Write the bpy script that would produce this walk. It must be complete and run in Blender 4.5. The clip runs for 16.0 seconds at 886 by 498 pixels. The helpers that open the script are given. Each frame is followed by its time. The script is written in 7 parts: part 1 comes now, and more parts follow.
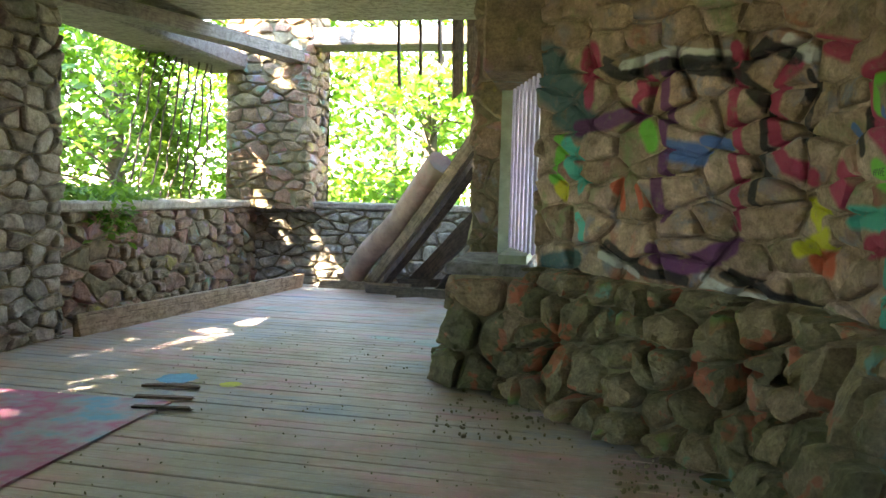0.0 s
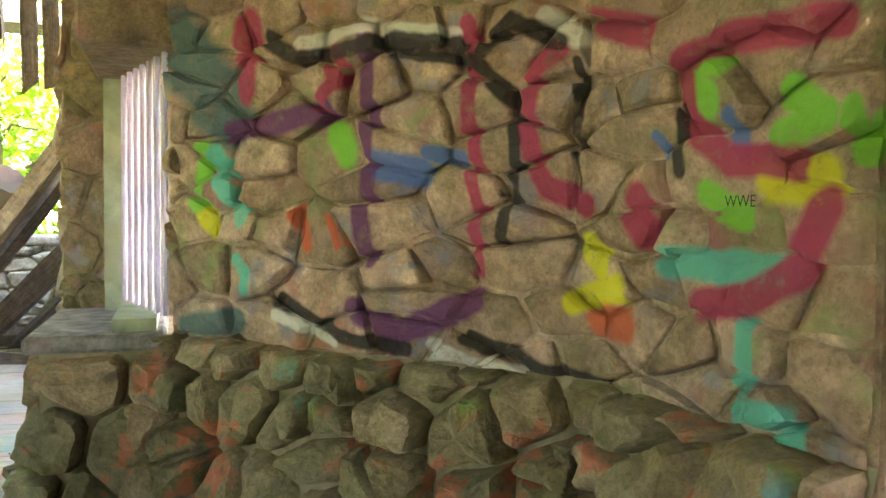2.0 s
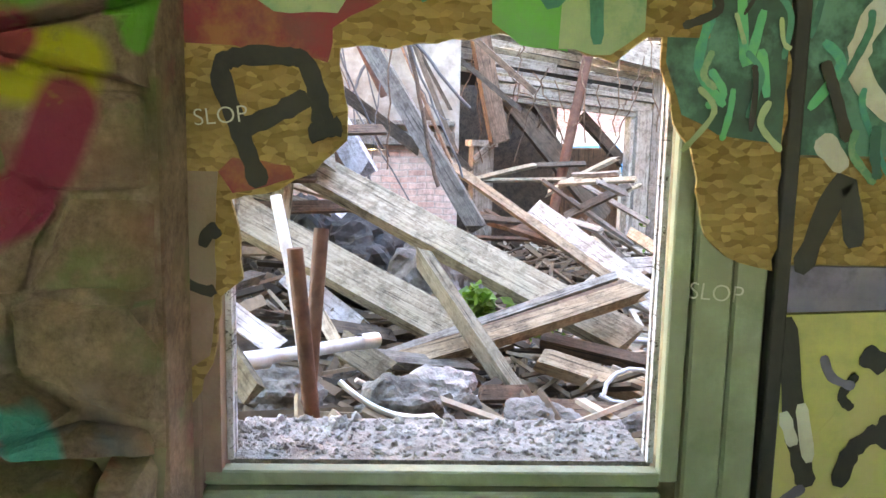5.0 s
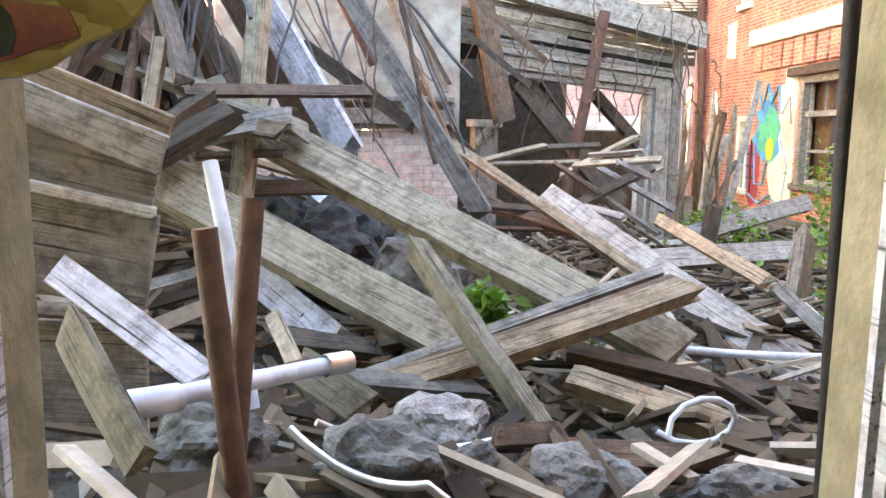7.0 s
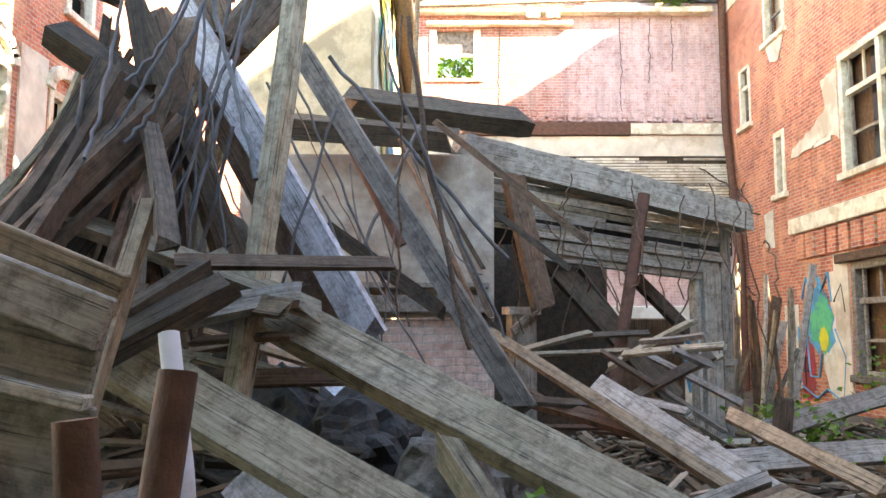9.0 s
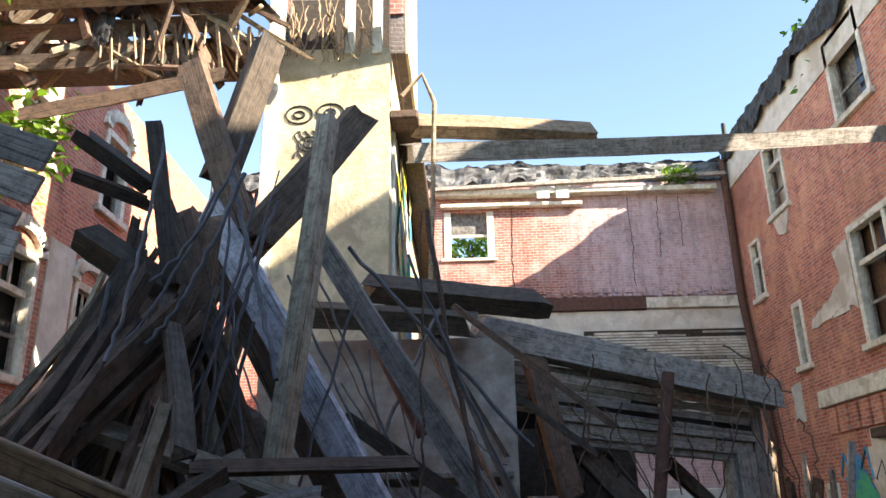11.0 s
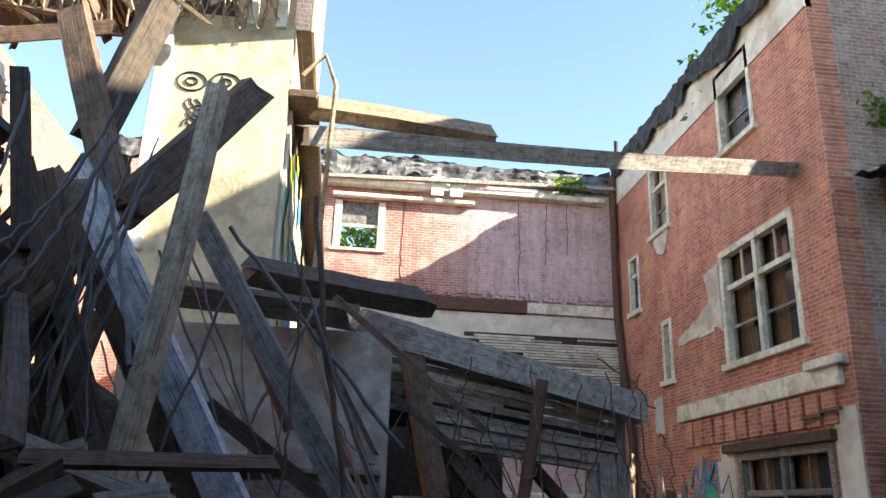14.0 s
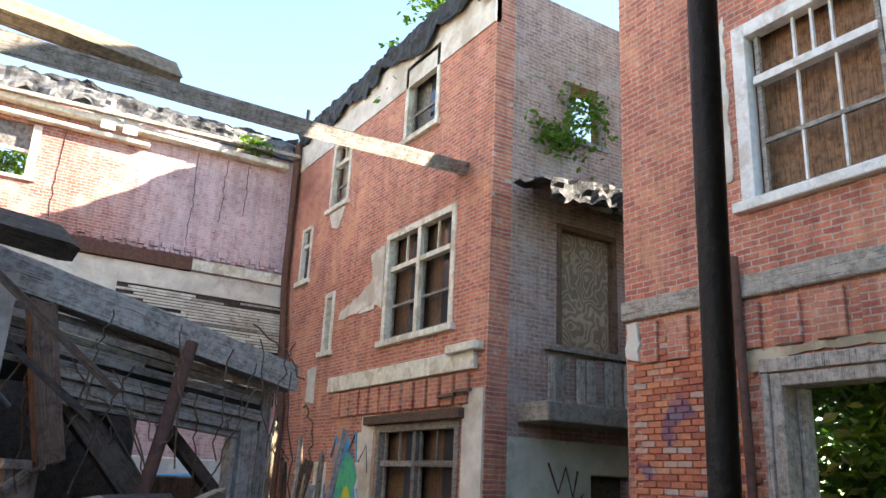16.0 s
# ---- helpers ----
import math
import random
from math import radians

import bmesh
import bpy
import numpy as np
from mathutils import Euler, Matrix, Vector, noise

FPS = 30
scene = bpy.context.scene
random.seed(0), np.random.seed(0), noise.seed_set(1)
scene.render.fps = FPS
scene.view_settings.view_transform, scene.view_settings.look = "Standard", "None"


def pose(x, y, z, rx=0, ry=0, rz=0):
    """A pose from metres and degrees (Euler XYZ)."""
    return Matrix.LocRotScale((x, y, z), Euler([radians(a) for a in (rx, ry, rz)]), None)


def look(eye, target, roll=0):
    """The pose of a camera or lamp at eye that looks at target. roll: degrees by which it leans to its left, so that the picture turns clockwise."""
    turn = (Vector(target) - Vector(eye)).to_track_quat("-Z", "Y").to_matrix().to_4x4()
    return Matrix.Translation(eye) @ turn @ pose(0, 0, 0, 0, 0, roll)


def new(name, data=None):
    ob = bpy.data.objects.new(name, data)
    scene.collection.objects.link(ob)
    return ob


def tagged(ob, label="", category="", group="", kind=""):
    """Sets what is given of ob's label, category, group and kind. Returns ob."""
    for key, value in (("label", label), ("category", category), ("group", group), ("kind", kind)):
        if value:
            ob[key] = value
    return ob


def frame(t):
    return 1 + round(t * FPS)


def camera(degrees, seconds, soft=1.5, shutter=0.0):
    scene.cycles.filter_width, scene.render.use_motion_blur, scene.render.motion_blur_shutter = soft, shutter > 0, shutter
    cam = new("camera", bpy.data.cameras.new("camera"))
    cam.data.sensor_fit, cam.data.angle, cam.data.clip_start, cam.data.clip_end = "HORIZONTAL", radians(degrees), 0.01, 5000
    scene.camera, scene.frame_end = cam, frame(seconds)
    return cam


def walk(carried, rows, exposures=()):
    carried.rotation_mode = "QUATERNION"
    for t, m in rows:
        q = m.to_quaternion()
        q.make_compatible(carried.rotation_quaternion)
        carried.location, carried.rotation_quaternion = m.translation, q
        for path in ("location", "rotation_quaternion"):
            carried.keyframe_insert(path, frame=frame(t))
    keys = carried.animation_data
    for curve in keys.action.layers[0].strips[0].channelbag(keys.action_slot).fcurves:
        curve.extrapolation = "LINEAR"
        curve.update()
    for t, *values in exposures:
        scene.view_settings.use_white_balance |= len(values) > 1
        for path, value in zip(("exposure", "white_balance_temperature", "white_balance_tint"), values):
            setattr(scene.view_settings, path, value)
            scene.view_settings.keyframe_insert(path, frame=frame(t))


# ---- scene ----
cam = camera(59.0, 16.0)
METRES, EYE, TILT, LEAN, TURN = 5.0, 1.5, -4.0, -1.5, 10.0
ROWS = [
    (0.0, 0.0, 0.0, 0.0, 0.0, 0.0, -0.0),
    (0.5, -0.0058, 0.0949, 0.0076, -9.39, 0.03, 0.35),
    (1.0, -0.0138, 0.1829, 0.0231, -16.43, 0.16, 1.19),
    (1.5, -0.002, 0.2669, 0.0296, -21.23, 0.45, 2.06),
    (2.0, 0.0019, 0.3401, 0.0401, -28.56, 0.52, 2.68),
    (2.5, -0.0005, 0.415, 0.0497, -44.75, -0.37, 3.77),
    (3.0, 0.0212, 0.4662, 0.0516, -61.29, -2.08, 3.95),
    (3.5, 0.0524, 0.4967, 0.0522, -76.64, -4.46, 3.64),
    (4.0, 0.0661, 0.5127, 0.0523, -90.58, -7.39, 2.71),
    (4.5, 0.0669, 0.5261, 0.0528, -99.07, -9.61, 2.43),
    (5.0, 0.068, 0.5285, 0.0507, -101.85, -10.27, 2.37),
    (7.5, 0.3052, 0.4762, 0.0009, -101.96, -10.61, 2.81),
    (8.0, 0.3415, 0.4651, -0.0056, -101.14, -6.71, 3.02),
    (8.5, 0.3708, 0.4633, -0.0142, -100.22, -1.56, 3.32),
    (9.0, 0.386, 0.4669, -0.0147, -99.61, 3.96, 3.54),
    (9.5, 0.39, 0.4675, -0.0109, -98.99, 8.95, 3.87),
    (10.0, 0.394, 0.468, -0.006, -98.73, 12.04, 4.29),
    (12.5, 0.3934, 0.4721, 0.0134, -97.77, 20.97, 4.16),
    (13.0, 0.3973, 0.4707, 0.0153, -98.1, 21.16, 3.74),
    (13.5, 0.4078, 0.4688, 0.0177, -100.89, 19.32, 2.91),
    (14.0, 0.4217, 0.4622, 0.0166, -107.56, 15.7, 1.66),
    (14.5, 0.4292, 0.4556, 0.019, -115.33, 13.42, 0.71),
    (15.0, 0.4385, 0.4462, 0.021, -122.76, 13.08, 0.83),
    (15.5, 0.4472, 0.4376, 0.0231, -128.71, 12.98, 0.28),
    (16.0, 0.4472, 0.4317, 0.0242, -132.13, 13.05, -0.68),
]
EXPO = [(0.0, 5.25, 7900, 13), (1.5, 6.0, 9300, 18), (2.5, 6.6, 10200, 20), (3.5, 6.2, 10000, 19), (4.5, 5.75, 9400, 17), (5.2, 5.5, 9000, 16), (7.3, 4.85, 9300, 12), (9.0, 3.85, 9100, 10), (10.2, 2.7, 8000, 10), (12.3, 1.75, 6800, 10), (14.0, 2.15, 7100, 9), (16.0, 2.6, 7200, 11)]
walk(cam, [(t, pose(0, 0, EYE, TILT, LEAN, TURN) @ pose(METRES * x, METRES * y, METRES * z, 90 + pitch, roll, yaw)) for t, x, y, z, yaw, pitch, roll in ROWS], EXPO)

# ---- light ----
SUN_WAY = Vector((0.42, 0.86, -0.57)).normalized()
world = bpy.data.worlds.new("world")
scene.world = world
world.use_nodes = True
wn = world.node_tree.nodes
sky = wn.new("ShaderNodeTexSky")
sky.sky_type, sky.sun_disc = "NISHITA", False
sky.sun_elevation = math.asin(-SUN_WAY.z)
sky.sun_rotation = math.atan2(-SUN_WAY.x, -SUN_WAY.y)
sky.air_density, sky.dust_density, sky.ozone_density = 1.0, 0.0, 1.8
world.node_tree.links.new(sky.outputs[0], wn["Background"].inputs[0])
wn["Background"].inputs[1].default_value = 0.11
sun_data = bpy.data.lights.new("sun", "SUN")
sun_data.energy, sun_data.angle, sun_data.color = 5.0, radians(0.6), (1.0, 0.93, 0.82)
sun = new("sun", sun_data)
sun.matrix_world = look((0, 0, 30), Vector((0, 0, 30)) + SUN_WAY)

# ---- materials ----
MATS = {}


class Tree:
    """Short hand for wiring a material."""

    def __init__(self, name):
        self.m = bpy.data.materials.new(name)
        self.m.use_nodes = True
        self.t = self.m.node_tree
        self.b = self.t.nodes["Principled BSDF"]
        MATS[name] = self.m

    def n(self, kind, *links, **props):
        node = self.t.nodes.new("ShaderNode" + kind)
        for k, v in props.items():
            if k == "op":
                node.operation = v
            elif k == "mode":
                node.blend_type = v
            elif k == "dim":
                node.noise_dimensions = v
        for i, v in links:
            if hasattr(v, "is_output"):
                self.t.links.new(v, node.inputs[i])
            else:
                node.inputs[i].default_value = v
        return node

    def noise(self, vec, scale, detail=4.0, rough=0.6):
        return self.n("TexNoise", (0, vec), (2, scale), (3, detail), (4, rough)).outputs[0]

    def ramp(self, fac, *stops):
        r = self.n("ValToRGB", (0, fac))
        e = r.color_ramp.elements
        while len(e) < len(stops):
            e.new(0.5)
        for el, (p, c) in zip(e, stops):
            el.position, el.color = p, (*c, 1)
        return r.outputs[0]

    def mix(self, fac, a, b, mode="MIX"):
        return self.n("MixRGB", (0, fac), (1, a), (2, b), mode=mode).outputs[0]

    def math(self, op, a, b=0.0, c=0.0):
        return self.n("Math", (0, a), (1, b), (2, c), op=op).outputs[0]

    def bump(self, h, strength=0.5, dist=0.02):
        self.t.links.new(self.n("Bump", (0, strength), (1, dist), (2 if False else "Height", h)).outputs[0], self.b.inputs["Normal"])

    def out(self, colour, rough=0.85, metal=0.0):
        for key, v in (("Base Color", colour), ("Roughness", rough), ("Metallic", metal)):
            if hasattr(v, "is_output"):
                self.t.links.new(v, self.b.inputs[key])
            else:
                self.b.inputs[key].default_value = (*v, 1) if isinstance(v, tuple) else v
        return self.m


def wood(name, dark, light, stain, amount=0.5, upright=False):
    k = Tree(name)
    tc = k.n("TexCoord").outputs["Object"]
    rnd = k.n("ObjectInfo").outputs["Random"]
    vec = k.n("VectorMath", (0, tc), (1, k.n("CombineXYZ", (0, k.math("MULTIPLY", rnd, 30.0)), (1, rnd)).outputs[0]), op="ADD").outputs[0]
    grain = k.n("Mapping", (0, vec), (3, (22, 22, 1.2) if upright else (1.2, 22, 22))).outputs[0]
    g = k.noise(grain, 3.0, 8, 0.7)
    c = k.ramp(g, (0.25, dark), (0.75, light))
    blot = k.ramp(k.noise(k.n("Mapping", (0, vec), (3, (1, 1, 0.4) if upright else (0.4, 1, 1))).outputs[0], 4.0, 8, 0.75), (0.45, (0, 0, 0)), (0.7, (1, 1, 1)))
    c = k.mix(k.math("MULTIPLY", blot, amount), c, (*stain, 1))
    crack = k.ramp(k.noise(k.n("Mapping", (0, vec), (3, (40, 40, 0.8) if upright else (0.8, 40, 40))).outputs[0], 2.0, 4, 0.7), (0.34, (0.12, 0.11, 0.10)), (0.43, (1, 1, 1)))
    dirt = k.ramp(k.noise(vec, 11.0, 7, 0.8), (0.36, (0.35, 0.32, 0.29)), (0.56, (1.08, 1.08, 1.08)))
    c = k.mix(0.85, c, dirt, "MULTIPLY")
    c = k.mix(1.0, c, crack, "MULTIPLY")
    tone = k.math("MULTIPLY_ADD", rnd, 0.7, 0.6)
    c = k.mix(1.0, c, k.n("CombineColor", (0, tone), (1, tone), (2, tone)).outputs[0], "MULTIPLY")
    k.bump(g, 0.6, 0.014)
    return k.out(c, 0.85)


wood("wood_pale", (0.17, 0.13, 0.09), (0.46, 0.40, 0.30), (0.22, 0.22, 0.13), 0.5)
wood("wood_grey", (0.12, 0.105, 0.09), (0.37, 0.33, 0.29), (0.50, 0.48, 0.46), 0.35)
wood("wood_white", (0.50, 0.50, 0.56), (0.74, 0.75, 0.82), (0.30, 0.25, 0.20), 0.5)
wood("wood_tan", (0.22, 0.14, 0.08), (0.48, 0.37, 0.25), (0.16, 0.11, 0.07), 0.5)
wood("wood_brown", (0.08, 0.05, 0.035), (0.24, 0.15, 0.10), (0.06, 0.045, 0.035), 0.5)
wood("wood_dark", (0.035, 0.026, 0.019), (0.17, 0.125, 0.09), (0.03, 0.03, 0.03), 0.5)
wood("wood_silver", (0.28, 0.25, 0.21), (0.56, 0.51, 0.45), (0.38, 0.31, 0.24), 0.4)
wood("wood_silver_up", (0.26, 0.23, 0.20), (0.52, 0.47, 0.41), (0.34, 0.27, 0.20), 0.4, True)
wood("board_brown", (0.09, 0.045, 0.025), (0.34, 0.19, 0.10), (0.12, 0.07, 0.05), 0.5, True)
wood("ceiling_panel", (0.40, 0.38, 0.24), (0.56, 0.53, 0.36), (0.25, 0.22, 0.14), 0.5)


def plain(name, c1, c2, scale=6.0, rough=0.85, metal=0.0, bump=0.4, c3=None, dist=0.02):
    k = Tree(name)
    tc = k.n("TexCoord").outputs["Object"]
    a = k.noise(tc, scale, 8, 0.65)
    col = k.ramp(a, (0.35, c1), (0.65, c2))
    if c3:
        f = k.ramp(k.noise(tc, scale * 0.3, 6, 0.7), (0.50, (0, 0, 0)), (0.60, (1, 1, 1)))
        col = k.mix(f, col, (*c3, 1))
    k.bump(k.noise(tc, scale * 4, 6), bump, dist)
    return k.out(col, rough, metal)


plain("wood_green", (0.19, 0.23, 0.15), (0.31, 0.36, 0.25), 7.0, 0.6, bump=0.2, c3=(0.24, 0.27, 0.19))
plain("wood_maroon", (0.22, 0.12, 0.10), (0.34, 0.22, 0.18), 7.0, 0.7, bump=0.3, c3=(0.26, 0.19, 0.14))
plain("wood_lavender", (0.40, 0.38, 0.58), (0.60, 0.58, 0.78), 5.0, 0.6, bump=0.2, c3=(0.46, 0.42, 0.56))
plain("cream_paint", (0.58, 0.54, 0.44), (0.80, 0.77, 0.67), 9.0, 0.7, bump=0.4, c3=(0.48, 0.42, 0.32))
plain("white_frame", (0.68, 0.67, 0.64), (0.86, 0.85, 0.82), 9.0, 0.7, bump=0.3, c3=(0.58, 0.54, 0.48))
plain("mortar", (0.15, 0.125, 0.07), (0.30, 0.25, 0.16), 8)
plain("plaster", (0.54, 0.50, 0.43), (0.74, 0.70, 0.62), 2.5, c3=(0.46, 0.40, 0.32))
plain("plaster_tower", (0.40, 0.33, 0.21), (0.60, 0.51, 0.35), 4.0, c3=(0.34, 0.28, 0.19), bump=0.7)
plain("plaster_stained", (0.22, 0.19, 0.16), (0.46, 0.42, 0.37), 3.5, c3=(0.30, 0.24, 0.19), bump=0.8)
plain("plaster_green", (0.46, 0.46, 0.36), (0.62, 0.61, 0.50), 2.0, c3=(0.38, 0.36, 0.26))
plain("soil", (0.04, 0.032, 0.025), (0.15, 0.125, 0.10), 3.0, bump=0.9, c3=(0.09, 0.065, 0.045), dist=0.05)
plain("concrete", (0.09, 0.08, 0.07), (0.26, 0.25, 0.24), 12.0, bump=0.8)
plain("dust", (0.20, 0.19, 0.18), (0.46, 0.44, 0.43), 14.0, bump=1.0)
plain("rust", (0.09, 0.045, 0.035), (0.17, 0.085, 0.06), 12.0, 0.8, 0.3)
plain("iron_dark", (0.015, 0.012, 0.011), (0.035, 0.028, 0.025), 12.0, 0.6, 0.3)
plain("pvc", (0.55, 0.58, 0.66), (0.72, 0.75, 0.82), 5.0, 0.45, bump=0.1, c3=(0.42, 0.42, 0.46))
plain("galvanised", (0.5, 0.5, 0.5), (0.7, 0.7, 0.7), 10.0, 0.35, 0.9, bump=0.1)
plain("cable", (0.05, 0.05, 0.055), (0.13, 0.13, 0.14), 9.0, 0.6, bump=0.1)
plain("tar", (0.008, 0.008, 0.009), (0.035, 0.034, 0.036), 6.0, 0.7, bump=0.8)
plain("rooffelt", (0.06, 0.06, 0.065), (0.22, 0.22, 0.22), 3.0, 0.8, bump=0.8, c3=(0.03, 0.03, 0.035))
# near-black colour for the shade inside openings, cracks and the pipe bore
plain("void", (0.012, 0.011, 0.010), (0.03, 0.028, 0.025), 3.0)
plain("trunk", (0.05, 0.04, 0.03), (0.13, 0.10, 0.08), 8.0)
plain("asphalt_ground", (0.06, 0.08, 0.03), (0.13, 0.14, 0.06), 2.0)
plain("log_pink", (0.20, 0.12, 0.10), (0.40, 0.26, 0.20), 3.0, c3=(0.24, 0.20, 0.15))

k = Tree("plywood")
tc = k.n("TexCoord").outputs["Object"]
warp = k.n("TexNoise", (0, tc), (2, 1.6), (3, 2.0)).outputs[0]
rings = k.math("SINE", k.math("MULTIPLY", warp, 95.0))
col = k.ramp(rings, (0.0, (0.30, 0.21, 0.14)), (0.7, (0.50, 0.38, 0.27)))
fine = k.noise(k.n("Mapping", (0, tc), (3, (30, 30, 1.5))).outputs[0], 3.0, 6, 0.7)
col = k.mix(0.6, col, k.ramp(fine, (0.3, (0.6, 0.58, 0.55)), (0.7, (1.15, 1.12, 1.1))), "MULTIPLY")
k.bump(fine, 0.4, 0.01)
k.out(k.mix(0.5, col, k.ramp(k.noise(tc, 2.0, 6, 0.7), (0.35, (0.5, 0.47, 0.45)), (0.6, (1.1, 1.1, 1.1))), "MULTIPLY"), 0.85)

k = Tree("glass")
k.b.inputs["Base Color"].default_value = (0.03, 0.035, 0.04, 1)
k.b.inputs["Roughness"].default_value = 0.12


def leaf(name, c1, c2, glow):
    k = Tree(name)
    r = k.n("NewGeometry").outputs["Random Per Island"]
    c = k.ramp(r, (0.0, c1), (1.0, c2))
    tr = k.n("BsdfTranslucent", (0, k.mix(1.0, c, (1.5, 1.7, 0.7, 1), "MULTIPLY")))
    k.out(c, 0.5)
    mx = k.n("MixShader", (0, glow), (1, k.b.outputs[0]), (2, tr.outputs[0]))
    k.t.links.new(mx.outputs[0], k.t.nodes["Material Output"].inputs[0])


leaf("leaf_bright", (0.05, 0.12, 0.015), (0.15, 0.25, 0.04), 0.4)
leaf("leaf_dark", (0.03, 0.09, 0.02), (0.10, 0.20, 0.04), 0.4)

SPRAY = {"K": (0.015, 0.014, 0.016), "W": (0.62, 0.62, 0.58), "P": (0.42, 0.03, 0.10), "U": (0.14, 0.03, 0.13), "G": (0.14, 0.55, 0.06),
         "T": (0.04, 0.48, 0.40), "Y": (0.62, 0.60, 0.03), "O": (0.60, 0.11, 0.05), "B": (0.06, 0.16, 0.42), "D": (0.05, 0.13, 0.14)}
STROKES = []


def spray(colour, width, *points):
    STROKES.append((colour, width, points))


spray("K", 0.035, (5.42, 2.42), (5.17, 2.30), (4.62, 2.34), (4.26, 2.29))
spray("K", 0.030, (4.60, 2.30), (4.16, 2.22), (3.96, 2.03), (3.95, 1.79), (4.01, 1.50))
spray("K", 0.035, (4.13, 2.26), (3.99, 2.36), (3.72, 2.25))
spray("K", 0.020, (3.65, 2.17), (3.65, 1.70))
spray("K", 0.025, (3.12, 1.95), (3.10, 1.74))
spray("K", 0.030, (5.36, 1.19), (4.91, 1.05), (4.53, 1.02))
spray("K", 0.030, (4.21, 1.09), (3.82, 1.00), (3.39, 0.93), (3.00, 0.85))
spray("W", 0.030, (5.34, 1.12), (4.97, 1.02))
spray("W", 0.030, (4.40, 1.04), (4.07, 0.97), (3.72, 0.92))
spray("W", 0.030, (5.17, 2.37), (4.81, 2.42), (4.26, 2.33))
spray("W", 0.040, (3.79, 2.35), (3.65, 2.26))
spray("W", 0.060, (3.63, 0.82), (3.35, 0.76))
spray("P", 0.035, (4.20, 2.37), (4.18, 2.04), (4.14, 1.62), (4.15, 1.37))
spray("P", 0.045, (3.72, 2.23), (3.87, 2.17), (3.90, 1.93), (3.79, 1.70), (3.63, 1.64))
spray("P", 0.045, (2.47, 2.09), (2.90, 2.13), (3.11, 2.09), (3.06, 1.89), (2.87, 1.76), (2.61, 1.74))
spray("P", 0.050, (2.51, 1.62), (2.59, 1.46), (2.78, 1.35), (3.00, 1.31))
spray("U", 0.040, (4.76, 2.39), (4.73, 2.01), (4.74, 1.40))
spray("U", 0.050, (4.79, 1.18), (4.58, 1.08), (4.16, 1.24))
spray("U", 0.050, (5.70, 1.99), (4.98, 2.06))
spray("P", 0.040, (4.98, 2.32), (4.90, 2.19), (5.03, 2.10))
spray("P", 0.070, (3.33, 1.64), (3.27, 1.55))
spray("P", 0.050, (3.52, 2.29), (3.28, 2.22))
spray("G", 0.050, (3.01, 2.06), (2.92, 2.07))
spray("G", 0.045, (2.64, 1.94), (2.51, 1.85), (2.67, 1.81))
spray("G", 0.030, (2.43, 1.86), (2.39, 1.75), (2.33, 1.86))
spray("G", 0.050, (3.04, 1.99), (2.96, 1.95))
spray("G", 0.060, (4.93, 1.95), (4.89, 1.86))
spray("T", 0.050, (3.16, 1.44), (2.70, 1.44))
spray("T", 0.045, (2.80, 1.02), (2.62, 1.03), (2.60, 0.93), (2.75, 0.87), (2.80, 0.97))
spray("T", 0.040, (2.80, 1.27), (2.80, 1.11))
spray("T", 0.030, (5.65, 1.37), (5.54, 1.30), (5.54, 1.23))
spray("Y", 0.060, (2.71, 1.69), (2.51, 1.69))
spray("Y", 0.050, (3.58, 1.48), (3.52, 1.40))
spray("Y", 0.050, (3.65, 1.27), (3.42, 1.33))
spray("G", 0.040, (2.98, 1.67), (2.81, 1.59))
spray("O", 0.045, (5.21, 1.60), (5.13, 1.46))
spray("O", 0.020, (4.98, 1.58), (4.87, 1.45))
spray("O", 0.060, (4.37, 0.91), (4.21, 0.84))
spray("O", 0.050, (3.91, 0.66), (3.67, 0.63))
spray("O", 0.060, (3.52, 1.20), (3.39, 1.20))
spray("B", 0.060, (4.68, 1.81), (4.45, 1.77))
spray("B", 0.030, (4.41, 1.85), (4.24, 1.83))
spray("B", 0.020, (3.24, 1.87), (3.16, 1.80))
spray("B", 0.030, (2.87, 1.89), (2.82, 1.79))
spray("D", 0.170, (6.11, 2.46), (5.70, 2.09))
spray("P", 0.080, (5.57, 2.50), (5.56, 2.20))
spray("T", 0.060, (5.81, 1.87), (5.61, 1.59))
spray("Y", 0.060, (5.90, 1.57), (5.87, 1.54))
spray("G", 0.050, (5.90, 1.91), (5.95, 1.65))
spray("D", 0.060, (6.11, 1.00), (5.61, 1.07))
spray("O", 0.030, (5.79, 0.89), (5.23, 0.88))


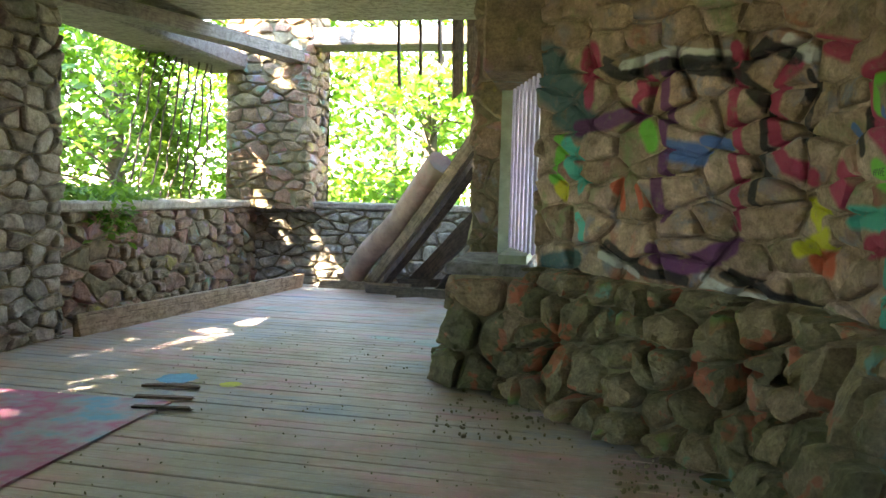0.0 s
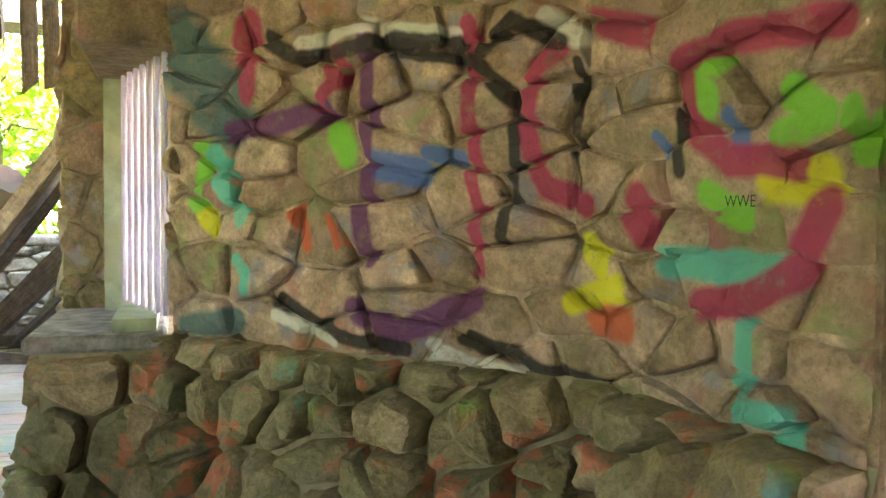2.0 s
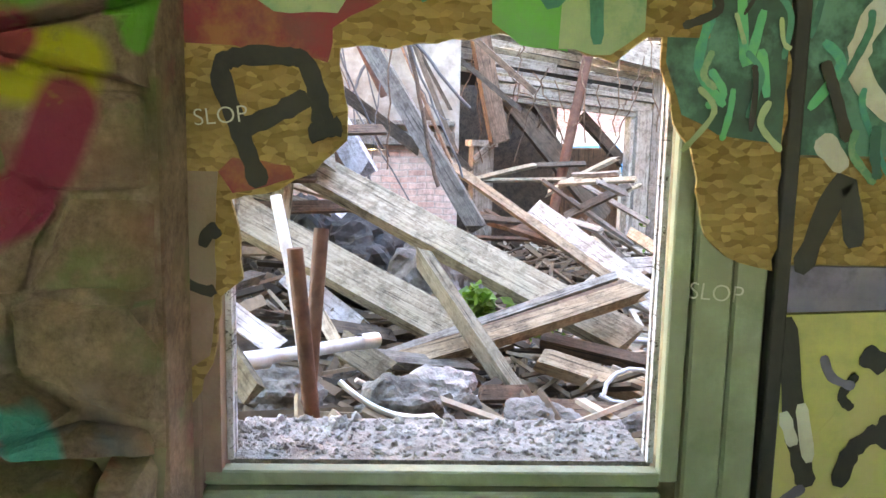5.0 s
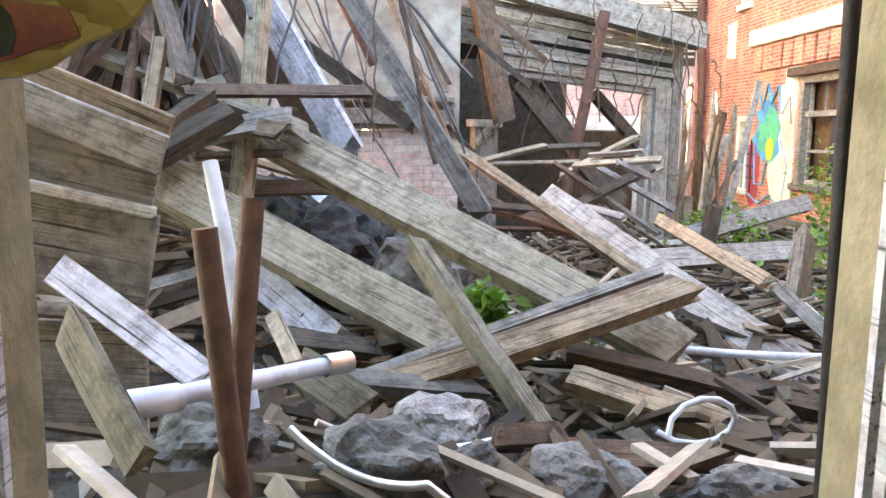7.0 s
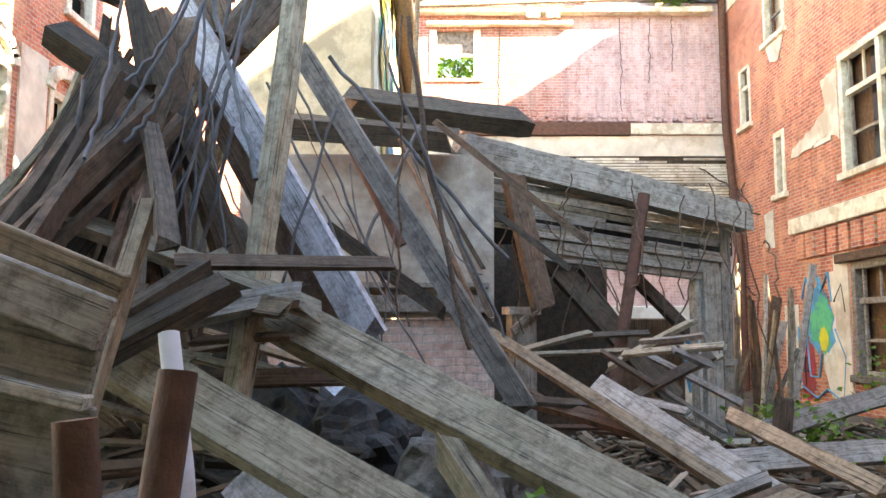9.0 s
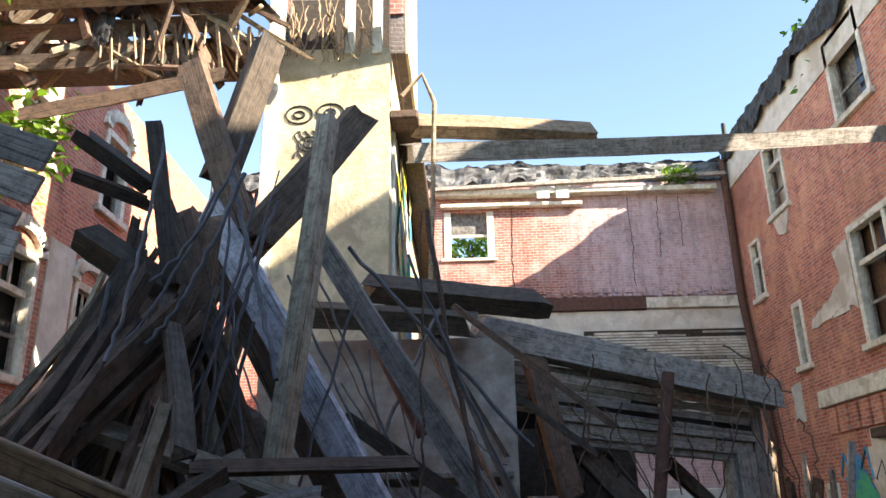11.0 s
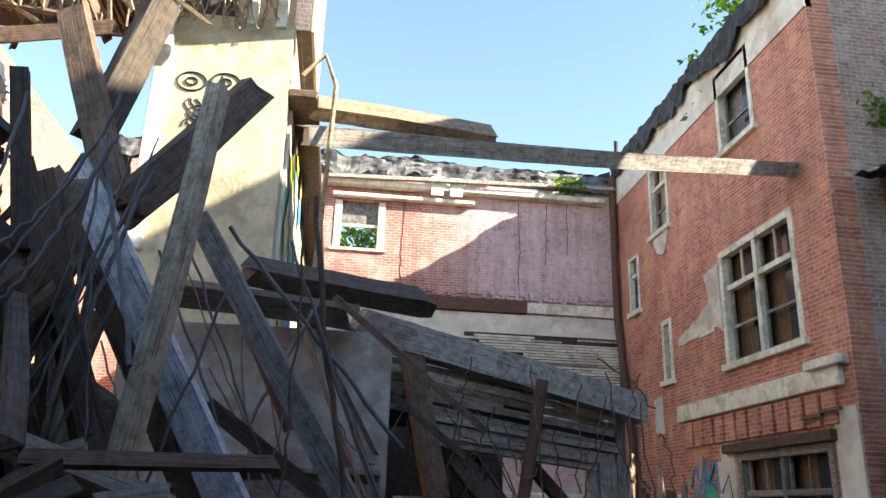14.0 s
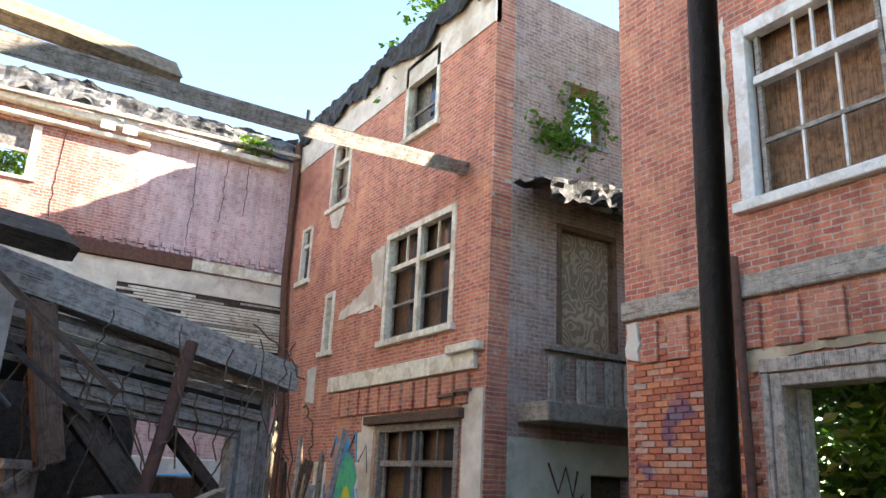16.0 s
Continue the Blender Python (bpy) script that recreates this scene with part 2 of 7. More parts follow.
def stone_material(name, painted, c_low, c_mid, c_high):
    k = Tree(name)
    geo = k.n("NewGeometry").outputs["Position"]
    tc = k.n("TexCoord").outputs["Object"]
    rnd = k.n("ObjectInfo").outputs["Random"]
    base = k.ramp(rnd, (0.0, c_low), (0.5, c_mid), (1.0, c_high))
    n1 = k.noise(geo, 9.0, 8, 0.7)
    base = k.mix(0.9, base, k.ramp(n1, (0.3, (0.40, 0.37, 0.33)), (0.7, (1.3, 1.25, 1.15))), "MULTIPLY")
    base = k.mix(0.6, base, k.ramp(k.noise(geo, 45.0, 5, 0.75), (0.32, (0.45, 0.42, 0.40)), (0.6, (1.1, 1.08, 1.05))), "MULTIPLY")
    moss = k.ramp(k.noise(geo, 2.6, 6, 0.7), (0.52, (0, 0, 0)), (0.66, (1, 1, 1)))
    base = k.mix(k.math("MULTIPLY", moss, 0.45), base, (0.11, 0.12, 0.04, 1))
    if name == "stone_lower":
        daub = k.ramp(k.noise(geo, 4.5, 3, 0.6), (0.57, (0, 0, 0)), (0.62, (1, 1, 1)))
        tint = k.ramp(k.noise(geo, 1.3, 2), (0.42, (0.50, 0.12, 0.06)), (0.52, (0.42, 0.13, 0.08)), (0.58, (0.16, 0.26, 0.06)), (0.66, (0.10, 0.34, 0.36)))
        base = k.mix(k.math("MULTIPLY", daub, 0.75), base, tint)
    if name == "stone_warm":
        daub = k.ramp(k.noise(geo, 3.5, 3, 0.6), (0.56, (0, 0, 0)), (0.62, (1, 1, 1)))
        tint = k.ramp(k.noise(geo, 1.6, 2), (0.40, (0.45, 0.40, 0.06)), (0.48, (0.45, 0.16, 0.18)), (0.56, (0.30, 0.30, 0.42)), (0.64, (0.14, 0.40, 0.25)))
        base = k.mix(k.math("MULTIPLY", daub, 0.5), base, tint)
    if painted:
        sep = k.n("SeparateXYZ", (0, geo)).outputs
        wob = k.n("TexNoise", (0, geo), (2, 7.0), (3, 2.0))
        q = k.math("MULTIPLY_ADD", sep[0], -0.6, sep[1])
        p = k.n("CombineXYZ", (0, q), (1, sep[2])).outputs[0]
        off = k.n("VectorMath", (0, wob.outputs[1]), (1, (0.5, 0.5, 0.5)), op="SUBTRACT").outputs[0]
        p = k.n("VectorMath", (0, off), (1, (0.045, 0.045, 0.0)), (2, p), op="MULTIPLY_ADD").outputs[0]
        p = k.n("VectorMath", (0, p), (1, (1, 1, 0)), op="MULTIPLY").outputs[0]
        # faint washes of colour between the strokes
        hue = k.noise(geo, 1.7, 2, 0.5)
        wash = k.ramp(hue, (0.36, (0.40, 0.10, 0.12)), (0.44, (0.20, 0.30, 0.12)), (0.52, (0.42, 0.26, 0.20)), (0.6, (0.16, 0.22, 0.30)), (0.68, (0.46, 0.14, 0.08)))
        base = k.mix(k.math("MULTIPLY", k.ramp(k.noise(geo, 5.5, 4), (0.50, (0, 0, 0)), (0.60, (1, 1, 1))), 0.6), base, wash)
        for key in ("D", "Y", "G", "T", "O", "B", "U", "P", "W", "K"):
            total = None
            for colour, width, pts in STROKES:
                if colour != key:
                    continue
                for a, b in zip(pts, pts[1:]):
                    d = Vector((b[0] - a[0], b[1] - a[1], 0))
                    rel = k.n("VectorMath", (0, p), (1, (a[0], a[1], 0)), op="SUBTRACT").outputs[0]
                    h = k.n("VectorMath", (0, rel), (1, d / max(d.length_squared, 1e-6)), op="DOT_PRODUCT").outputs["Value"]
                    hn = k.n("Clamp", (0, h)).outputs[0]
                    near = k.n("VectorMath", (0, tuple(d)), ("Scale", hn), op="SCALE").outputs[0]
                    dist = k.n("VectorMath", (0, rel), (1, near), op="DISTANCE").outputs["Value"]
                    f = k.n("MapRange", (0, dist), (1, width * 0.85), (2, width * 1.35), (3, 1.0), (4, 0.0)).outputs[0]
                    total = f if total is None else k.math("MAXIMUM", total, f)
            if total is not None:
                worn = k.math("MULTIPLY", total, k.ramp(n1, (0.30, (0.35, 0.35, 0.35)), (0.45, (0.92, 0.92, 0.92))))
                base = k.mix(worn, base, (*SPRAY[key], 1))
    k.bump(k.math("ADD", k.noise(geo, 26.0, 8, 0.75), k.noise(geo, 7.0, 4, 0.6)), 1.0, 0.035)
    return k.out(base, 0.88)


stone_material("stone_painted", True, (0.34, 0.25, 0.18), (0.48, 0.34, 0.26), (0.58, 0.43, 0.35))
stone_material("stone_lower", False, (0.20, 0.18, 0.10), (0.32, 0.27, 0.17), (0.42, 0.30, 0.20))
stone_material("stone_grey", False, (0.30, 0.28, 0.26), (0.42, 0.40, 0.36), (0.50, 0.46, 0.39))
stone_material("stone_warm", False, (0.24, 0.20, 0.11), (0.34, 0.26, 0.18), (0.38, 0.22, 0.17))


def brick_material(name, axis, c1, c2, joint, patch, amount, paint=None):
    """Old brickwork; paint: a worn coat of colour beyond a place along the wall (place, width, colour)."""
    k = Tree(name)
    geo = k.n("NewGeometry").outputs["Position"]
    sep = k.n("SeparateXYZ", (0, geo)).outputs
    v = k.n("CombineXYZ", (0, sep[axis]), (1, sep[2])).outputs[0]
    wob = k.n("VectorMath", (0, k.n("TexNoise", (0, geo), (2, 3.0), (3, 3.0)).outputs[1]), (1, (0.5, 0.5, 0.5)), op="SUBTRACT").outputs[0]
    v = k.n("VectorMath", (0, wob), (1, (0.05, 0.05, 0.0)), (2, v), op="MULTIPLY_ADD").outputs[0]
    br = k.n("TexBrick", (0, v), (1, (*c1, 1)), (2, (*c2, 1)), (3, (*joint, 1)), (4, 1.0), (5, 0.009), (6, 0.25), (7, 0.0), (8, 0.205), (9, 0.072))
    c = k.mix(0.8, br.outputs[0], k.ramp(k.noise(geo, 16, 7, 0.75), (0.3, (0.50, 0.48, 0.48)), (0.66, (1.25, 1.22, 1.2))), "MULTIPLY")
    f = k.ramp(k.noise(geo, 1.1, 9, 0.75), (0.50, (0, 0, 0)), (0.60, (1, 1, 1)))
    c = k.mix(k.math("MULTIPLY", f, amount), c, (*patch, 1))
    chalk = k.ramp(k.noise(geo, 2.7, 9, 0.8), (0.56, (0, 0, 0)), (0.66, (1, 1, 1)))
    c = k.mix(k.math("MULTIPLY", chalk, 0.3), c, (0.62, 0.55, 0.50, 1))
    if paint:
        at, width, colour = paint
        edge = k.n("MapRange", (0, k.math("MULTIPLY_ADD", k.noise(geo, 1.4, 7, 0.75), 2.4, sep[axis])), (1, at + 1.2), (2, at + 1.2 - width), (3, 0.0), (4, 0.7)).outputs[0]
        worn = k.ramp(k.noise(geo, 7.0, 8, 0.8), (0.36, (0.2, 0.2, 0.2)), (0.52, (1, 1, 1)))
        c = k.mix(k.math("MULTIPLY", edge, worn), c, (*colour, 1))
    soot = k.ramp(k.noise(geo, 0.5, 6, 0.7), (0.48, (1, 1, 1)), (0.72, (0.55, 0.50, 0.50)))
    c = k.mix(0.8, c, soot, "MULTIPLY")
    v2 = k.n("VectorMath", (0, v), (1, (4.9, 13.9, 0)), op="MULTIPLY").outputs[0]
    hole = k.ramp(k.noise(v2, 0.9, 4, 0.75), (0.27, (0.10, 0.08, 0.08)), (0.34, (1, 1, 1)))
    c = k.mix(0.85, c, hole, "MULTIPLY")
    streak = k.ramp(k.noise(k.n("Mapping", (0, geo), (3, (3.0, 3.0, 0.35))).outputs[0], 1.5, 6, 0.75), (0.36, (0.55, 0.52, 0.5)), (0.55, (1.05, 1.05, 1.05)))
    c = k.mix(0.5, c, streak, "MULTIPLY")
    k.bump(k.math("ADD", k.math("MULTIPLY", br.outputs[1], -0.7), k.math("ADD", k.math("MULTIPLY", k.noise(geo, 20, 4), 0.5), k.math("MULTIPLY", hole, 0.6))), 1.0, 0.03)
    return k.out(c, 0.9)


brick_material("brick_x", 0, (0.70, 0.25, 0.15), (0.44, 0.13, 0.09), (0.58, 0.47, 0.39), (0.74, 0.40, 0.24), 0.5)
# the lavender coat is made pale to carry the wall's bright lit patch too
brick_material("brick_y", 1, (0.52, 0.22, 0.17), (0.36, 0.13, 0.10), (0.56, 0.45, 0.42), (0.60, 0.42, 0.38), 0.5, (0.4, 1.6, (0.72, 0.60, 0.64)))
brick_material("brick_grey", 1, (0.50, 0.33, 0.27), (0.32, 0.21, 0.18), (0.54, 0.46, 0.40), (0.52, 0.46, 0.44), 0.5)
brick_material("brick_white", 1, (0.60, 0.50, 0.45), (0.50, 0.33, 0.28), (0.42, 0.38, 0.35), (0.55, 0.50, 0.46), 0.5)
brick_material("brick_slate", 1, (0.17, 0.15, 0.15), (0.10, 0.09, 0.09), (0.28, 0.26, 0.25), (0.24, 0.20, 0.18), 0.4)
k = Tree("brick_piece")
geo = k.n("NewGeometry").outputs["Position"]
rnd = k.n("ObjectInfo").outputs["Random"]
col = k.ramp(rnd, (0.0, (0.40, 0.12, 0.08)), (0.45, (0.60, 0.20, 0.11)), (0.8, (0.70, 0.30, 0.15)), (1.0, (0.56, 0.44, 0.38)))
tagpaint = k.ramp(k.noise(geo, 2.3, 3), (0.56, (0, 0, 0)), (0.60, (1, 1, 1)))
low = k.n("MapRange", (0, k.n("SeparateXYZ", (0, geo)).outputs[2]), (1, 2.7), (2, 2.5), (3, 0.0), (4, 0.7)).outputs[0]
col = k.mix(k.math("MULTIPLY", tagpaint, low), col, (0.09, 0.08, 0.20, 1))
k.bump(k.noise(geo, 40, 5), 0.6, 0.01)
k.out(k.mix(0.7, col, k.ramp(k.noise(geo, 16, 6, 0.7), (0.3, (0.5, 0.5, 0.5)), (0.7, (1.2, 1.15, 1.1))), "MULTIPLY"), 0.9)

# porch floor boards with spilled paint
k = Tree("floorboards")
geo = k.n("NewGeometry").outputs["Position"]
rnd = k.n("ObjectInfo").outputs["Random"]
g = k.noise(k.n("Mapping", (0, geo), (3, (2, 30, 30))).outputs[0], 2.0, 8, 0.7)
col = k.ramp(g, (0.3, (0.36, 0.29, 0.25)), (0.7, (0.62, 0.52, 0.44)))
hue = k.ramp(k.noise(k.n("Mapping", (0, geo), (3, (0.5, 1.1, 1))).outputs[0], 0.8, 3), (0.35, (0.20, 0.27, 0.46)), (0.45, (0.34, 0.36, 0.40)), (0.5, (0.56, 0.34, 0.28)), (0.58, (0.60, 0.30, 0.34)), (0.66, (0.28, 0.44, 0.42)))
col = k.mix(k.ramp(k.noise(k.n("Mapping", (0, geo), (3, (1, 2.2, 1))).outputs[0], 1.6, 6, 0.7), (0.42, (0, 0, 0)), (0.60, (0.85, 0.85, 0.85))), col, hue)
dirt = k.ramp(k.noise(geo, 0.9, 7, 0.75), (0.44, (0, 0, 0)), (0.62, (1, 1, 1)))
col = k.mix(k.math("MULTIPLY", dirt, 0.8), col, (0.34, 0.27, 0.19, 1))
speck = k.ramp(k.noise(geo, 34, 2, 0.5), (0.70, (0, 0, 0)), (0.74, (1, 1, 1)))
col = k.mix(speck, col, (0.5, 0.45, 0.36, 1))
k.bump(g, 0.4, 0.01)
k.out(col, k.ramp(k.noise(geo, 3, 4), (0.3, (0.45, 0.45, 0.45)), (0.7, (0.8, 0.8, 0.8))))
k = Tree("sheet_paint")
geo = k.n("NewGeometry").outputs["Position"]
col = k.ramp(k.noise(geo, 1.8, 4), (0.36, (0.14, 0.38, 0.55)), (0.44, (0.42, 0.34, 0.42)), (0.54, (0.50, 0.12, 0.24)), (0.66, (0.40, 0.30, 0.36)))
col = k.mix(k.math("MULTIPLY", k.ramp(k.noise(geo, 5, 6), (0.5, (0, 0, 0)), (0.6, (1, 1, 1))), 0.5), col, (0.32, 0.28, 0.30, 1))
k.bump(k.noise(geo, 30, 4), 0.3, 0.01)
k.out(col, 0.6)
# chip board with patches of paint
k = Tree("chipboard_raw")
geo = k.n("NewGeometry").outputs["Position"]
vor = k.n("TexVoronoi", (0, k.n("Mapping", (0, geo), (3, (1, 40, 70))).outputs[0]), (2, 1.0))
col = k.ramp(k.n("SeparateColor", (0, vor.outputs[1])).outputs[0], (0.0, (0.22, 0.13, 0.04)), (1.0, (0.46, 0.31, 0.12)))
k.bump(vor.outputs[0], 0.5, 0.01)
k.out(k.mix(0.5, col, k.ramp(k.noise(geo, 6, 6), (0.3, (0.5, 0.5, 0.5)), (0.7, (1.1, 1.1, 1.1))), "MULTIPLY"), 0.8)
for nm, a, b, c in (("board_red", (0.30, 0.02, 0.04), (0.20, 0.05, 0.05), (0.34, 0.12, 0.05)), ("board_mint", (0.40, 0.50, 0.28), (0.28, 0.40, 0.24), (0.10, 0.30, 0.18)),
                    ("board_teal", (0.015, 0.05, 0.042), (0.03, 0.12, 0.09), (0.08, 0.26, 0.20)), ("board_lime", (0.10, 0.50, 0.08), (0.15, 0.40, 0.15), (0.04, 0.35, 0.28)),
                    ("board_ochre", (0.56, 0.52, 0.18), (0.40, 0.40, 0.16), (0.50, 0.44, 0.20)), ("board_violet", (0.16, 0.14, 0.24), (0.22, 0.20, 0.30), (0.10, 0.09, 0.14)),
                    ("paint_black", (0.012, 0.012, 0.013), (0.025, 0.025, 0.025), (0.03, 0.025, 0.02)), ("paint_white", (0.55, 0.55, 0.50), (0.66, 0.66, 0.60), (0.5, 0.48, 0.42)),
                    ("paint_teal", (0.03, 0.20, 0.15), (0.05, 0.28, 0.20), (0.02, 0.12, 0.10)), ("paint_yellow", (0.65, 0.62, 0.04), (0.6, 0.55, 0.05), (0.5, 0.45, 0.08)),
                    ("paint_blue", (0.05, 0.30, 0.55), (0.08, 0.38, 0.6), (0.05, 0.22, 0.4)), ("paint_red", (0.45, 0.04, 0.05), (0.36, 0.04, 0.05), (0.3, 0.06, 0.06)),
                    ("paint_green", (0.05, 0.42, 0.25), (0.10, 0.50, 0.20), (0.04, 0.30, 0.25))):
    plain(nm, a, b, 9.0, 0.6, bump=0.25, c3=c, dist=0.006)

# ---- building helpers ----
rng = random.Random(7)


def mesh_of(name, bm, material):
    me = bpy.data.meshes.new(name)
    bm.to_mesh(me)
    bm.free()
    for m in (material if isinstance(material, (list, tuple)) else [material]):
        me.materials.append(MATS[m])
    return me


def part(name, bm, material, parent=None, label=""):
    ob = new(name, mesh_of(name, bm, material))
    if parent:
        ob.parent = parent
    return tagged(ob, label)


def box(bm, lo, hi, bevel=0.0):
    c = [(a + b) / 2 for a, b in zip(lo, hi)]
    s = [max(abs(b - a), 1e-4) for a, b in zip(lo, hi)]
    r = bmesh.ops.create_cube(bm, size=1.0, matrix=Matrix.Translation(c) @ Matrix.Diagonal((*s, 1)))
    if bevel:
        es = list({e for v in r["verts"] for e in v.link_edges})
        bmesh.ops.bevel(bm, geom=es, offset=bevel, segments=1, affect="EDGES")
    return bm


def boxes(*spans, bevel=0.0):
    bm = bmesh.new()
    for lo, hi in spans:
        box(bm, lo, hi, bevel)
    return bm


def structure(name, bm, material, label, category):
    return tagged(part(name, bm, material), label, category, kind="structure")


def empty(name, at, label, category, group=""):
    ob = new(name)
    ob.location = at
    return tagged(ob, label, category, group)


def along(a, b, twist=0.0):
    """A frame at a whose x axis runs to b."""
    d = Vector(b) - Vector(a)
    q = d.to_track_quat("X", "Z").to_matrix().to_4x4()
    return Matrix.Translation(a) @ q @ Matrix.Rotation(twist, 4, "X"), d.length


def wall_with_holes(axis, u0, u1, z0, z1, f0, f1, holes):
    """A wall along x or y, from face f0 to f1, with rectangular holes (u0, u1, z0, z1) right through."""
    us = sorted({u0, u1, *[v for h in holes for v in h[:2] if u0 < v < u1]})
    zs = sorted({z0, z1, *[v for h in holes for v in h[2:] if z0 < v < z1]})
    bm = bmesh.new()
    for i in range(len(us) - 1):
        for j in range(len(zs) - 1):
            u, z = (us[i] + us[i + 1]) / 2, (zs[j] + zs[j + 1]) / 2
            if any(h[0] < u < h[1] and h[2] < z < h[3] for h in holes):
                continue
            lo, hi = (us[i], f0, zs[j]), (us[i + 1], f1, zs[j + 1])
            if axis == "y":
                lo, hi = (f0, us[i], zs[j]), (f1, us[i + 1], zs[j + 1])
            box(bm, lo, hi)
    bmesh.ops.remove_doubles(bm, verts=bm.verts[:], dist=1e-4)
    seen = {}
    for f in bm.faces:
        seen.setdefault(tuple(round(c, 3) for c in f.calc_center_median()), []).append(f)
    bmesh.ops.delete(bm, geom=[f for fs in seen.values() if len(fs) > 1 for f in fs], context="FACES")
    return bm


WORDS = {"wood_pale": "pale weathered", "wood_grey": "silver-grey weathered", "wood_white": "peeling white-painted", "wood_tan": "tan splintered", "wood_brown": "brown water-stained",
         "wood_dark": "blackened rotten"}


def plank(name, a, b, w, th, material, twist=None):
    """A sawn timber between two points with worn edges and splintered ends."""
    run = Vector(b) - Vector(a)
    if twist is None:
        steep = abs(run.z) > 0.55 * run.length
        twist = 1.57 + rng.uniform(-0.35, 0.35) if steep else rng.uniform(0.35, 0.95) * (1 if run.y < 0 else -1)
    m, length = along(a, b, twist)
    bm = bmesh.new()
    n = max(4, min(14, int(length / 0.25)))
    rings = []
    bow = rng.uniform(-0.012, 0.012) * length
    for i in range(n + 1):
        s = i / n
        ring = []
        end = i in (0, n)
        for cy, cz in ((-1, -1), (-0.8, -1), (0.8, -1), (1, -1), (1, 1), (0.7, 1), (-0.7, 1), (-1, 1)):
            x = length * s + (rng.uniform(-0.5, 0.5) * min(w, 0.18) if end else 0)
            y = cz * w / 2 * rng.uniform(0.93, 1.0)
            z = cy * th / 2 * rng.uniform(0.9, 1.0) + bow * math.sin(s * math.pi)
            ring.append(bm.verts.new((x, y, z)))
        rings.append(ring)
    for p, q in zip(rings, rings[1:]):
        for i in range(8):
            bm.faces.new((p[i], p[(i + 1) % 8], q[(i + 1) % 8], q[i]))
    bm.faces.new(rings[0][::-1])
    bm.faces.new(rings[-1])
    bmesh.ops.recalc_face_normals(bm, faces=bm.faces[:])
    ob = part(name, bm, material)
    ob.matrix_world = m
    kind = name.replace("_", " ")
    tagged(ob, WORDS.get(material, "weathered") + " " + kind + " lying in the collapsed timber heap", "timber" if w > 0.07 else "lath", "fallen timbers")
    return ob


def tube(name, pts, radius, material, label, category, parent=None, caps=True, group=""):
    cu = bpy.data.curves.new(name, "CURVE")
    cu.dimensions, cu.bevel_depth, cu.bevel_resolution, cu.use_fill_caps = "3D", radius, 3, caps
    sp = cu.splines.new("POLY")
    sp.points.add(len(pts) - 1)
    for p, c in zip(sp.points, pts):
        p.co = (*c, 1)
    tmp = bpy.data.objects.new(name, cu)
    scene.collection.objects.link(tmp)
    me = bpy.data.meshes.new_from_object(tmp)
    bpy.data.objects.remove(tmp)
    bpy.data.curves.remove(cu)
    me.materials.clear()
    me.materials.append(MATS[material])
    for f in me.polygons:
        f.use_smooth = True
    ob = new(name, me)
    if parent:
        ob.parent = parent
        return tagged(ob, label)
    return tagged(ob, label, category, group)


def droop(a, b, sag, n=14, wob=0.0):
    a, b = Vector(a), Vector(b)
    return [a.lerp(b, i / n) + Vector((rng.uniform(-wob, wob), rng.uniform(-wob, wob), -sag * 4 * (i / n) * (1 - i / n) + rng.uniform(-wob, wob))) for i in range(n + 1)]


# rubble masonry: irregular cells over a wall's face, each cell a stone of its own
def clip(poly, a, b):
    """The part of a polygon nearer to a than to b."""
    mx, mz, dx, dz = (a[0] + b[0]) / 2, (a[1] + b[1]) / 2, b[0] - a[0], b[1] - a[1]
    side = [(p[0] - mx) * dx + (p[1] - mz) * dz for p in poly]
    out = []
    for i, p in enumerate(poly):
        q, s, t = poly[(i + 1) % len(poly)], side[i], side[(i + 1) % len(poly)]
        if s <= 0:
            out.append(p)
        if (s < 0 < t) or (t < 0 < s):
            f = s / (s - t)
            out.append((p[0] + (q[0] - p[0]) * f, p[1] + (q[1] - p[1]) * f))
    return out


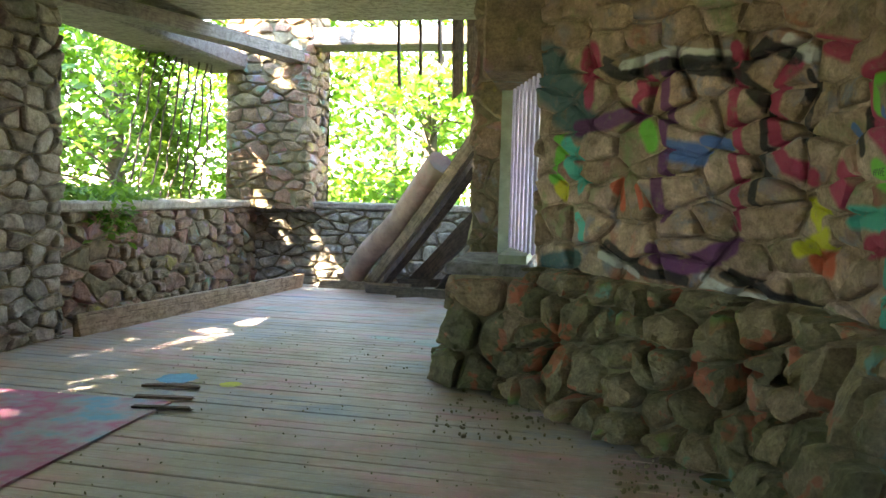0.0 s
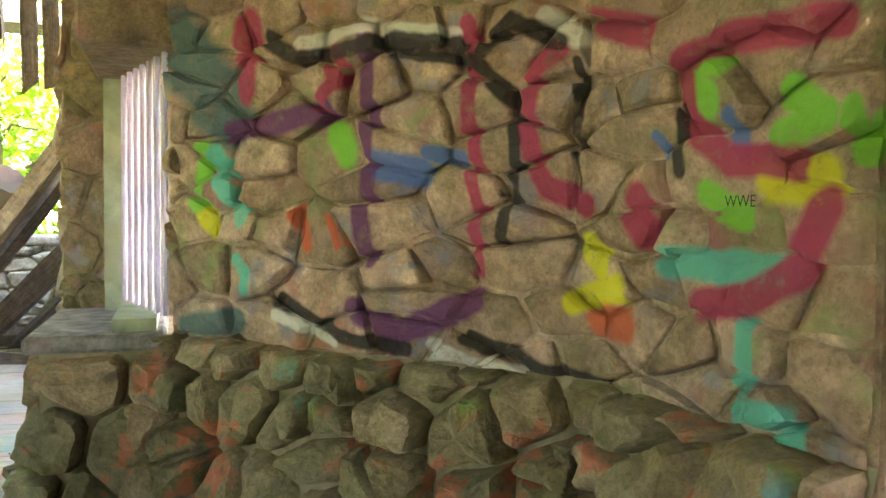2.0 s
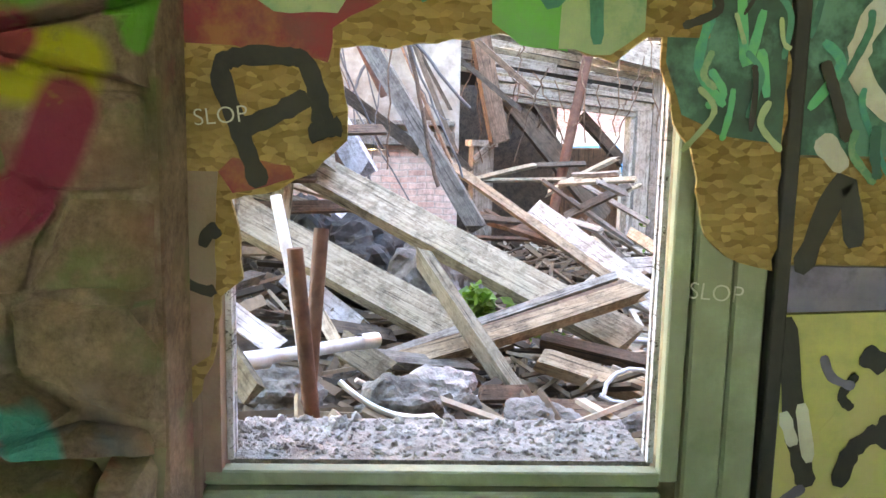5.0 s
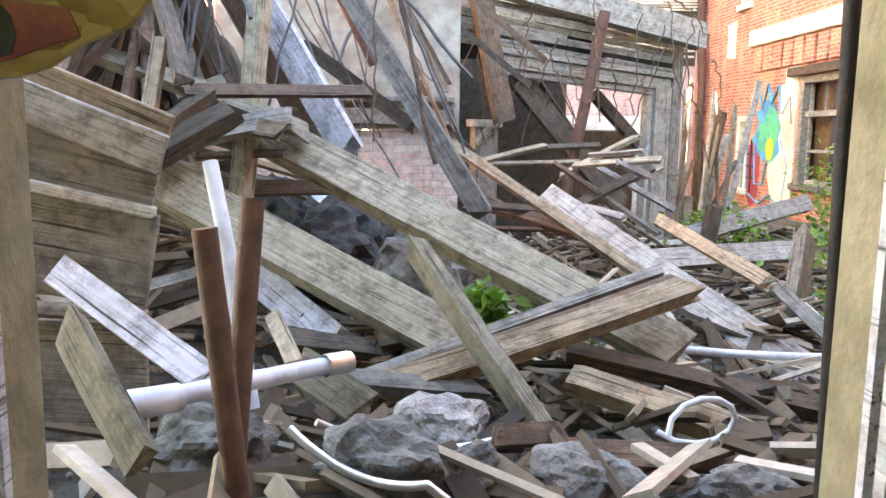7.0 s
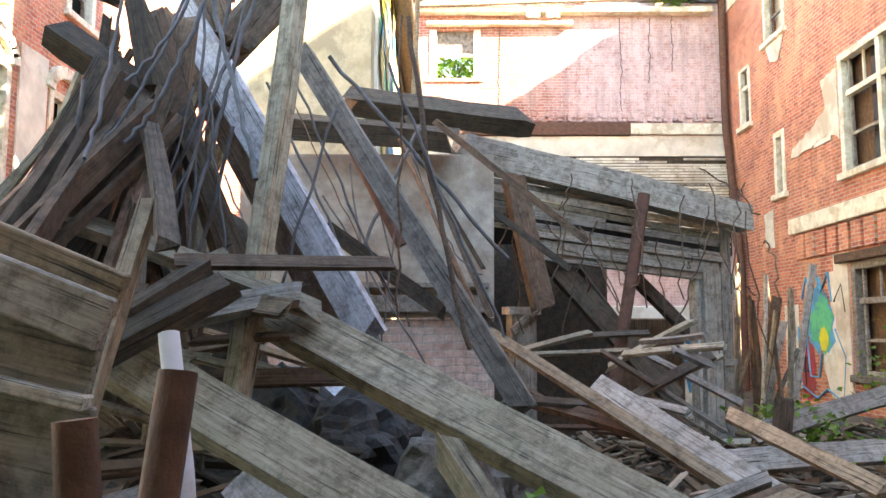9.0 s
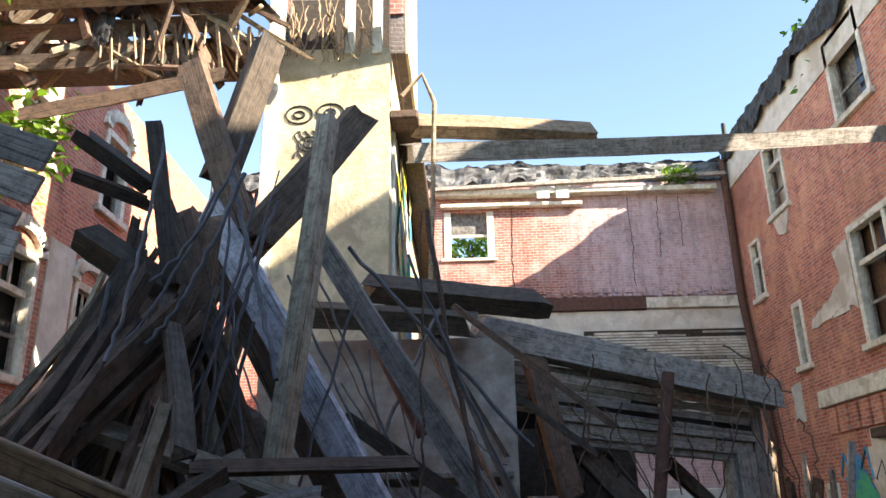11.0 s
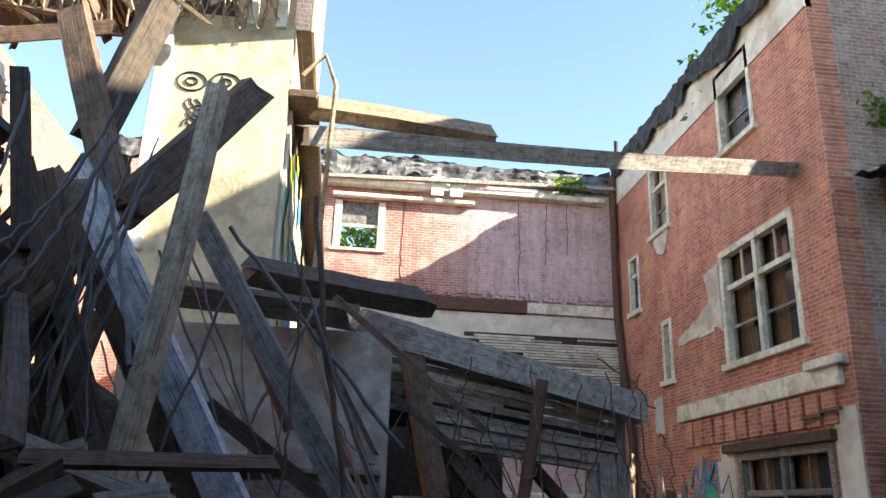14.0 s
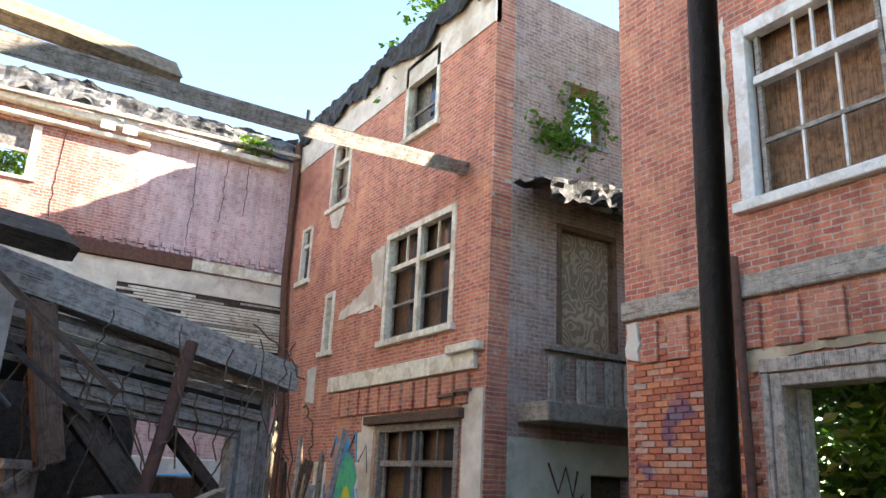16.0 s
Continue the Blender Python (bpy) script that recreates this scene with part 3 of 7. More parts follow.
def lay_stones(parent, path, z0, z1, kind, width, height, proud, batter=None, limit=320, round_off=0.13, bed_material="mortar"):
    """Irregular stones fitted together along a plan polyline; proud: how far they stand out to the left of the way."""
    legs, s = [], 0.0
    for p, q in zip(path, path[1:]):
        L = math.dist(p, q)
        legs.append((s, L, p, q))
        s += L
    total = s

    def place(u, z, out):
        for s0, L, p, q in legs:
            if u <= s0 + L:
                break
        f = (u - s0) / L
        d = Vector((q[0] - p[0], q[1] - p[1], 0)).normalized()
        out += batter(max(z, 0)) if batter else 0.0
        return Vector((p[0] + (q[0] - p[0]) * f - d.y * out, p[1] + (q[1] - p[1]) * f + d.x * out, z))

    bed = bmesh.new()
    cuts = sorted({0.0, total, *[l[0] for l in legs]})
    nz = max(2, int((z1 - z0) / 0.2))
    grid = [[bed.verts.new(place(u, z0 + (z1 - z0) * i / nz, -0.018)) for u in cuts] for i in range(nz + 1)]
    for r0, r1 in zip(grid, grid[1:]):
        for i in range(len(cuts) - 1):
            bed.faces.new((r0[i], r0[i + 1], r1[i + 1], r1[i]))
    ext = bmesh.ops.extrude_face_region(bed, geom=bed.faces[:])
    c0 = place(total / 2, 0.5, -0.2) - place(total / 2, 0.5, -0.01)
    bmesh.ops.translate(bed, verts=[e for e in ext["geom"] if isinstance(e, bmesh.types.BMVert)], vec=(c0.x, c0.y, 0))
    bmesh.ops.recalc_face_normals(bed, faces=bed.faces[:])
    part("mortar_joint", bed, bed_material, parent)
    k = width / height
    seeds = []
    rows = int((z1 - z0) / height)
    for r in range(-1, rows + 2):
        n = max(1, int(total / width))
        for c in range(-1, n + 2):
            if rng.random() < 0.2:
                continue
            seeds.append(((c + 0.5 * (r % 2) + rng.uniform(-0.42, 0.42)) * total / n, (z0 + (r + 0.5 + rng.uniform(-0.24, 0.24)) * height) * k))
    made = 0
    for a in seeds:
        if not (-width < a[0] < total + width) or made >= limit:
            continue
        poly = [(max(0, a[0] - 2 * width), max(z0 * k, a[1] - 2 * width)), (min(total, a[0] + 2 * width), max(z0 * k, a[1] - 2 * width)), (min(total, a[0] + 2 * width), min(z1 * k, a[1] + 2 * width)), (max(0, a[0] - 2 * width), min(z1 * k, a[1] + 2 * width))]
        if poly[0][0] >= poly[1][0] or poly[0][1] >= poly[2][1]:
            continue
        for b in seeds:
            if b is not a and abs(b[0] - a[0]) < 3 * width and abs(b[1] - a[1]) < 3 * width:
                poly = clip(poly, a, b)
                if len(poly) < 3:
                    break
        if len(poly) < 3:
            continue
        poly = [(p[0], p[1] / k) for p in poly]
        cx, cz = sum(p[0] for p in poly) / len(poly), sum(p[1] for p in poly) / len(poly)
        if max(p[0] for p in poly) - min(p[0] for p in poly) < 0.05 or max(p[1] for p in poly) - min(p[1] for p in poly) < 0.04:
            continue
        soft = []
        for p, q in zip(poly, poly[1:] + poly[:1]):
            if math.dist(p, q) < 0.015:
                continue
            for f in (round_off, 0.5, 1 - round_off):
                soft.append((p[0] + (q[0] - p[0]) * f + rng.uniform(-0.008, 0.008), p[1] + (q[1] - p[1]) * f + rng.uniform(-0.008, 0.008)))
        if len(soft) < 6:
            continue
        gap = rng.uniform(0.006, 0.016)
        size = max(0.06, min(width, math.dist((cx, cz), soft[0]) * 2))
        out = proud * rng.uniform(0.6, 1.5)
        tilt = (rng.uniform(-0.25, 0.25), rng.uniform(-0.25, 0.25))
        bm = bmesh.new()
        rings = []
        for inset, depth in ((0.0, -0.01), (0.010, 0.55), (0.028, 0.92), (0.5, 1.0)):
            ring = []
            for p in soft:
                dx, dz = cx - p[0], cz - p[1]
                L = max(math.hypot(dx, dz), 1e-4)
                m = min(0.45, (gap + (inset if inset < 0.4 else 0.0)) / L) if inset < 0.4 else 0.5
                u, z = p[0] + dx * m, p[1] + dz * m
                o = out * depth + (tilt[0] * (u - cx) + tilt[1] * (z - cz)) * (depth > 0.1)
                o += 0.35 * out * noise.noise(Vector((u * 14, z * 14, made * 0.37))) * (depth > 0.1)
                ring.append(bm.verts.new(place(min(max(u, 0), total), z, o)))
            rings.append(ring)
        for r0, r1 in zip(rings, rings[1:]):
            for i in range(len(soft)):
                j = (i + 1) % len(soft)
                bm.faces.new((r0[i], r0[j], r1[j], r1[i]))
        top = bm.verts.new(place(min(max(cx, 0), total), cz, out * rng.uniform(0.95, 1.15)))
        for i in range(len(soft)):
            bm.faces.new((rings[-1][i], rings[-1][(i + 1) % len(soft)], top))
        for f in bm.faces:
            f.smooth = False
        part("stone", bm, kind(cz) if callable(kind) else kind, parent)
        made += 1
    return made


# ---- porch ----
wall_house = structure("wall_house", boxes(((1.46, 3.25, -0.3), (1.75, 5.0, 4.2))), "mortar", "rubble stone house wall covered with spray paint", "wall")
bm = bmesh.new()
m = Matrix.Translation((0.5, 5.3, 1.95)) @ Matrix.Rotation(math.atan2(1.68, -1.59), 4, "Z")
bmesh.ops.create_cube(bm, size=1.0, matrix=m @ Matrix.Translation((0.0, -0.35, 0)) @ Matrix.Diagonal((2.4, 0.3, 4.5, 1)))
part("mortar_bed", bm, "mortar", wall_house)


def batter(z):
    return 0.30 * max(0.0, 1 - z / 0.95)


part("reveal", boxes(((1.36, 3.152, -0.3), (1.545, 3.245, 4.2)), bevel=0.01), "stone_painted", wall_house)
HOUSE = [(-0.33, 6.03), (0.55, 5.02), (0.95, 4.62), (1.22, 4.30), (1.30, 3.9), (1.33, 3.15)][::-1]
lay_stones(wall_house, HOUSE, 0.0, 0.97, lambda z: "stone_lower", 0.25, 0.20, 0.125, batter)
lay_stones(wall_house, HOUSE, 0.96, 3.9, lambda z: "stone_painted", 0.29, 0.165, 0.040, None, 330, 0.07, "stone_painted")

# window bay beyond the bend: sill block, painted boards, pillar
sill = structure("wall_sill", boxes(((-0.95, 6.0, -0.2), (0.2, 7.3, 0.9))), "mortar", "stone block under the boarded porch window", "wall")
lay_stones(sill, [(-0.30, 5.95), (-0.90, 6.05), (-0.99, 7.25)], 0.0, 0.87, "stone_lower", 0.34, 0.30, 0.09, lambda z: 0.12 * (1 - z))
part("sill_slab", boxes(((-1.03, 5.98, 0.88), (-0.35, 7.28, 0.97)), bevel=0.02), "concrete", sill, "worn concrete window sill dusted with paint")
window_porch = structure("window_1", boxes(((-0.74, 7.14, 0.97), (-0.62, 7.24, 2.45)), ((-0.62, 6.06, 0.972), (-0.40, 7.12, 1.04))), "wood_green", "porch window opening closed with lavender boards", "window")
for i in range(7):
    y = 6.17 + i * 0.14
    part("slat", boxes(((-0.37 - 0.042 * i, y - 0.10, 1.045), (-0.34 - 0.042 * i, y + 0.03, 2.44)), bevel=0.008), "wood_lavender", window_porch)
structure("wall_lintel", boxes(((-0.78, 6.02, 2.45), (0.3, 7.28, 4.2)), bevel=0.02), "stone_warm", "paint-daubed concrete lintel over the window", "wall")
pillar = structure("wall_pillar", boxes(((-0.98, 7.3, -0.2), (0.2, 8.3, 4.2))), "mortar", "squared stone pillar beside the window", "wall")
lay_stones(pillar, [(-0.62, 7.27), (-1.0, 7.29), (-1.02, 8.3)], 0.0, 4.1, "stone_warm", 0.36, 0.26, 0.03, None, 200, 0.1)
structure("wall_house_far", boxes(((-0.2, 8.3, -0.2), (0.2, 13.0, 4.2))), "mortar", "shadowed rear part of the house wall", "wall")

# wall round the broken window
structure("wall_back", boxes(((1.62, -3.2, -0.3), (1.85, 1.2, 4.2)), ((1.62, 1.2, -0.3), (1.85, 3.25, 0.80)), ((1.62, 1.2, 1.95), (1.85, 3.25, 4.2)), ((1.62, 1.2, 0.8), (1.85, 2.06, 1.95)), ((1.62, 3.13, 0.8), (1.85, 3.25, 1.95))), "mortar", "house wall round the broken window", "wall")
win = structure("window_2", boxes(((1.57, 3.10, 0.80), (1.66, 3.14, 1.97))), "wood_maroon", "broken window in a green wooden frame", "window")
part("jamb", boxes(((1.555, 3.14, 0.3), (1.61, 3.235, 2.6)), bevel=0.006), "wood_maroon", win, "maroon-stained wooden jamb")
part("jamb", boxes(((1.575, 2.055, 0.80), (1.61, 2.10, 1.97)), bevel=0.004), "wood_green", win)
part("jamb", boxes(((1.56, 1.965, 0.3), (1.605, 2.052, 2.4)), bevel=0.006), "wood_green", win, "green-painted jamb with grooves")
part("jamb", boxes(((1.565, 1.885, 0.3), (1.605, 1.960, 2.4)), bevel=0.006), "wood_green", win)
part("bottom_rail", boxes(((1.55, 2.10, 0.70), (1.615, 3.14, 0.785)), bevel=0.006), "wood_green", win, "green-painted bottom rail")
part("bottom_rail", boxes(((1.57, 2.10, 0.79), (1.615, 3.14, 0.825)), bevel=0.004), "wood_green", win)
part("bottom_rail", boxes(((1.55, 1.9, 0.2), (1.60, 3.14, 0.695)), bevel=0.004), "wood_green", win)
part("track", boxes(((1.62, 2.102, 0.83), (1.64, 2.115, 1.9)), ((1.665, 2.10, 0.83), (1.68, 2.112, 1.9)), ((1.62, 3.085, 0.83), (1.64, 3.099, 1.5)), ((1.665, 3.088, 0.83), (1.68, 3.099, 1.5))), "wood_white", win, "pale sash track")
part("post", boxes(((1.545, 1.845, 0.2), (1.60, 1.88, 2.6)), bevel=0.004), "paint_black", win, "black-sprayed upright strip")
rub = part("rubble_sill", bmesh.new(), "dust", None)


def scatter(bm, n, lo, hi, size, zf):
    """Broken lumps scattered over an area."""
    for _ in range(n):
        x, y = rng.uniform(lo[0], hi[0]), rng.uniform(lo[1], hi[1])
        s = size * rng.uniform(0.3, 1.3)
        r = bmesh.ops.create_icosphere(bm, subdivisions=1, radius=s / 2)
        tw = Euler((rng.uniform(0, 6), rng.uniform(0, 6), rng.uniform(0, 6))).to_matrix()
        sc = Vector((rng.uniform(0.6, 1.4), rng.uniform(0.5, 1.1), rng.uniform(0.3, 0.9)))
        for v in r["verts"]:
            v.co = tw @ (Vector((a * b for a, b in zip(v.co, sc))) * rng.uniform(0.8, 1.15)) + Vector((x, y, zf(x, y)))
    return bm


bm = bmesh.new()
box(bm, (1.645, 2.10, 0.801), (1.92, 3.12, 0.822))
scatter(bm, 800, (1.66, 2.10), (1.92, 3.12), 0.02, lambda x, y: 0.821)
scatter(bm, 60, (1.8, 2.10), (1.92, 3.12), 0.04, lambda x, y: 0.822)
old = rub.data
rub.data = mesh_of("rubble_sill", bm, "dust")
bpy.data.meshes.remove(old)
tagged(rub, "pale plaster rubble lying along the window sill", "rubble", kind="stuff")


def jagged(parent, name, pts, x, thick, material, label="", amp=0.012, fine=0.03):
    """A torn sheet in the plane of the window wall; pts are its outline as (y, z)."""
    loop = []
    for i, (a, b) in enumerate(zip(pts, pts[1:] + pts[:1])):
        n = max(1, int(math.dist(a[:2], b[:2]) / fine)) if len(a) > 2 else 1
        for j in range(n):
            f = j / n
            w = amp if (len(a) > 2 and j) else 0.0
            loop.append((a[0] + (b[0] - a[0]) * f + rng.uniform(-w, w), a[1] + (b[1] - a[1]) * f + rng.uniform(-w, w)))
    bm = bmesh.new()
    front = [bm.verts.new((x, y, z)) for y, z in loop]
    back = [bm.verts.new((x + thick, y, z)) for y, z in loop]
    n = len(loop)
    bm.faces.new(front)
    bm.faces.new(back[::-1])
    for i in range(n):
        bm.faces.new((front[i], back[i], back[(i + 1) % n], front[(i + 1) % n]))
    bmesh.ops.recalc_face_normals(bm, faces=bm.faces[:])
    return part(name, bm, material, parent, label)


# torn chip board sheets; a third number marks a torn edge from that corner on
osb = empty("chipboard_sheet", (1.56, 2.6, 1.8), "torn chip board sheet sprayed red and mint over the window", "board")
osb.matrix_world = Matrix.Identity(4)
jagged(osb, "raw_board", [(3.228, 2.3), (3.228, 1.0), (3.16, 0.985, 1), (3.11, 1.08, 1), (3.09, 1.23, 1), (3.04, 1.27, 1), (3.065, 1.44, 1), (2.99, 1.455, 1), (2.89, 1.50, 1), (2.82, 1.57, 1), (2.835, 1.76, 1), (2.70, 1.77, 1), (2.5, 1.80, 1), (2.26, 1.745, 1), (2.19, 1.80), (2.06, 1.80), (2.06, 2.3)], 1.545, 0.012, "chipboard_raw", "raw yellow chip board with torn edge", 0.008)
jagged(osb, "red_paint", [(3.222, 2.3), (3.222, 1.765), (3.05, 1.76, 1), (2.86, 1.73, 1), (2.85, 1.80, 1), (2.78, 1.84, 1), (2.70, 1.9), (2.70, 2.3)], 1.5425, 0.002, "board_red", "dark red sprayed field", 0.006)
jagged(osb, "mint_paint", [(3.06, 2.3), (3.03, 1.87, 1), (2.97, 1.83, 1), (2.84, 1.83, 1), (2.79, 1.9, 1), (2.80, 2.3)], 1.540, 0.002, "board_mint", "mint sprayed field", 0.004)
jagged(osb, "red_paint", [(3.09, 1.50, 1), (3.06, 1.455, 1), (2.99, 1.47, 1), (2.93, 1.49, 1), (2.94, 1.515, 1), (3.06, 1.53, 1)], 1.5425, 0.002, "board_red", "", 0.004)
jagged(osb, "brown_paint", [(3.226, 1.50), (3.226, 1.06), (3.16, 1.07, 1), (3.115, 1.10, 1), (3.10, 1.25, 1), (3.095, 1.45, 1), (3.09, 1.50)], 1.5425, 0.002, "wood_maroon", "", 0.004)
jagged(osb, "lime_paint", [(2.54, 2.3), (2.52, 1.82, 1), (2.46, 1.775, 1), (2.36, 1.765, 1), (2.34, 2.3)], 1.5425, 0.002, "board_lime", "bright green sprayed field", 0.006)
jagged(osb, "mint_paint", [(2.36, 2.3), (2.38, 1.77, 1), (2.27, 1.76, 1), (2.20, 1.81), (2.20, 2.3)], 1.540, 0.002, "board_mint", "", 0.005)


def strokes(parent, name, runs, x, width, material, label=""):
    """Sprayed lines lying on the sheet, each run a part, swollen and thinned along the way."""
    for run in runs:
        bm = bmesh.new()
        pts = [Vector((x, *p)) for p in run]
        fine = []
        for i in range(len(pts) - 1):
            p0, p1, p2, p3 = pts[max(i - 1, 0)], pts[i], pts[i + 1], pts[min(i + 2, len(pts) - 1)]
            for j in range(6):
                f = j / 6
                fine.append(0.5 * (2 * p1 + (p2 - p0) * f + (2 * p0 - 5 * p1 + 4 * p2 - p3) * f * f + (3 * p1 - p0 - 3 * p2 + p3) * f ** 3))
        fine.append(pts[-1])
        prev = None
        for i, p in enumerate(fine):
            d = (fine[min(i + 1, len(fine) - 1)] - fine[max(i - 1, 0)]).normalized()
            w = width / 2 * rng.uniform(0.8, 1.15) * (0.55 if i in (0, len(fine) - 1) else 1)
            sd = Vector((0, -d.z, d.y)) * w
            pair = (bm.verts.new(p - sd), bm.verts.new(p + sd))
            if prev:
                bm.faces.new((prev[0], pair[0], pair[1], prev[1]))
            prev = pair
        e = bmesh.ops.extrude_face_region(bm, geom=bm.faces[:])
        bmesh.ops.translate(bm, verts=[q for q in e["geom"] if isinstance(q, bmesh.types.BMVert)], vec=(0.0005, 0, 0))
        bmesh.ops.recalc_face_normals(bm, faces=bm.faces[:])
        part(name, bm, material, parent, label)
        x -= 0.0004


strokes(osb, "sprayed_letter", [[(3.00, 1.47), (3.04, 1.58), (3.08, 1.70), (3.05, 1.735), (2.95, 1.74), (2.90, 1.72), (2.87, 1.60), (2.90, 1.585)], [(3.04, 1.59), (2.97, 1.62), (2.90, 1.66)], [(2.88, 1.59), (2.83, 1.60)]], 1.5385, 0.042, "paint_black", "black sprayed letter A")
strokes(osb, "sprayed_mark", [[(3.20, 1.335), (3.17, 1.27), (3.12, 1.245), (3.10, 1.25)], [(3.11, 1.38), (3.125, 1.34)], [(3.09, 1.36), (3.11, 1.39)]], 1.5385, 0.026, "paint_black")
strokes(osb, "sprayed_mark", [[(2.98, 2.0), (2.96, 1.90), (2.92, 1.97), (2.86, 1.93)], [(2.72, 2.05), (2.66, 1.87), (2.60, 2.0), (2.55, 1.9), (2.48, 1.98)], [(2.42, 2.0), (2.40, 1.86), (2.34, 1.95)], [(2.30, 1.78), (2.31, 1.95)]], 1.5375, 0.03, "paint_teal", "dark teal sprayed scrawl")


def lettering(parent, name, text, at, size, material, turn=0.0):
    """Writing on the window wall, read from the porch."""
    cu = bpy.data.curves.new(name, "FONT")
    cu.body, cu.size, cu.extrude, cu.align_x = text, size, 0.0004, "CENTER"
    cu.offset = -size * 0.012
    tmp = bpy.data.objects.new(name, cu)
    scene.collection.objects.link(tmp)
    me = bpy.data.meshes.new_from_object(tmp)
    bpy.data.objects.remove(tmp)
    me.materials.clear()
    me.materials.append(MATS[material])
    ob = new(name, me)
    ob.matrix_world = Matrix.Translation(at) @ Matrix.Rotation(-math.pi / 2, 4, "Z") @ Matrix.Rotation(math.pi / 2, 4, "X") @ Matrix.Rotation(turn, 4, "Z")
    ob.parent = parent
    return ob


lettering(win, "writing", "SLOP", (1.5575, 2.005, 1.235), 0.055, "paint_white", -0.08)
lettering(osb, "writing", "SLOP", (1.5370, 3.08, 1.60), 0.05, "paint_white", 0.1)
lettering(wall_house, "writing", "WWE", (1.20, 3.50, 1.62), 0.05, "paint_black")

osb2 = empty("chipboard_sheet", (1.56, 1.9, 1.8), "peeling chip board sheet sprayed dark teal beside the window", "board")
osb2.matrix_world = Matrix.Identity(4)
jagged(osb2, "raw_board", [(2.15, 2.4), (2.16, 1.74, 1), (2.125, 1.62, 1), (2.085, 1.57, 1), (2.04, 1.38, 1), (1.99, 1.335, 1), (1.885, 1.305, 1), (1.885, 2.4)], 1.548, 0.010, "chipboard_raw", "raw torn chip board", 0.008)
jagged(osb2, "teal_paint", [(2.145, 2.4), (2.15, 1.75, 1), (2.11, 1.64, 1), (2.03, 1.60, 1), (1.89, 1.58), (1.89, 2.4)], 1.5455, 0.002, "board_teal", "dark teal sprayed field", 0.005)
jagged(osb2, "panel", [(1.84, 2.4), (1.84, 1.56), (0.6, 1.56), (0.6, 2.4)], 1.56, 0.01, "board_teal")
jagged(osb2, "panel", [(1.84, 1.555), (1.84, 1.32), (0.6, 1.32), (0.6, 1.555)], 1.56, 0.01, "chipboard_raw")
jagged(osb2, "panel", [(1.84, 1.315), (1.84, 1.21), (0.6, 1.26), (0.6, 1.315)], 1.56, 0.01, "board_violet")
jagged(osb2, "panel", [(1.84, 1.205), (1.84, 0.2), (0.6, 0.2), (0.6, 1.255)], 1.56, 0.01, "board_ochre")
strokes(osb2, "sprayed_mark", [[(2.06, 1.85), (2.08, 1.74), (2.02, 1.66)], [(2.0, 1.9), (1.98, 1.75), (1.95, 1.86)], [(1.93, 1.68), (1.95, 1.78)]], 1.543, 0.022, "paint_green", "pale green scrawl")
strokes(osb2, "sprayed_mark", [[(1.60, 1.95), (1.70, 1.86), (1.73, 1.75), (1.66, 1.66), (1.58, 1.64)], [(1.80, 1.60), (1.74, 1.53)]], 1.557, 0.05, "paint_white", "white sprayed ring")
strokes(osb2, "sprayed_mark", [[(1.82, 1.30), (1.74, 1.50), (1.70, 1.36)], [(1.84, 1.2), (1.80, 0.95), (1.76, 0.8)], [(1.66, 1.12), (1.60, 1.09)]], 1.5575, 0.05, "paint_black", "black sprayed strokes")
strokes(osb2, "sprayed_mark", [[(1.79, 1.0), (1.76, 0.86)], [(1.83, 0.98), (1.80, 0.9)]], 1.5565, 0.03, "paint_white")

for i in range(22):
    y, z = rng.uniform(1.3, 1.82), rng.uniform(1.6, 2.1)
    strokes(osb2, "brush_mark", [[(y, z), (y + rng.uniform(-0.06, 0.06), z - 0.05), (y + rng.uniform(-0.08, 0.08), z - rng.uniform(0.08, 0.2))]], 1.5568 - 0.0003 * i, rng.uniform(0.012, 0.03), rng.choice(("board_mint", "paint_teal", "paint_green", "paint_black")))
for i in range(12):
    y, z = rng.uniform(1.90, 2.10), rng.uniform(1.66, 2.0)
    strokes(osb2, "brush_mark", [[(y, z), (y + rng.uniform(-0.04, 0.04), z - 0.05), (y + rng.uniform(-0.05, 0.05), z - rng.uniform(0.06, 0.14))]], 1.5420 - 0.0003 * i, rng.uniform(0.008, 0.02), rng.choice(("board_mint", "paint_teal", "paint_green", "paint_black")))
for i in range(14):
    y, z = rng.uniform(1.4, 1.80), rng.uniform(0.6, 1.15)
    strokes(osb2, "brush_mark", [[(y, z), (y + rng.uniform(-0.08, 0.08), z - 0.05), (y + rng.uniform(-0.12, 0.12), z - rng.uniform(0.05, 0.2))]], 1.5560 - 0.0003 * i, rng.uniform(0.02, 0.05), rng.choice(("board_mint", "paint_black", "board_ochre", "board_mint", "board_violet")))
bm = bmesh.new()
bmesh.ops.create_cube(bm, size=1.0, matrix=Matrix.Translation((1.36, 2.95, 0.35)) @ Matrix.Diagonal((0.34, 0.34, 0.72, 1)))
bmesh.ops.bevel(bm, geom=bm.edges[:], offset=0.07, segments=3, affect="EDGES")
tagged(part("stone_block", bm, "wood_lavender"), "low block daubed with lavender paint at the wall foot", "stone block")
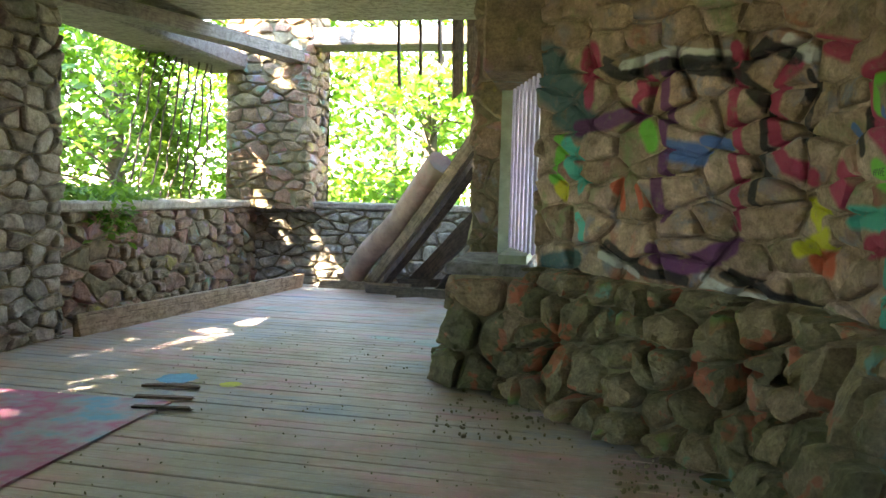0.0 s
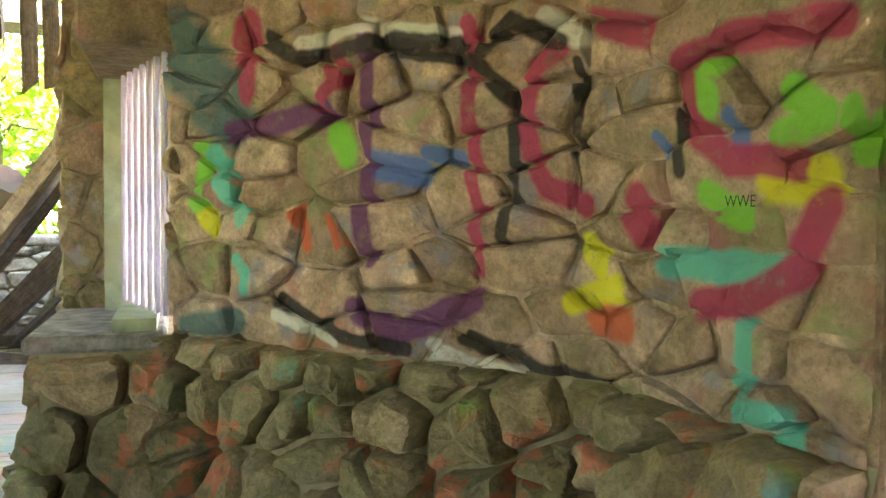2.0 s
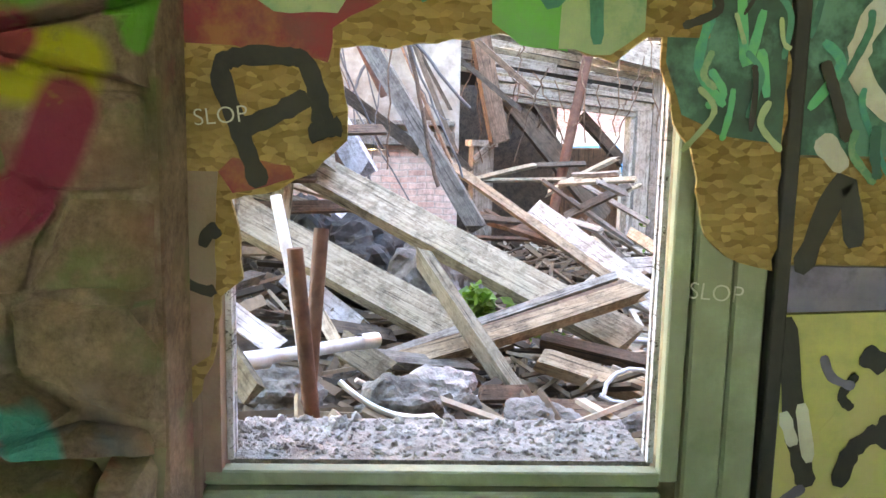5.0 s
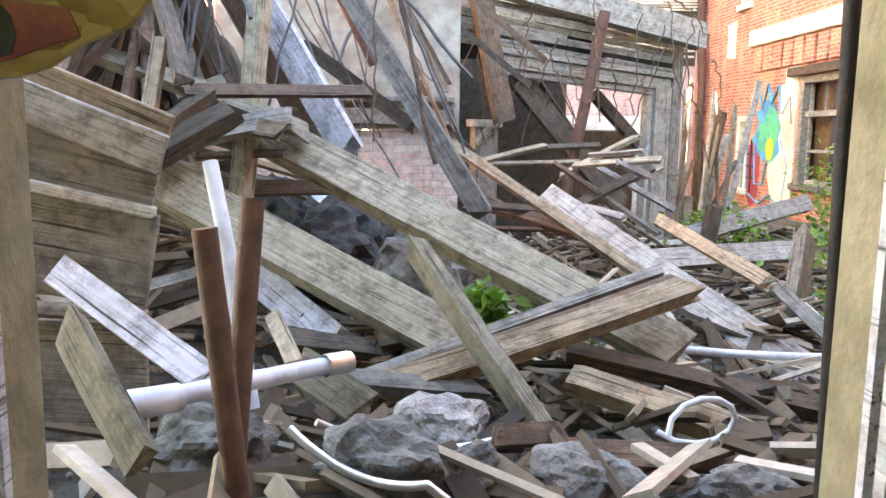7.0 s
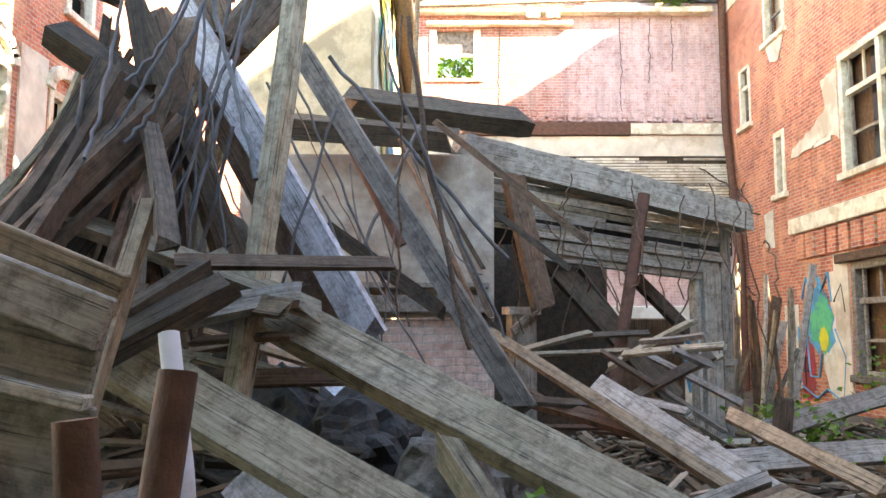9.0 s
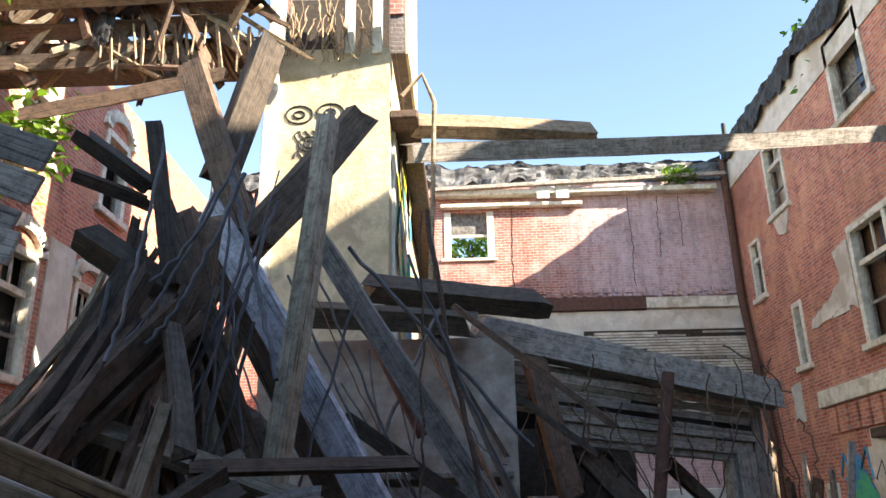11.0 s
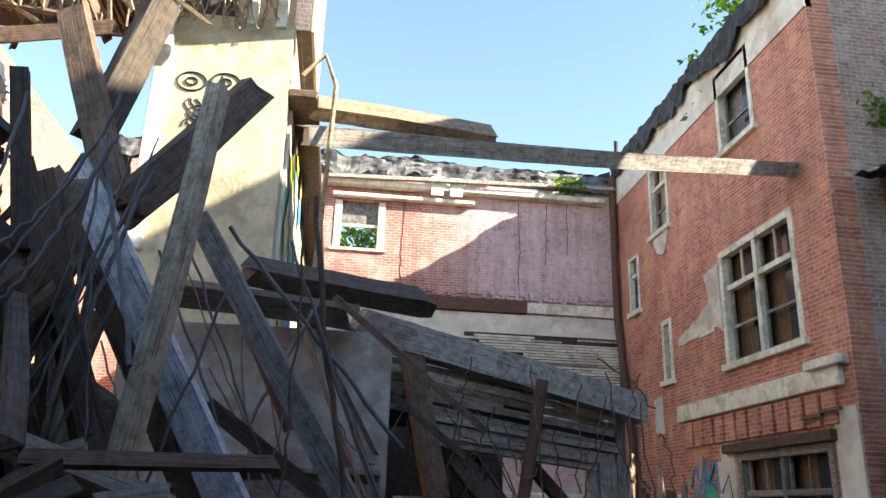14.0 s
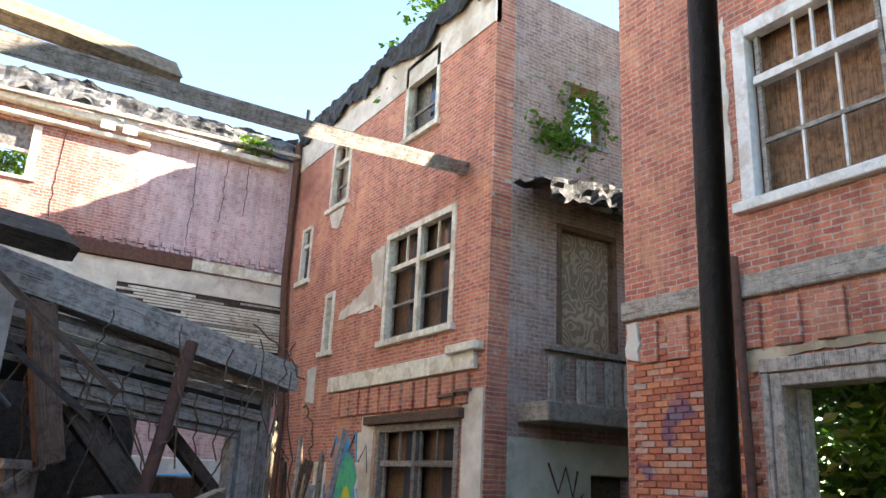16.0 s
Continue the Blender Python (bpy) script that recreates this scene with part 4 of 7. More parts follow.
# floor
floor = structure("floor", boxes(((-9.0, -3.2, -0.3), (1.75, 13.2, -0.045))), "wood_dark", "worn plank porch floor stained with paint", "floor")
ceiling = structure("ceiling", boxes(((-2.9, -3.2, 3.45), (1.4, 8.8, 3.49)), ((-6.2, -3.2, 3.62), (1.7, 9.4, 3.7))), "ceiling_panel", "stained panel ceiling with a broken edge", "ceiling")
par = structure("wall_parapet", boxes(((-5.95, -3.2, -0.3), (-5.25, 12.0, 1.22)), ((-5.9, 12.0, -0.3), (-0.2, 12.55, 1.22))), "mortar", "low rubble stone porch parapet", "wall")
lay_stones(par, [(-5.22, 6.9), (-5.22, 12.0)][::-1], 0.0, 1.22, "stone_warm", 0.27, 0.16, 0.05)
lay_stones(par, [(-5.2, 11.98), (-0.4, 11.98)][::-1], 0.0, 1.22, "stone_grey", 0.26, 0.13, 0.06)
for lo, hi in (((-6.05, 6.9, 1.22), (-5.12, 12.1, 1.33)), ((-5.12, 11.9, 1.22), (-0.4, 12.65, 1.33))):
    part("coping", boxes((lo, hi), bevel=0.025), "stone_grey", par, "worn stone coping")


def stone_column(x0, x1, y0, y1, z0, z1, kind):
    ob = structure("column", boxes(((x0 + 0.06, y0 + 0.06, z0), (x1 - 0.06, y1 - 0.06, z1))), "mortar", "rough stone porch column", "column")
    lay_stones(ob, [(x1, y1), (x1, y0), (x0, y0)], z0, z1, kind, 0.26, 0.15, 0.035, None, 260, 0.12)
    return ob


stone_column(-5.55, -4.2, 11.65, 12.55, 1.2, 4.3, "stone_warm")
stone_column(-6.0, -5.0, 5.9, 6.9, 0.0, 4.3, "stone_grey")
structure("beam", boxes(((-6.0, 3.0, 3.35), (-5.2, 12.0, 3.6)), ((-6.0, 11.7, 3.75), (-0.2, 12.4, 4.0)), bevel=0.03), "wood_grey", "weathered porch edge beam", "beam")
plank("sagging_ceiling_beam", (-5.2, 6.9, 3.36), (-4.4, 11.6, 3.55), 0.30, 0.18, "wood_grey", 0)
for x, y, w, z in ((-2.25, 9.4, 0.07, 2.8), (-1.98, 9.35, 0.07, 2.95), (-1.75, 9.4, 0.16, 3.1)):
    plank("hanging_board", (x, y, 3.6), (x + 0.02, y, z), w, 0.03, "wood_brown", 0)
for i in range(3):
    plank("hanging_board", (-1.52 + 0.17 * i, 9.35, 3.6), (-1.50 + 0.17 * i, 9.33, 2.68 + 0.03 * i), 0.16, 0.025, "wood_tan", 0)
# added behind the camera, stops low sun at the porch's open end
structure("wall_end", boxes(((-6.2, -3.6, -0.3), (1.8, -3.2, 4.2))), "mortar", "unseen stone end wall added to keep sun out of the porch", "wall")
structure("roof", boxes(((-6.4, -3.6, 4.3), (1.9, 9.5, 4.45))), "wood_dark", "sheathing of the porch roof", "roof")
plank("long_plank", (-4.85, 6.95, 0.09), (-4.25, 11.6, 0.07), 0.28, 0.07, "wood_tan", 1.57)
for a, b, w, mt in (((-3.1, 11.4, 0.12), (-1.15, 8.9, 2.2), 0.22, "wood_tan"), ((-2.9, 11.6, 0.2), (-1.0, 9.3, 2.3), 0.2, "wood_dark"), ((-2.4, 11.5, 0.15), (-0.6, 9.6, 1.9), 0.25, "wood_dark"), ((-3.0, 11.8, 0.2), (-1.3, 9.6, 2.2), 0.14, "wood_brown"), ((-2.0, 11.3, 0.1), (-0.5, 9.2, 1.5), 0.18, "wood_dark")):
    plank("leaning_beam", a, b, w, 0.14, mt)
for i in range(10):
    x, y, a = rng.uniform(-3.9, -1.2), rng.uniform(10.2, 11.6), rng.uniform(-0.5, 0.7)
    plank("loose_board", (x, y, 0.05 + 0.02 * i), (x + rng.uniform(0.8, 1.6), y + a, 0.06 + 0.02 * i), 0.12, 0.03, rng.choice(("wood_tan", "wood_pale", "wood_dark")), 1.57)
tube("rolled_carpet", [Vector((-3.35, 11.4, 0.25)).lerp(Vector((-1.75, 9.7, 1.85)), i / 8) + Vector((0, 0, 0.05 * math.sin(i))) for i in range(9)], 0.17, "log_pink", "limp rolled carpet leaning on fallen beams", "carpet")
structure("plywood_sheet_floor", boxes(((-5.2, -1.0, 0.003), (-2.75, 4.95, 0.016))), "sheet_paint", "pink and blue painted plywood patch on the floor", "floor")
for x, y, r, mt in ((-2.58, 5.52, 0.085, "paint_yellow"), (-3.05, 5.6, 0.16, "paint_blue")):
    bm = bmesh.new()
    bmesh.ops.create_circle(bm, cap_ends=True, radius=r, segments=28)
    for v in bm.verts:
        v.co = v.co * rng.uniform(0.85, 1.1)
        v.co.z = 0
    bmesh.ops.transform(bm, matrix=Matrix.Translation((x, y, 0.012)), verts=bm.verts[:])
    tagged(part("paint_spill", bm, mt), "dried round spill of spray paint on floorboards", "paint spill")
for x, y in ((-3.0, 5.3), (-2.9, 5.0), (-2.78, 4.75)):
    plank("splinter", (x - 0.15, y, 0.02), (x + 0.25, y + 0.05, 0.02), 0.05, 0.02, "wood_brown", 0)
bm = bmesh.new()
scatter(bm, 900, (-3.5, 1.5), (1.0, 8.0), 0.014, lambda x, y: 0.006)
scatter(bm, 260, (0.2, 3.0), (0.95, 4.6), 0.03, lambda x, y: 0.01)
scatter(bm, 160, (-0.9, 4.7), (0.0, 6.4), 0.03, lambda x, y: 0.01)
tagged(part("floor_debris", bm, "mortar"), "crumbs of mortar and dirt on the porch floor", "debris", kind="stuff")

# ---- courtyard ----
GZ = lambda x, y: 0.08 + 0.62 * math.exp(-max(x - 1.9, 0) / 1.5) + 0.55 * math.exp(-((x - 6.6) ** 2) / 6 - ((y - 4.8) ** 2) / 2.5)
bm = bmesh.new()
bmesh.ops.create_grid(bm, x_segments=90, y_segments=70, size=0.5, matrix=Matrix.Translation((11.3, 2.2, 0)) @ Matrix.Diagonal((19.0, 15.0, 1, 1)))
for v in bm.verts:
    v.co.z = GZ(v.co.x, v.co.y) - 0.12 + 0.10 * noise.noise(v.co * 1.7) + 0.05 * noise.noise(v.co * 6)
structure("ground_court", bm, "soil", "courtyard ground strewn with rubble and plaster dust", "ground")
bm = bmesh.new()
bmesh.ops.create_grid(bm, x_segments=2, y_segments=2, size=600)
bmesh.ops.translate(bm, verts=bm.verts[:], vec=(0, 0, -0.35))
structure("ground", bm, "asphalt_ground", "overgrown ground round the ruin", "ground")
bm = bmesh.new()
scatter(bm, 1500, (2.0, -1.5), (8.5, 5.0), 0.09, lambda x, y: GZ(x, y) - 0.06)
tagged(part("rubble", bm, "concrete"), "broken mortar and concrete lumps between the timbers", "rubble", kind="stuff")
bm = bmesh.new()
for i in range(2600):
    x, y = rng.uniform(2.3, 11.5), rng.uniform(-3.6, 5.8)
    L, w = rng.uniform(0.15, 0.8), rng.uniform(0.02, 0.08)
    mm = Matrix.Translation((x, y, GZ(x, y) + rng.uniform(-0.1, 0.12) + (0.25 * rng.random() if y > 2.6 and x > 4 else 0))) @ Euler((rng.uniform(-1, 1), rng.uniform(-0.4, 0.4), rng.uniform(0, 6.3))).to_matrix().to_4x4()
    bmesh.ops.create_cube(bm, size=1.0, matrix=mm @ Matrix.Diagonal((L, w, 0.02, 1)))
k = Tree("splinters")
c = k.ramp(k.n("NewGeometry").outputs["Random Per Island"], (0.0, (0.03, 0.022, 0.016)), (0.5, (0.16, 0.11, 0.07)), (0.85, (0.32, 0.25, 0.18)), (1.0, (0.55, 0.49, 0.41)))
k.out(k.mix(0.6, c, k.ramp(k.noise(k.n("TexCoord").outputs["Object"], 20, 5), (0.3, (0.5, 0.5, 0.5)), (0.7, (1.2, 1.2, 1.2))), "MULTIPLY"), 0.9)
tagged(part("wood_splinters", bm, "splinters"), "splintered laths and wood scraps covering the ground", "debris", kind="stuff")

YF, XS, XE, TOP = -4.4, 11.67, 20.74, 10.3


def sash_window(name, axis, u0, u1, z0, z1, face, into, frame_mat, fill, lights=(2, 2), label="weathered sash window with a cream frame", casing=0.13, transom=True, bars=0):
    """A framed window in a hole; into: the way from the face into the wall (+1 or -1)."""
    def bx(a0, a1, d0, d1, c0, c1):
        d0, d1 = sorted((face + into * d0, face + into * d1))
        return ((a0, d0, c0), (a1, d1, c1)) if axis == "x" else ((d0, a0, c0), (d1, a1, c1))
    w = structure(name, boxes(bx(u0, u1, 0.26, 0.30, z0, z1)), fill, label, "window")
    part("window_frame", boxes(bx(u0, u0 + casing, -0.03, 0.14, z0, z1), bx(u1 - casing, u1, -0.03, 0.14, z0, z1), bx(u0 + casing, u1 - casing, -0.03, 0.14, z1 - casing, z1), bevel=0.008), frame_mat, w)
    part("window_sill", boxes(bx(u0 - 0.08, u1 + 0.08, -0.10, 0.16, z0 - 0.06, z0 + 0.06), bevel=0.012), frame_mat, w)
    n, rows = lights
    iu0, iu1 = u0 + casing, u1 - casing
    step = (iu1 - iu0) / n
    zt = z0 + (z1 - z0) * 0.66
    for i in range(n):
        a, b = iu0 + i * step, iu0 + (i + 1) * step
        if i:
            part("mullion", boxes(bx(a - 0.06, a + 0.06, -0.01, 0.14, z0 + 0.06, z1 - casing), bevel=0.006), frame_mat, w)
        if transom:
            part("transom", boxes(bx(a + 0.06, b - 0.06, 0.0, 0.13, zt - 0.05, zt + 0.05), bevel=0.006), frame_mat, w)
            part("muntin", boxes(bx((a + b) / 2 - 0.015, (a + b) / 2 + 0.015, 0.06, 0.10, zt + 0.05, z1 - casing)), frame_mat, w)
        part("sash", boxes(bx(a + 0.06, a + 0.11, 0.07, 0.12, z0 + 0.06, z1 - casing), bx(b - 0.11, b - 0.06, 0.07, 0.12, z0 + 0.06, z1 - casing), bx(a + 0.11, b - 0.11, 0.07, 0.12, z0 + 0.06, z0 + 0.14), bx(a + 0.11, b - 0.11, 0.07, 0.12, (z0 + zt) / 2 - 0.025, (z0 + zt) / 2 + 0.025)), "wood_grey", w)
        for j in range(bars):
            u = a + 0.11 + (b - a - 0.22) * (j + 1) / (bars + 1)
            part("muntin", boxes(bx(u - 0.014, u + 0.014, 0.08, 0.11, z0 + 0.14, zt - 0.05)), frame_mat, w)
            part("muntin", boxes(bx(u - 0.014, u + 0.014, 0.06, 0.10, zt + 0.05, z1 - casing)), frame_mat, w)
        if not bars:
            part("pane", boxes(bx(a + 0.06, (a + b) / 2, 0.20, 0.206, z0 + 0.06, z1 - casing)), "glass", w)
    return w


# right-hand range, far part
W1, TW, SW, SL, W2, LW, SLIT = (12.70, 15.25, 4.08, 6.30), (13.5, 14.85, 8.15, 9.90), (17.35, 18.40, 7.65, 9.40), (17.60, 18.12, 4.2, 5.6), (19.3, 19.95, 6.15, 7.6), (12.35, 15.15, 0.55, 2.55), (17.3, 17.9, 0.3, 1.9)
structure("wall_south_far", wall_with_holes("x", XS, XE, -0.3, TOP, YF - 0.4, YF, [W1, TW, SW, SL, W2, LW, SLIT]), "brick_x", "red brick courtyard facade with peeling patches", "wall")
sash_window("window_3", "x", *W1, YF, -1, "cream_paint", "board_brown", (2, 2), "double sash window with cream frame and boarded panes")
sash_window("window_4", "x", *TW, YF, -1, "cream_paint", "concrete", (1, 2), "slanting upper window with a broken cream frame", 0.12, False)
sash_window("window_5", "x", *SW, YF, -1, "cream_paint", "plaster", (1, 2), "bricked-up upper window with white frame remains", 0.1)
sash_window("window_6", "x", *SL, YF, -1, "cream_paint", "plaster", (1, 2), "narrow slit window with stone surround", 0.12, False)
sash_window("window_7", "x", *W2, YF, -1, "cream_paint", "concrete", (1, 2), "small sash window with cream frame", 0.08)
sash_window("window_8", "x", *LW, YF, -1, "wood_grey", "board_brown", (2, 2), "large ground floor window with grey frame and boards")
sash_window("window_9", "x", *SLIT, YF, -1, "cream_paint", "plaster", (1, 2), "narrow blocked ground floor window", 0.12, False)
trim = structure("trim", boxes(((11.9, YF, 3.30), (17.4, YF + 0.10, 3.62)), ((11.75, YF, 3.58), (12.6, YF + 0.2, 3.72)), bevel=0.015), "cream_paint", "cream-painted timber belt course, partly broken", "trim")
for i in range(12):
    x = 12.1 + i * 0.43
    part("stud", boxes(((x, YF, 2.78), (x + 0.33, YF + 0.07, 3.26)), bevel=0.01), "brick_x", trim)
structure("trim_lower", boxes(((12.2, YF, 2.56), (15.5, YF + 0.14, 2.72)), bevel=0.01), "wood_brown", "weathered lintel board over the lower window", "trim")
structure("plaster_patch", boxes(((11.70, YF, 0.0), (12.25, YF + 0.03, 3.0)), ((15.25, YF, 0.0), (15.75, YF + 0.03, 2.75))), "plaster", "grey render left on the brick beside the window", "plaster")
structure("plaster_patch_upper", boxes(((15.3, YF, 4.95), (15.62, YF + 0.025, 6.0)), ((15.62, YF, 4.85), (16.3, YF + 0.024, 5.12)), bevel=0.01), "plaster", "pale render scab beside the window", "plaster")
mural = structure("mural", boxes(((15.30, YF, 0.05), (15.95, YF + 0.012, 2.45)), bevel=0.004), "plaster", "whitewashed strip with blue, green and red painted shapes", "mural")


def blob(x0, z0, rx, rz, y, material, parent, wob=0.12):
    bm = bmesh.new()
    n = 22
    vs = [bm.verts.new((x0 + rx * math.cos(i * 6.2832 / n) * rng.uniform(1 - wob, 1 + wob), y, z0 + rz * math.sin(i * 6.2832 / n) * rng.uniform(1 - wob, 1 + wob))) for i in range(n)]
    r = bmesh.ops.extrude_face_region(bm, geom=[bm.faces.new(vs)])
    bmesh.ops.translate(bm, verts=[g for g in r["geom"] if isinstance(g, bmesh.types.BMVert)], vec=(0, 0.002, 0))
    bmesh.ops.recalc_face_normals(bm, faces=bm.faces[:])
    return part("painted_shape", bm, material, parent)


blob(15.85, 0.85, 0.42, 0.70, YF + 0.014, "paint_white", mural)
blob(17.0, 0.75, 0.36, 0.68, YF + 0.014, "paint_red", mural)
blob(16.40, 1.60, 0.62, 0.62, YF + 0.016, "paint_blue", mural, 0.35)
blob(16.35, 1.50, 0.42, 0.46, YF + 0.019, "paint_green", mural, 0.4)
blob(16.25, 1.22, 0.17, 0.22, YF + 0.022, "paint_yellow", mural)
for pts in ([(17.3, 1.45), (17.25, 0.3), (16.6, 0.1), (16.2, 0.3), (15.6, 0.1), (15.45, 0.9), (15.8, 1.4)], [(16.95, 1.3), (16.85, 0.5), (16.5, 0.5), (16.35, 0.95)], [(17.1, 2.0), (16.9, 2.4), (16.7, 2.0), (16.5, 2.5), (16.3, 2.1), (16.0, 2.45), (15.9, 1.9)], [(15.8, 1.9), (15.5, 2.2), (15.4, 1.7)],
            [(17.3, 1.1), (16.95, 1.1)], [(17.3, 0.85), (16.9, 0.85)], [(17.28, 0.6), (16.85, 0.6)], [(17.1, 1.4), (17.05, 0.3)]):
    tube("painted_line", [(x, YF + 0.02, z) for x, z in pts], 0.02, "paint_blue" if len(pts) in (4, 7) else "paint_black", "", "", mural)
structure("roof_edge", boxes(((XS, YF - 0.5, TOP), (XE, YF + 0.06, TOP + 0.35)), bevel=0.04), "tar", "torn black roofing felt along the eaves", "roof")
structure("cornice", boxes(((XS, YF - 0.1, TOP - 0.9), (XE, YF + 0.03, TOP - 0.002))), "plaster", "flaking render band below the eaves", "trim")

# side wall with the boarded balcony door
SWN, DOOR, LD = (-6.95, -6.0, 7.65, 8.75), (-7.15, -5.78, 3.85, 5.95), (-7.4, -6.5, -0.3, 1.8)
structure("wall_recess_side", wall_with_holes("y", -8.0, YF - 0.402, -0.3, TOP, XS, XS + 0.4, [SWN, DOOR, LD]), "brick_grey", "grey-washed brick side wall of the recess", "wall")
# out of view, placed and raised to block sun from the side wall
structure("wall_recess_back", boxes(((9.7, -8.8, -0.3), (XS + 0.4, -8.4, 13.0))), "brick_x", "unseen brick wall added to keep sun off the recess", "wall")
w = structure("window_10", boxes(((XS + 0.02, SWN[0], SWN[2]), (XS + 0.12, SWN[0] + 0.16, SWN[3])), ((XS + 0.02, SWN[1] - 0.12, SWN[2]), (XS + 0.12, SWN[1], SWN[3])), ((XS - 0.04, SWN[0] - 0.05, SWN[2] - 0.1), (XS + 0.2, SWN[1] + 0.05, SWN[2])), bevel=0.008), "wood_grey", "empty upper window overgrown with creeper", "window")
d = structure("door_1", boxes(((XS + 0.10, DOOR[0] + 0.1, DOOR[2]), (XS + 0.14, DOOR[1] - 0.1, DOOR[3] - 0.1)), bevel=0.004), "plywood", "balcony door closed with a plywood sheet", "door")
part("door_frame", boxes(((XS - 0.03, DOOR[0], DOOR[2]), (XS + 0.12, DOOR[0] + 0.1, DOOR[3])), ((XS - 0.03, DOOR[1] - 0.1, DOOR[2]), (XS + 0.12, DOOR[1], DOOR[3])), ((XS - 0.03, DOOR[0] + 0.1, DOOR[3] - 0.1), (XS + 0.12, DOOR[1] - 0.1, DOOR[3])), bevel=0.006), "wood_brown", d)
# dark board added to shut out daylight seen through the low opening
structure("door_2", boxes(((XS + 0.25, -7.4, -0.3), (XS + 0.3, -6.5, 1.8))), "wood_dark", "dark board standing for the unlit doorway under the balcony", "door")
balc = empty("balcony", (XS, -6.4, 2.6), "rotten timber balcony under the boarded door", "balcony")
balc.matrix_world = Matrix.Identity(4)
part("deck", boxes(((XS - 0.75, -7.5, 2.52), (XS + 0.02, -5.0, 2.82)), bevel=0.02), "wood_silver", balc)
for i in range(9):
    y = -7.4 + i * 0.21
    if i not in (3, 6):
        part("board", boxes(((XS - 0.06 - rng.uniform(0, 0.03), y, 2.82 + rng.uniform(0, 0.12)), (XS - 0.03, y + rng.uniform(0.14, 0.2), 3.66 + rng.uniform(-0.04, 0.04))), bevel=0.004), "wood_silver_up", balc)
part("rail", boxes(((XS - 0.1, -7.5, 3.72), (XS + 0.02, -5.5, 3.80)), bevel=0.008), "wood_silver", balc)
can = empty("canopy", (XS, -6.4, 6.3), "collapsed black canopy over the balcony door", "canopy")
can.matrix_world = Matrix.Identity(4)
for i in range(9):
    y = -7.8 + i * 0.30
    bm = bmesh.new()
    mm, L = along((XS + 0.02, y, 6.25 + 0.05 * i), (XS - 0.9 + rng.uniform(-0.2, 0.2), y + 0.15, 5.98 + rng.uniform(-0.1, 0.2)))
    bmesh.ops.create_cube(bm, size=1.0, matrix=mm @ Matrix.Translation((L / 2, 0, 0)) @ Matrix.Diagonal((L, 0.24, 0.10, 1)))
    bmesh.ops.bevel(bm, geom=bm.edges[:], offset=0.02, segments=1, affect="EDGES")
    part("rafter", bm, rng.choice(("tar", "wood_dark")), can)
bm = bmesh.new()
mm = Matrix.Translation((XS - 0.75, -7.35, 6.80)) @ Matrix.Rotation(0.35, 4, "X")
bmesh.ops.create_cube(bm, size=1.0, matrix=mm @ Matrix.Diagonal((0.5, 1.1, 0.07, 1)))
part("roof_board", bm, "cream_paint", can, "pale roof board")
structure("plaster_green", boxes(((XS - 0.03, -6.48, -0.2), (XS - 0.002, YF - 0.42, 2.3)), ((XS - 0.03, -8.0, 1.82), (XS - 0.002, -6.48, 2.3))), "plaster_green", "greenish render with scrawled lines under the balcony", "plaster")

# right-hand range, near part
NW, NA = (5.05, 6.92, 4.55, 6.75), (4.3, 6.75, -0.3, 2.75)
near = structure("wall_south_near", wall_with_holes("x", 3.9, 8.72, -0.3, TOP, YF - 0.4, YF, [NW, NA]), "brick_x", "near red brick facade with toothed broken corner", "wall")
structure("wall_near_return", boxes(((8.32, -6.6, -0.3), (8.72, YF - 0.402, TOP))), "brick_grey", "return wall of the near brick range", "wall")
sash_window("window_11", "x", *NW, YF, -1, "white_frame", "board_brown", (1, 2), "large sash window with white frame and boarded panes", 0.17, True, 2)
structure("trim_near", boxes(((3.9, YF, 3.56), (8.74, YF + 0.07, 3.80)), bevel=0.015), "wood_silver", "sandstone belt course across the near facade", "trim")
structure("door_frame_near", boxes(((6.62, YF - 0.3, -0.2), (6.75, YF + 0.02, 2.75)), ((4.3, YF - 0.3, 2.62), (6.62, YF + 0.02, 2.75)), ((4.3, YF, 2.76), (6.85, YF + 0.05, 2.90)), ((6.752, YF - 0.1, -0.2), (6.83, YF + 0.05, 2.755)), ((6.56, YF - 0.38, -0.2), (6.615, YF - 0.2, 2.615)), bevel=0.01), "wood_silver_up", "grey timber frame of the open doorway", "door frame")
for i in range(9):
    x = 4.5 + i * 0.46
    part("brick_stud", boxes(((x, YF, 3.02), (x + 0.30, YF + 0.06, 3.5)), bevel=0.01), "brick_x", near)
stonepost = structure("column", boxes(((6.2, -6.9, -0.3), (6.5, -6.4, 4.0))), "mortar", "yellowish stone gate pillar beyond the doorway", "column")
lay_stones(stonepost, [(6.2, -6.38), (6.5, -6.38)], 0.0, 4.0, "stone_warm", 0.3, 0.22, 0.02)

# out of view, tall enough to put the timber heap in shade
structure("wall_garden", boxes(((0.0, YF - 0.4, -0.3), (3.88, YF, 9.9))), "brick_x", "unseen brick wall added to keep sun off the timber heap", "wall")
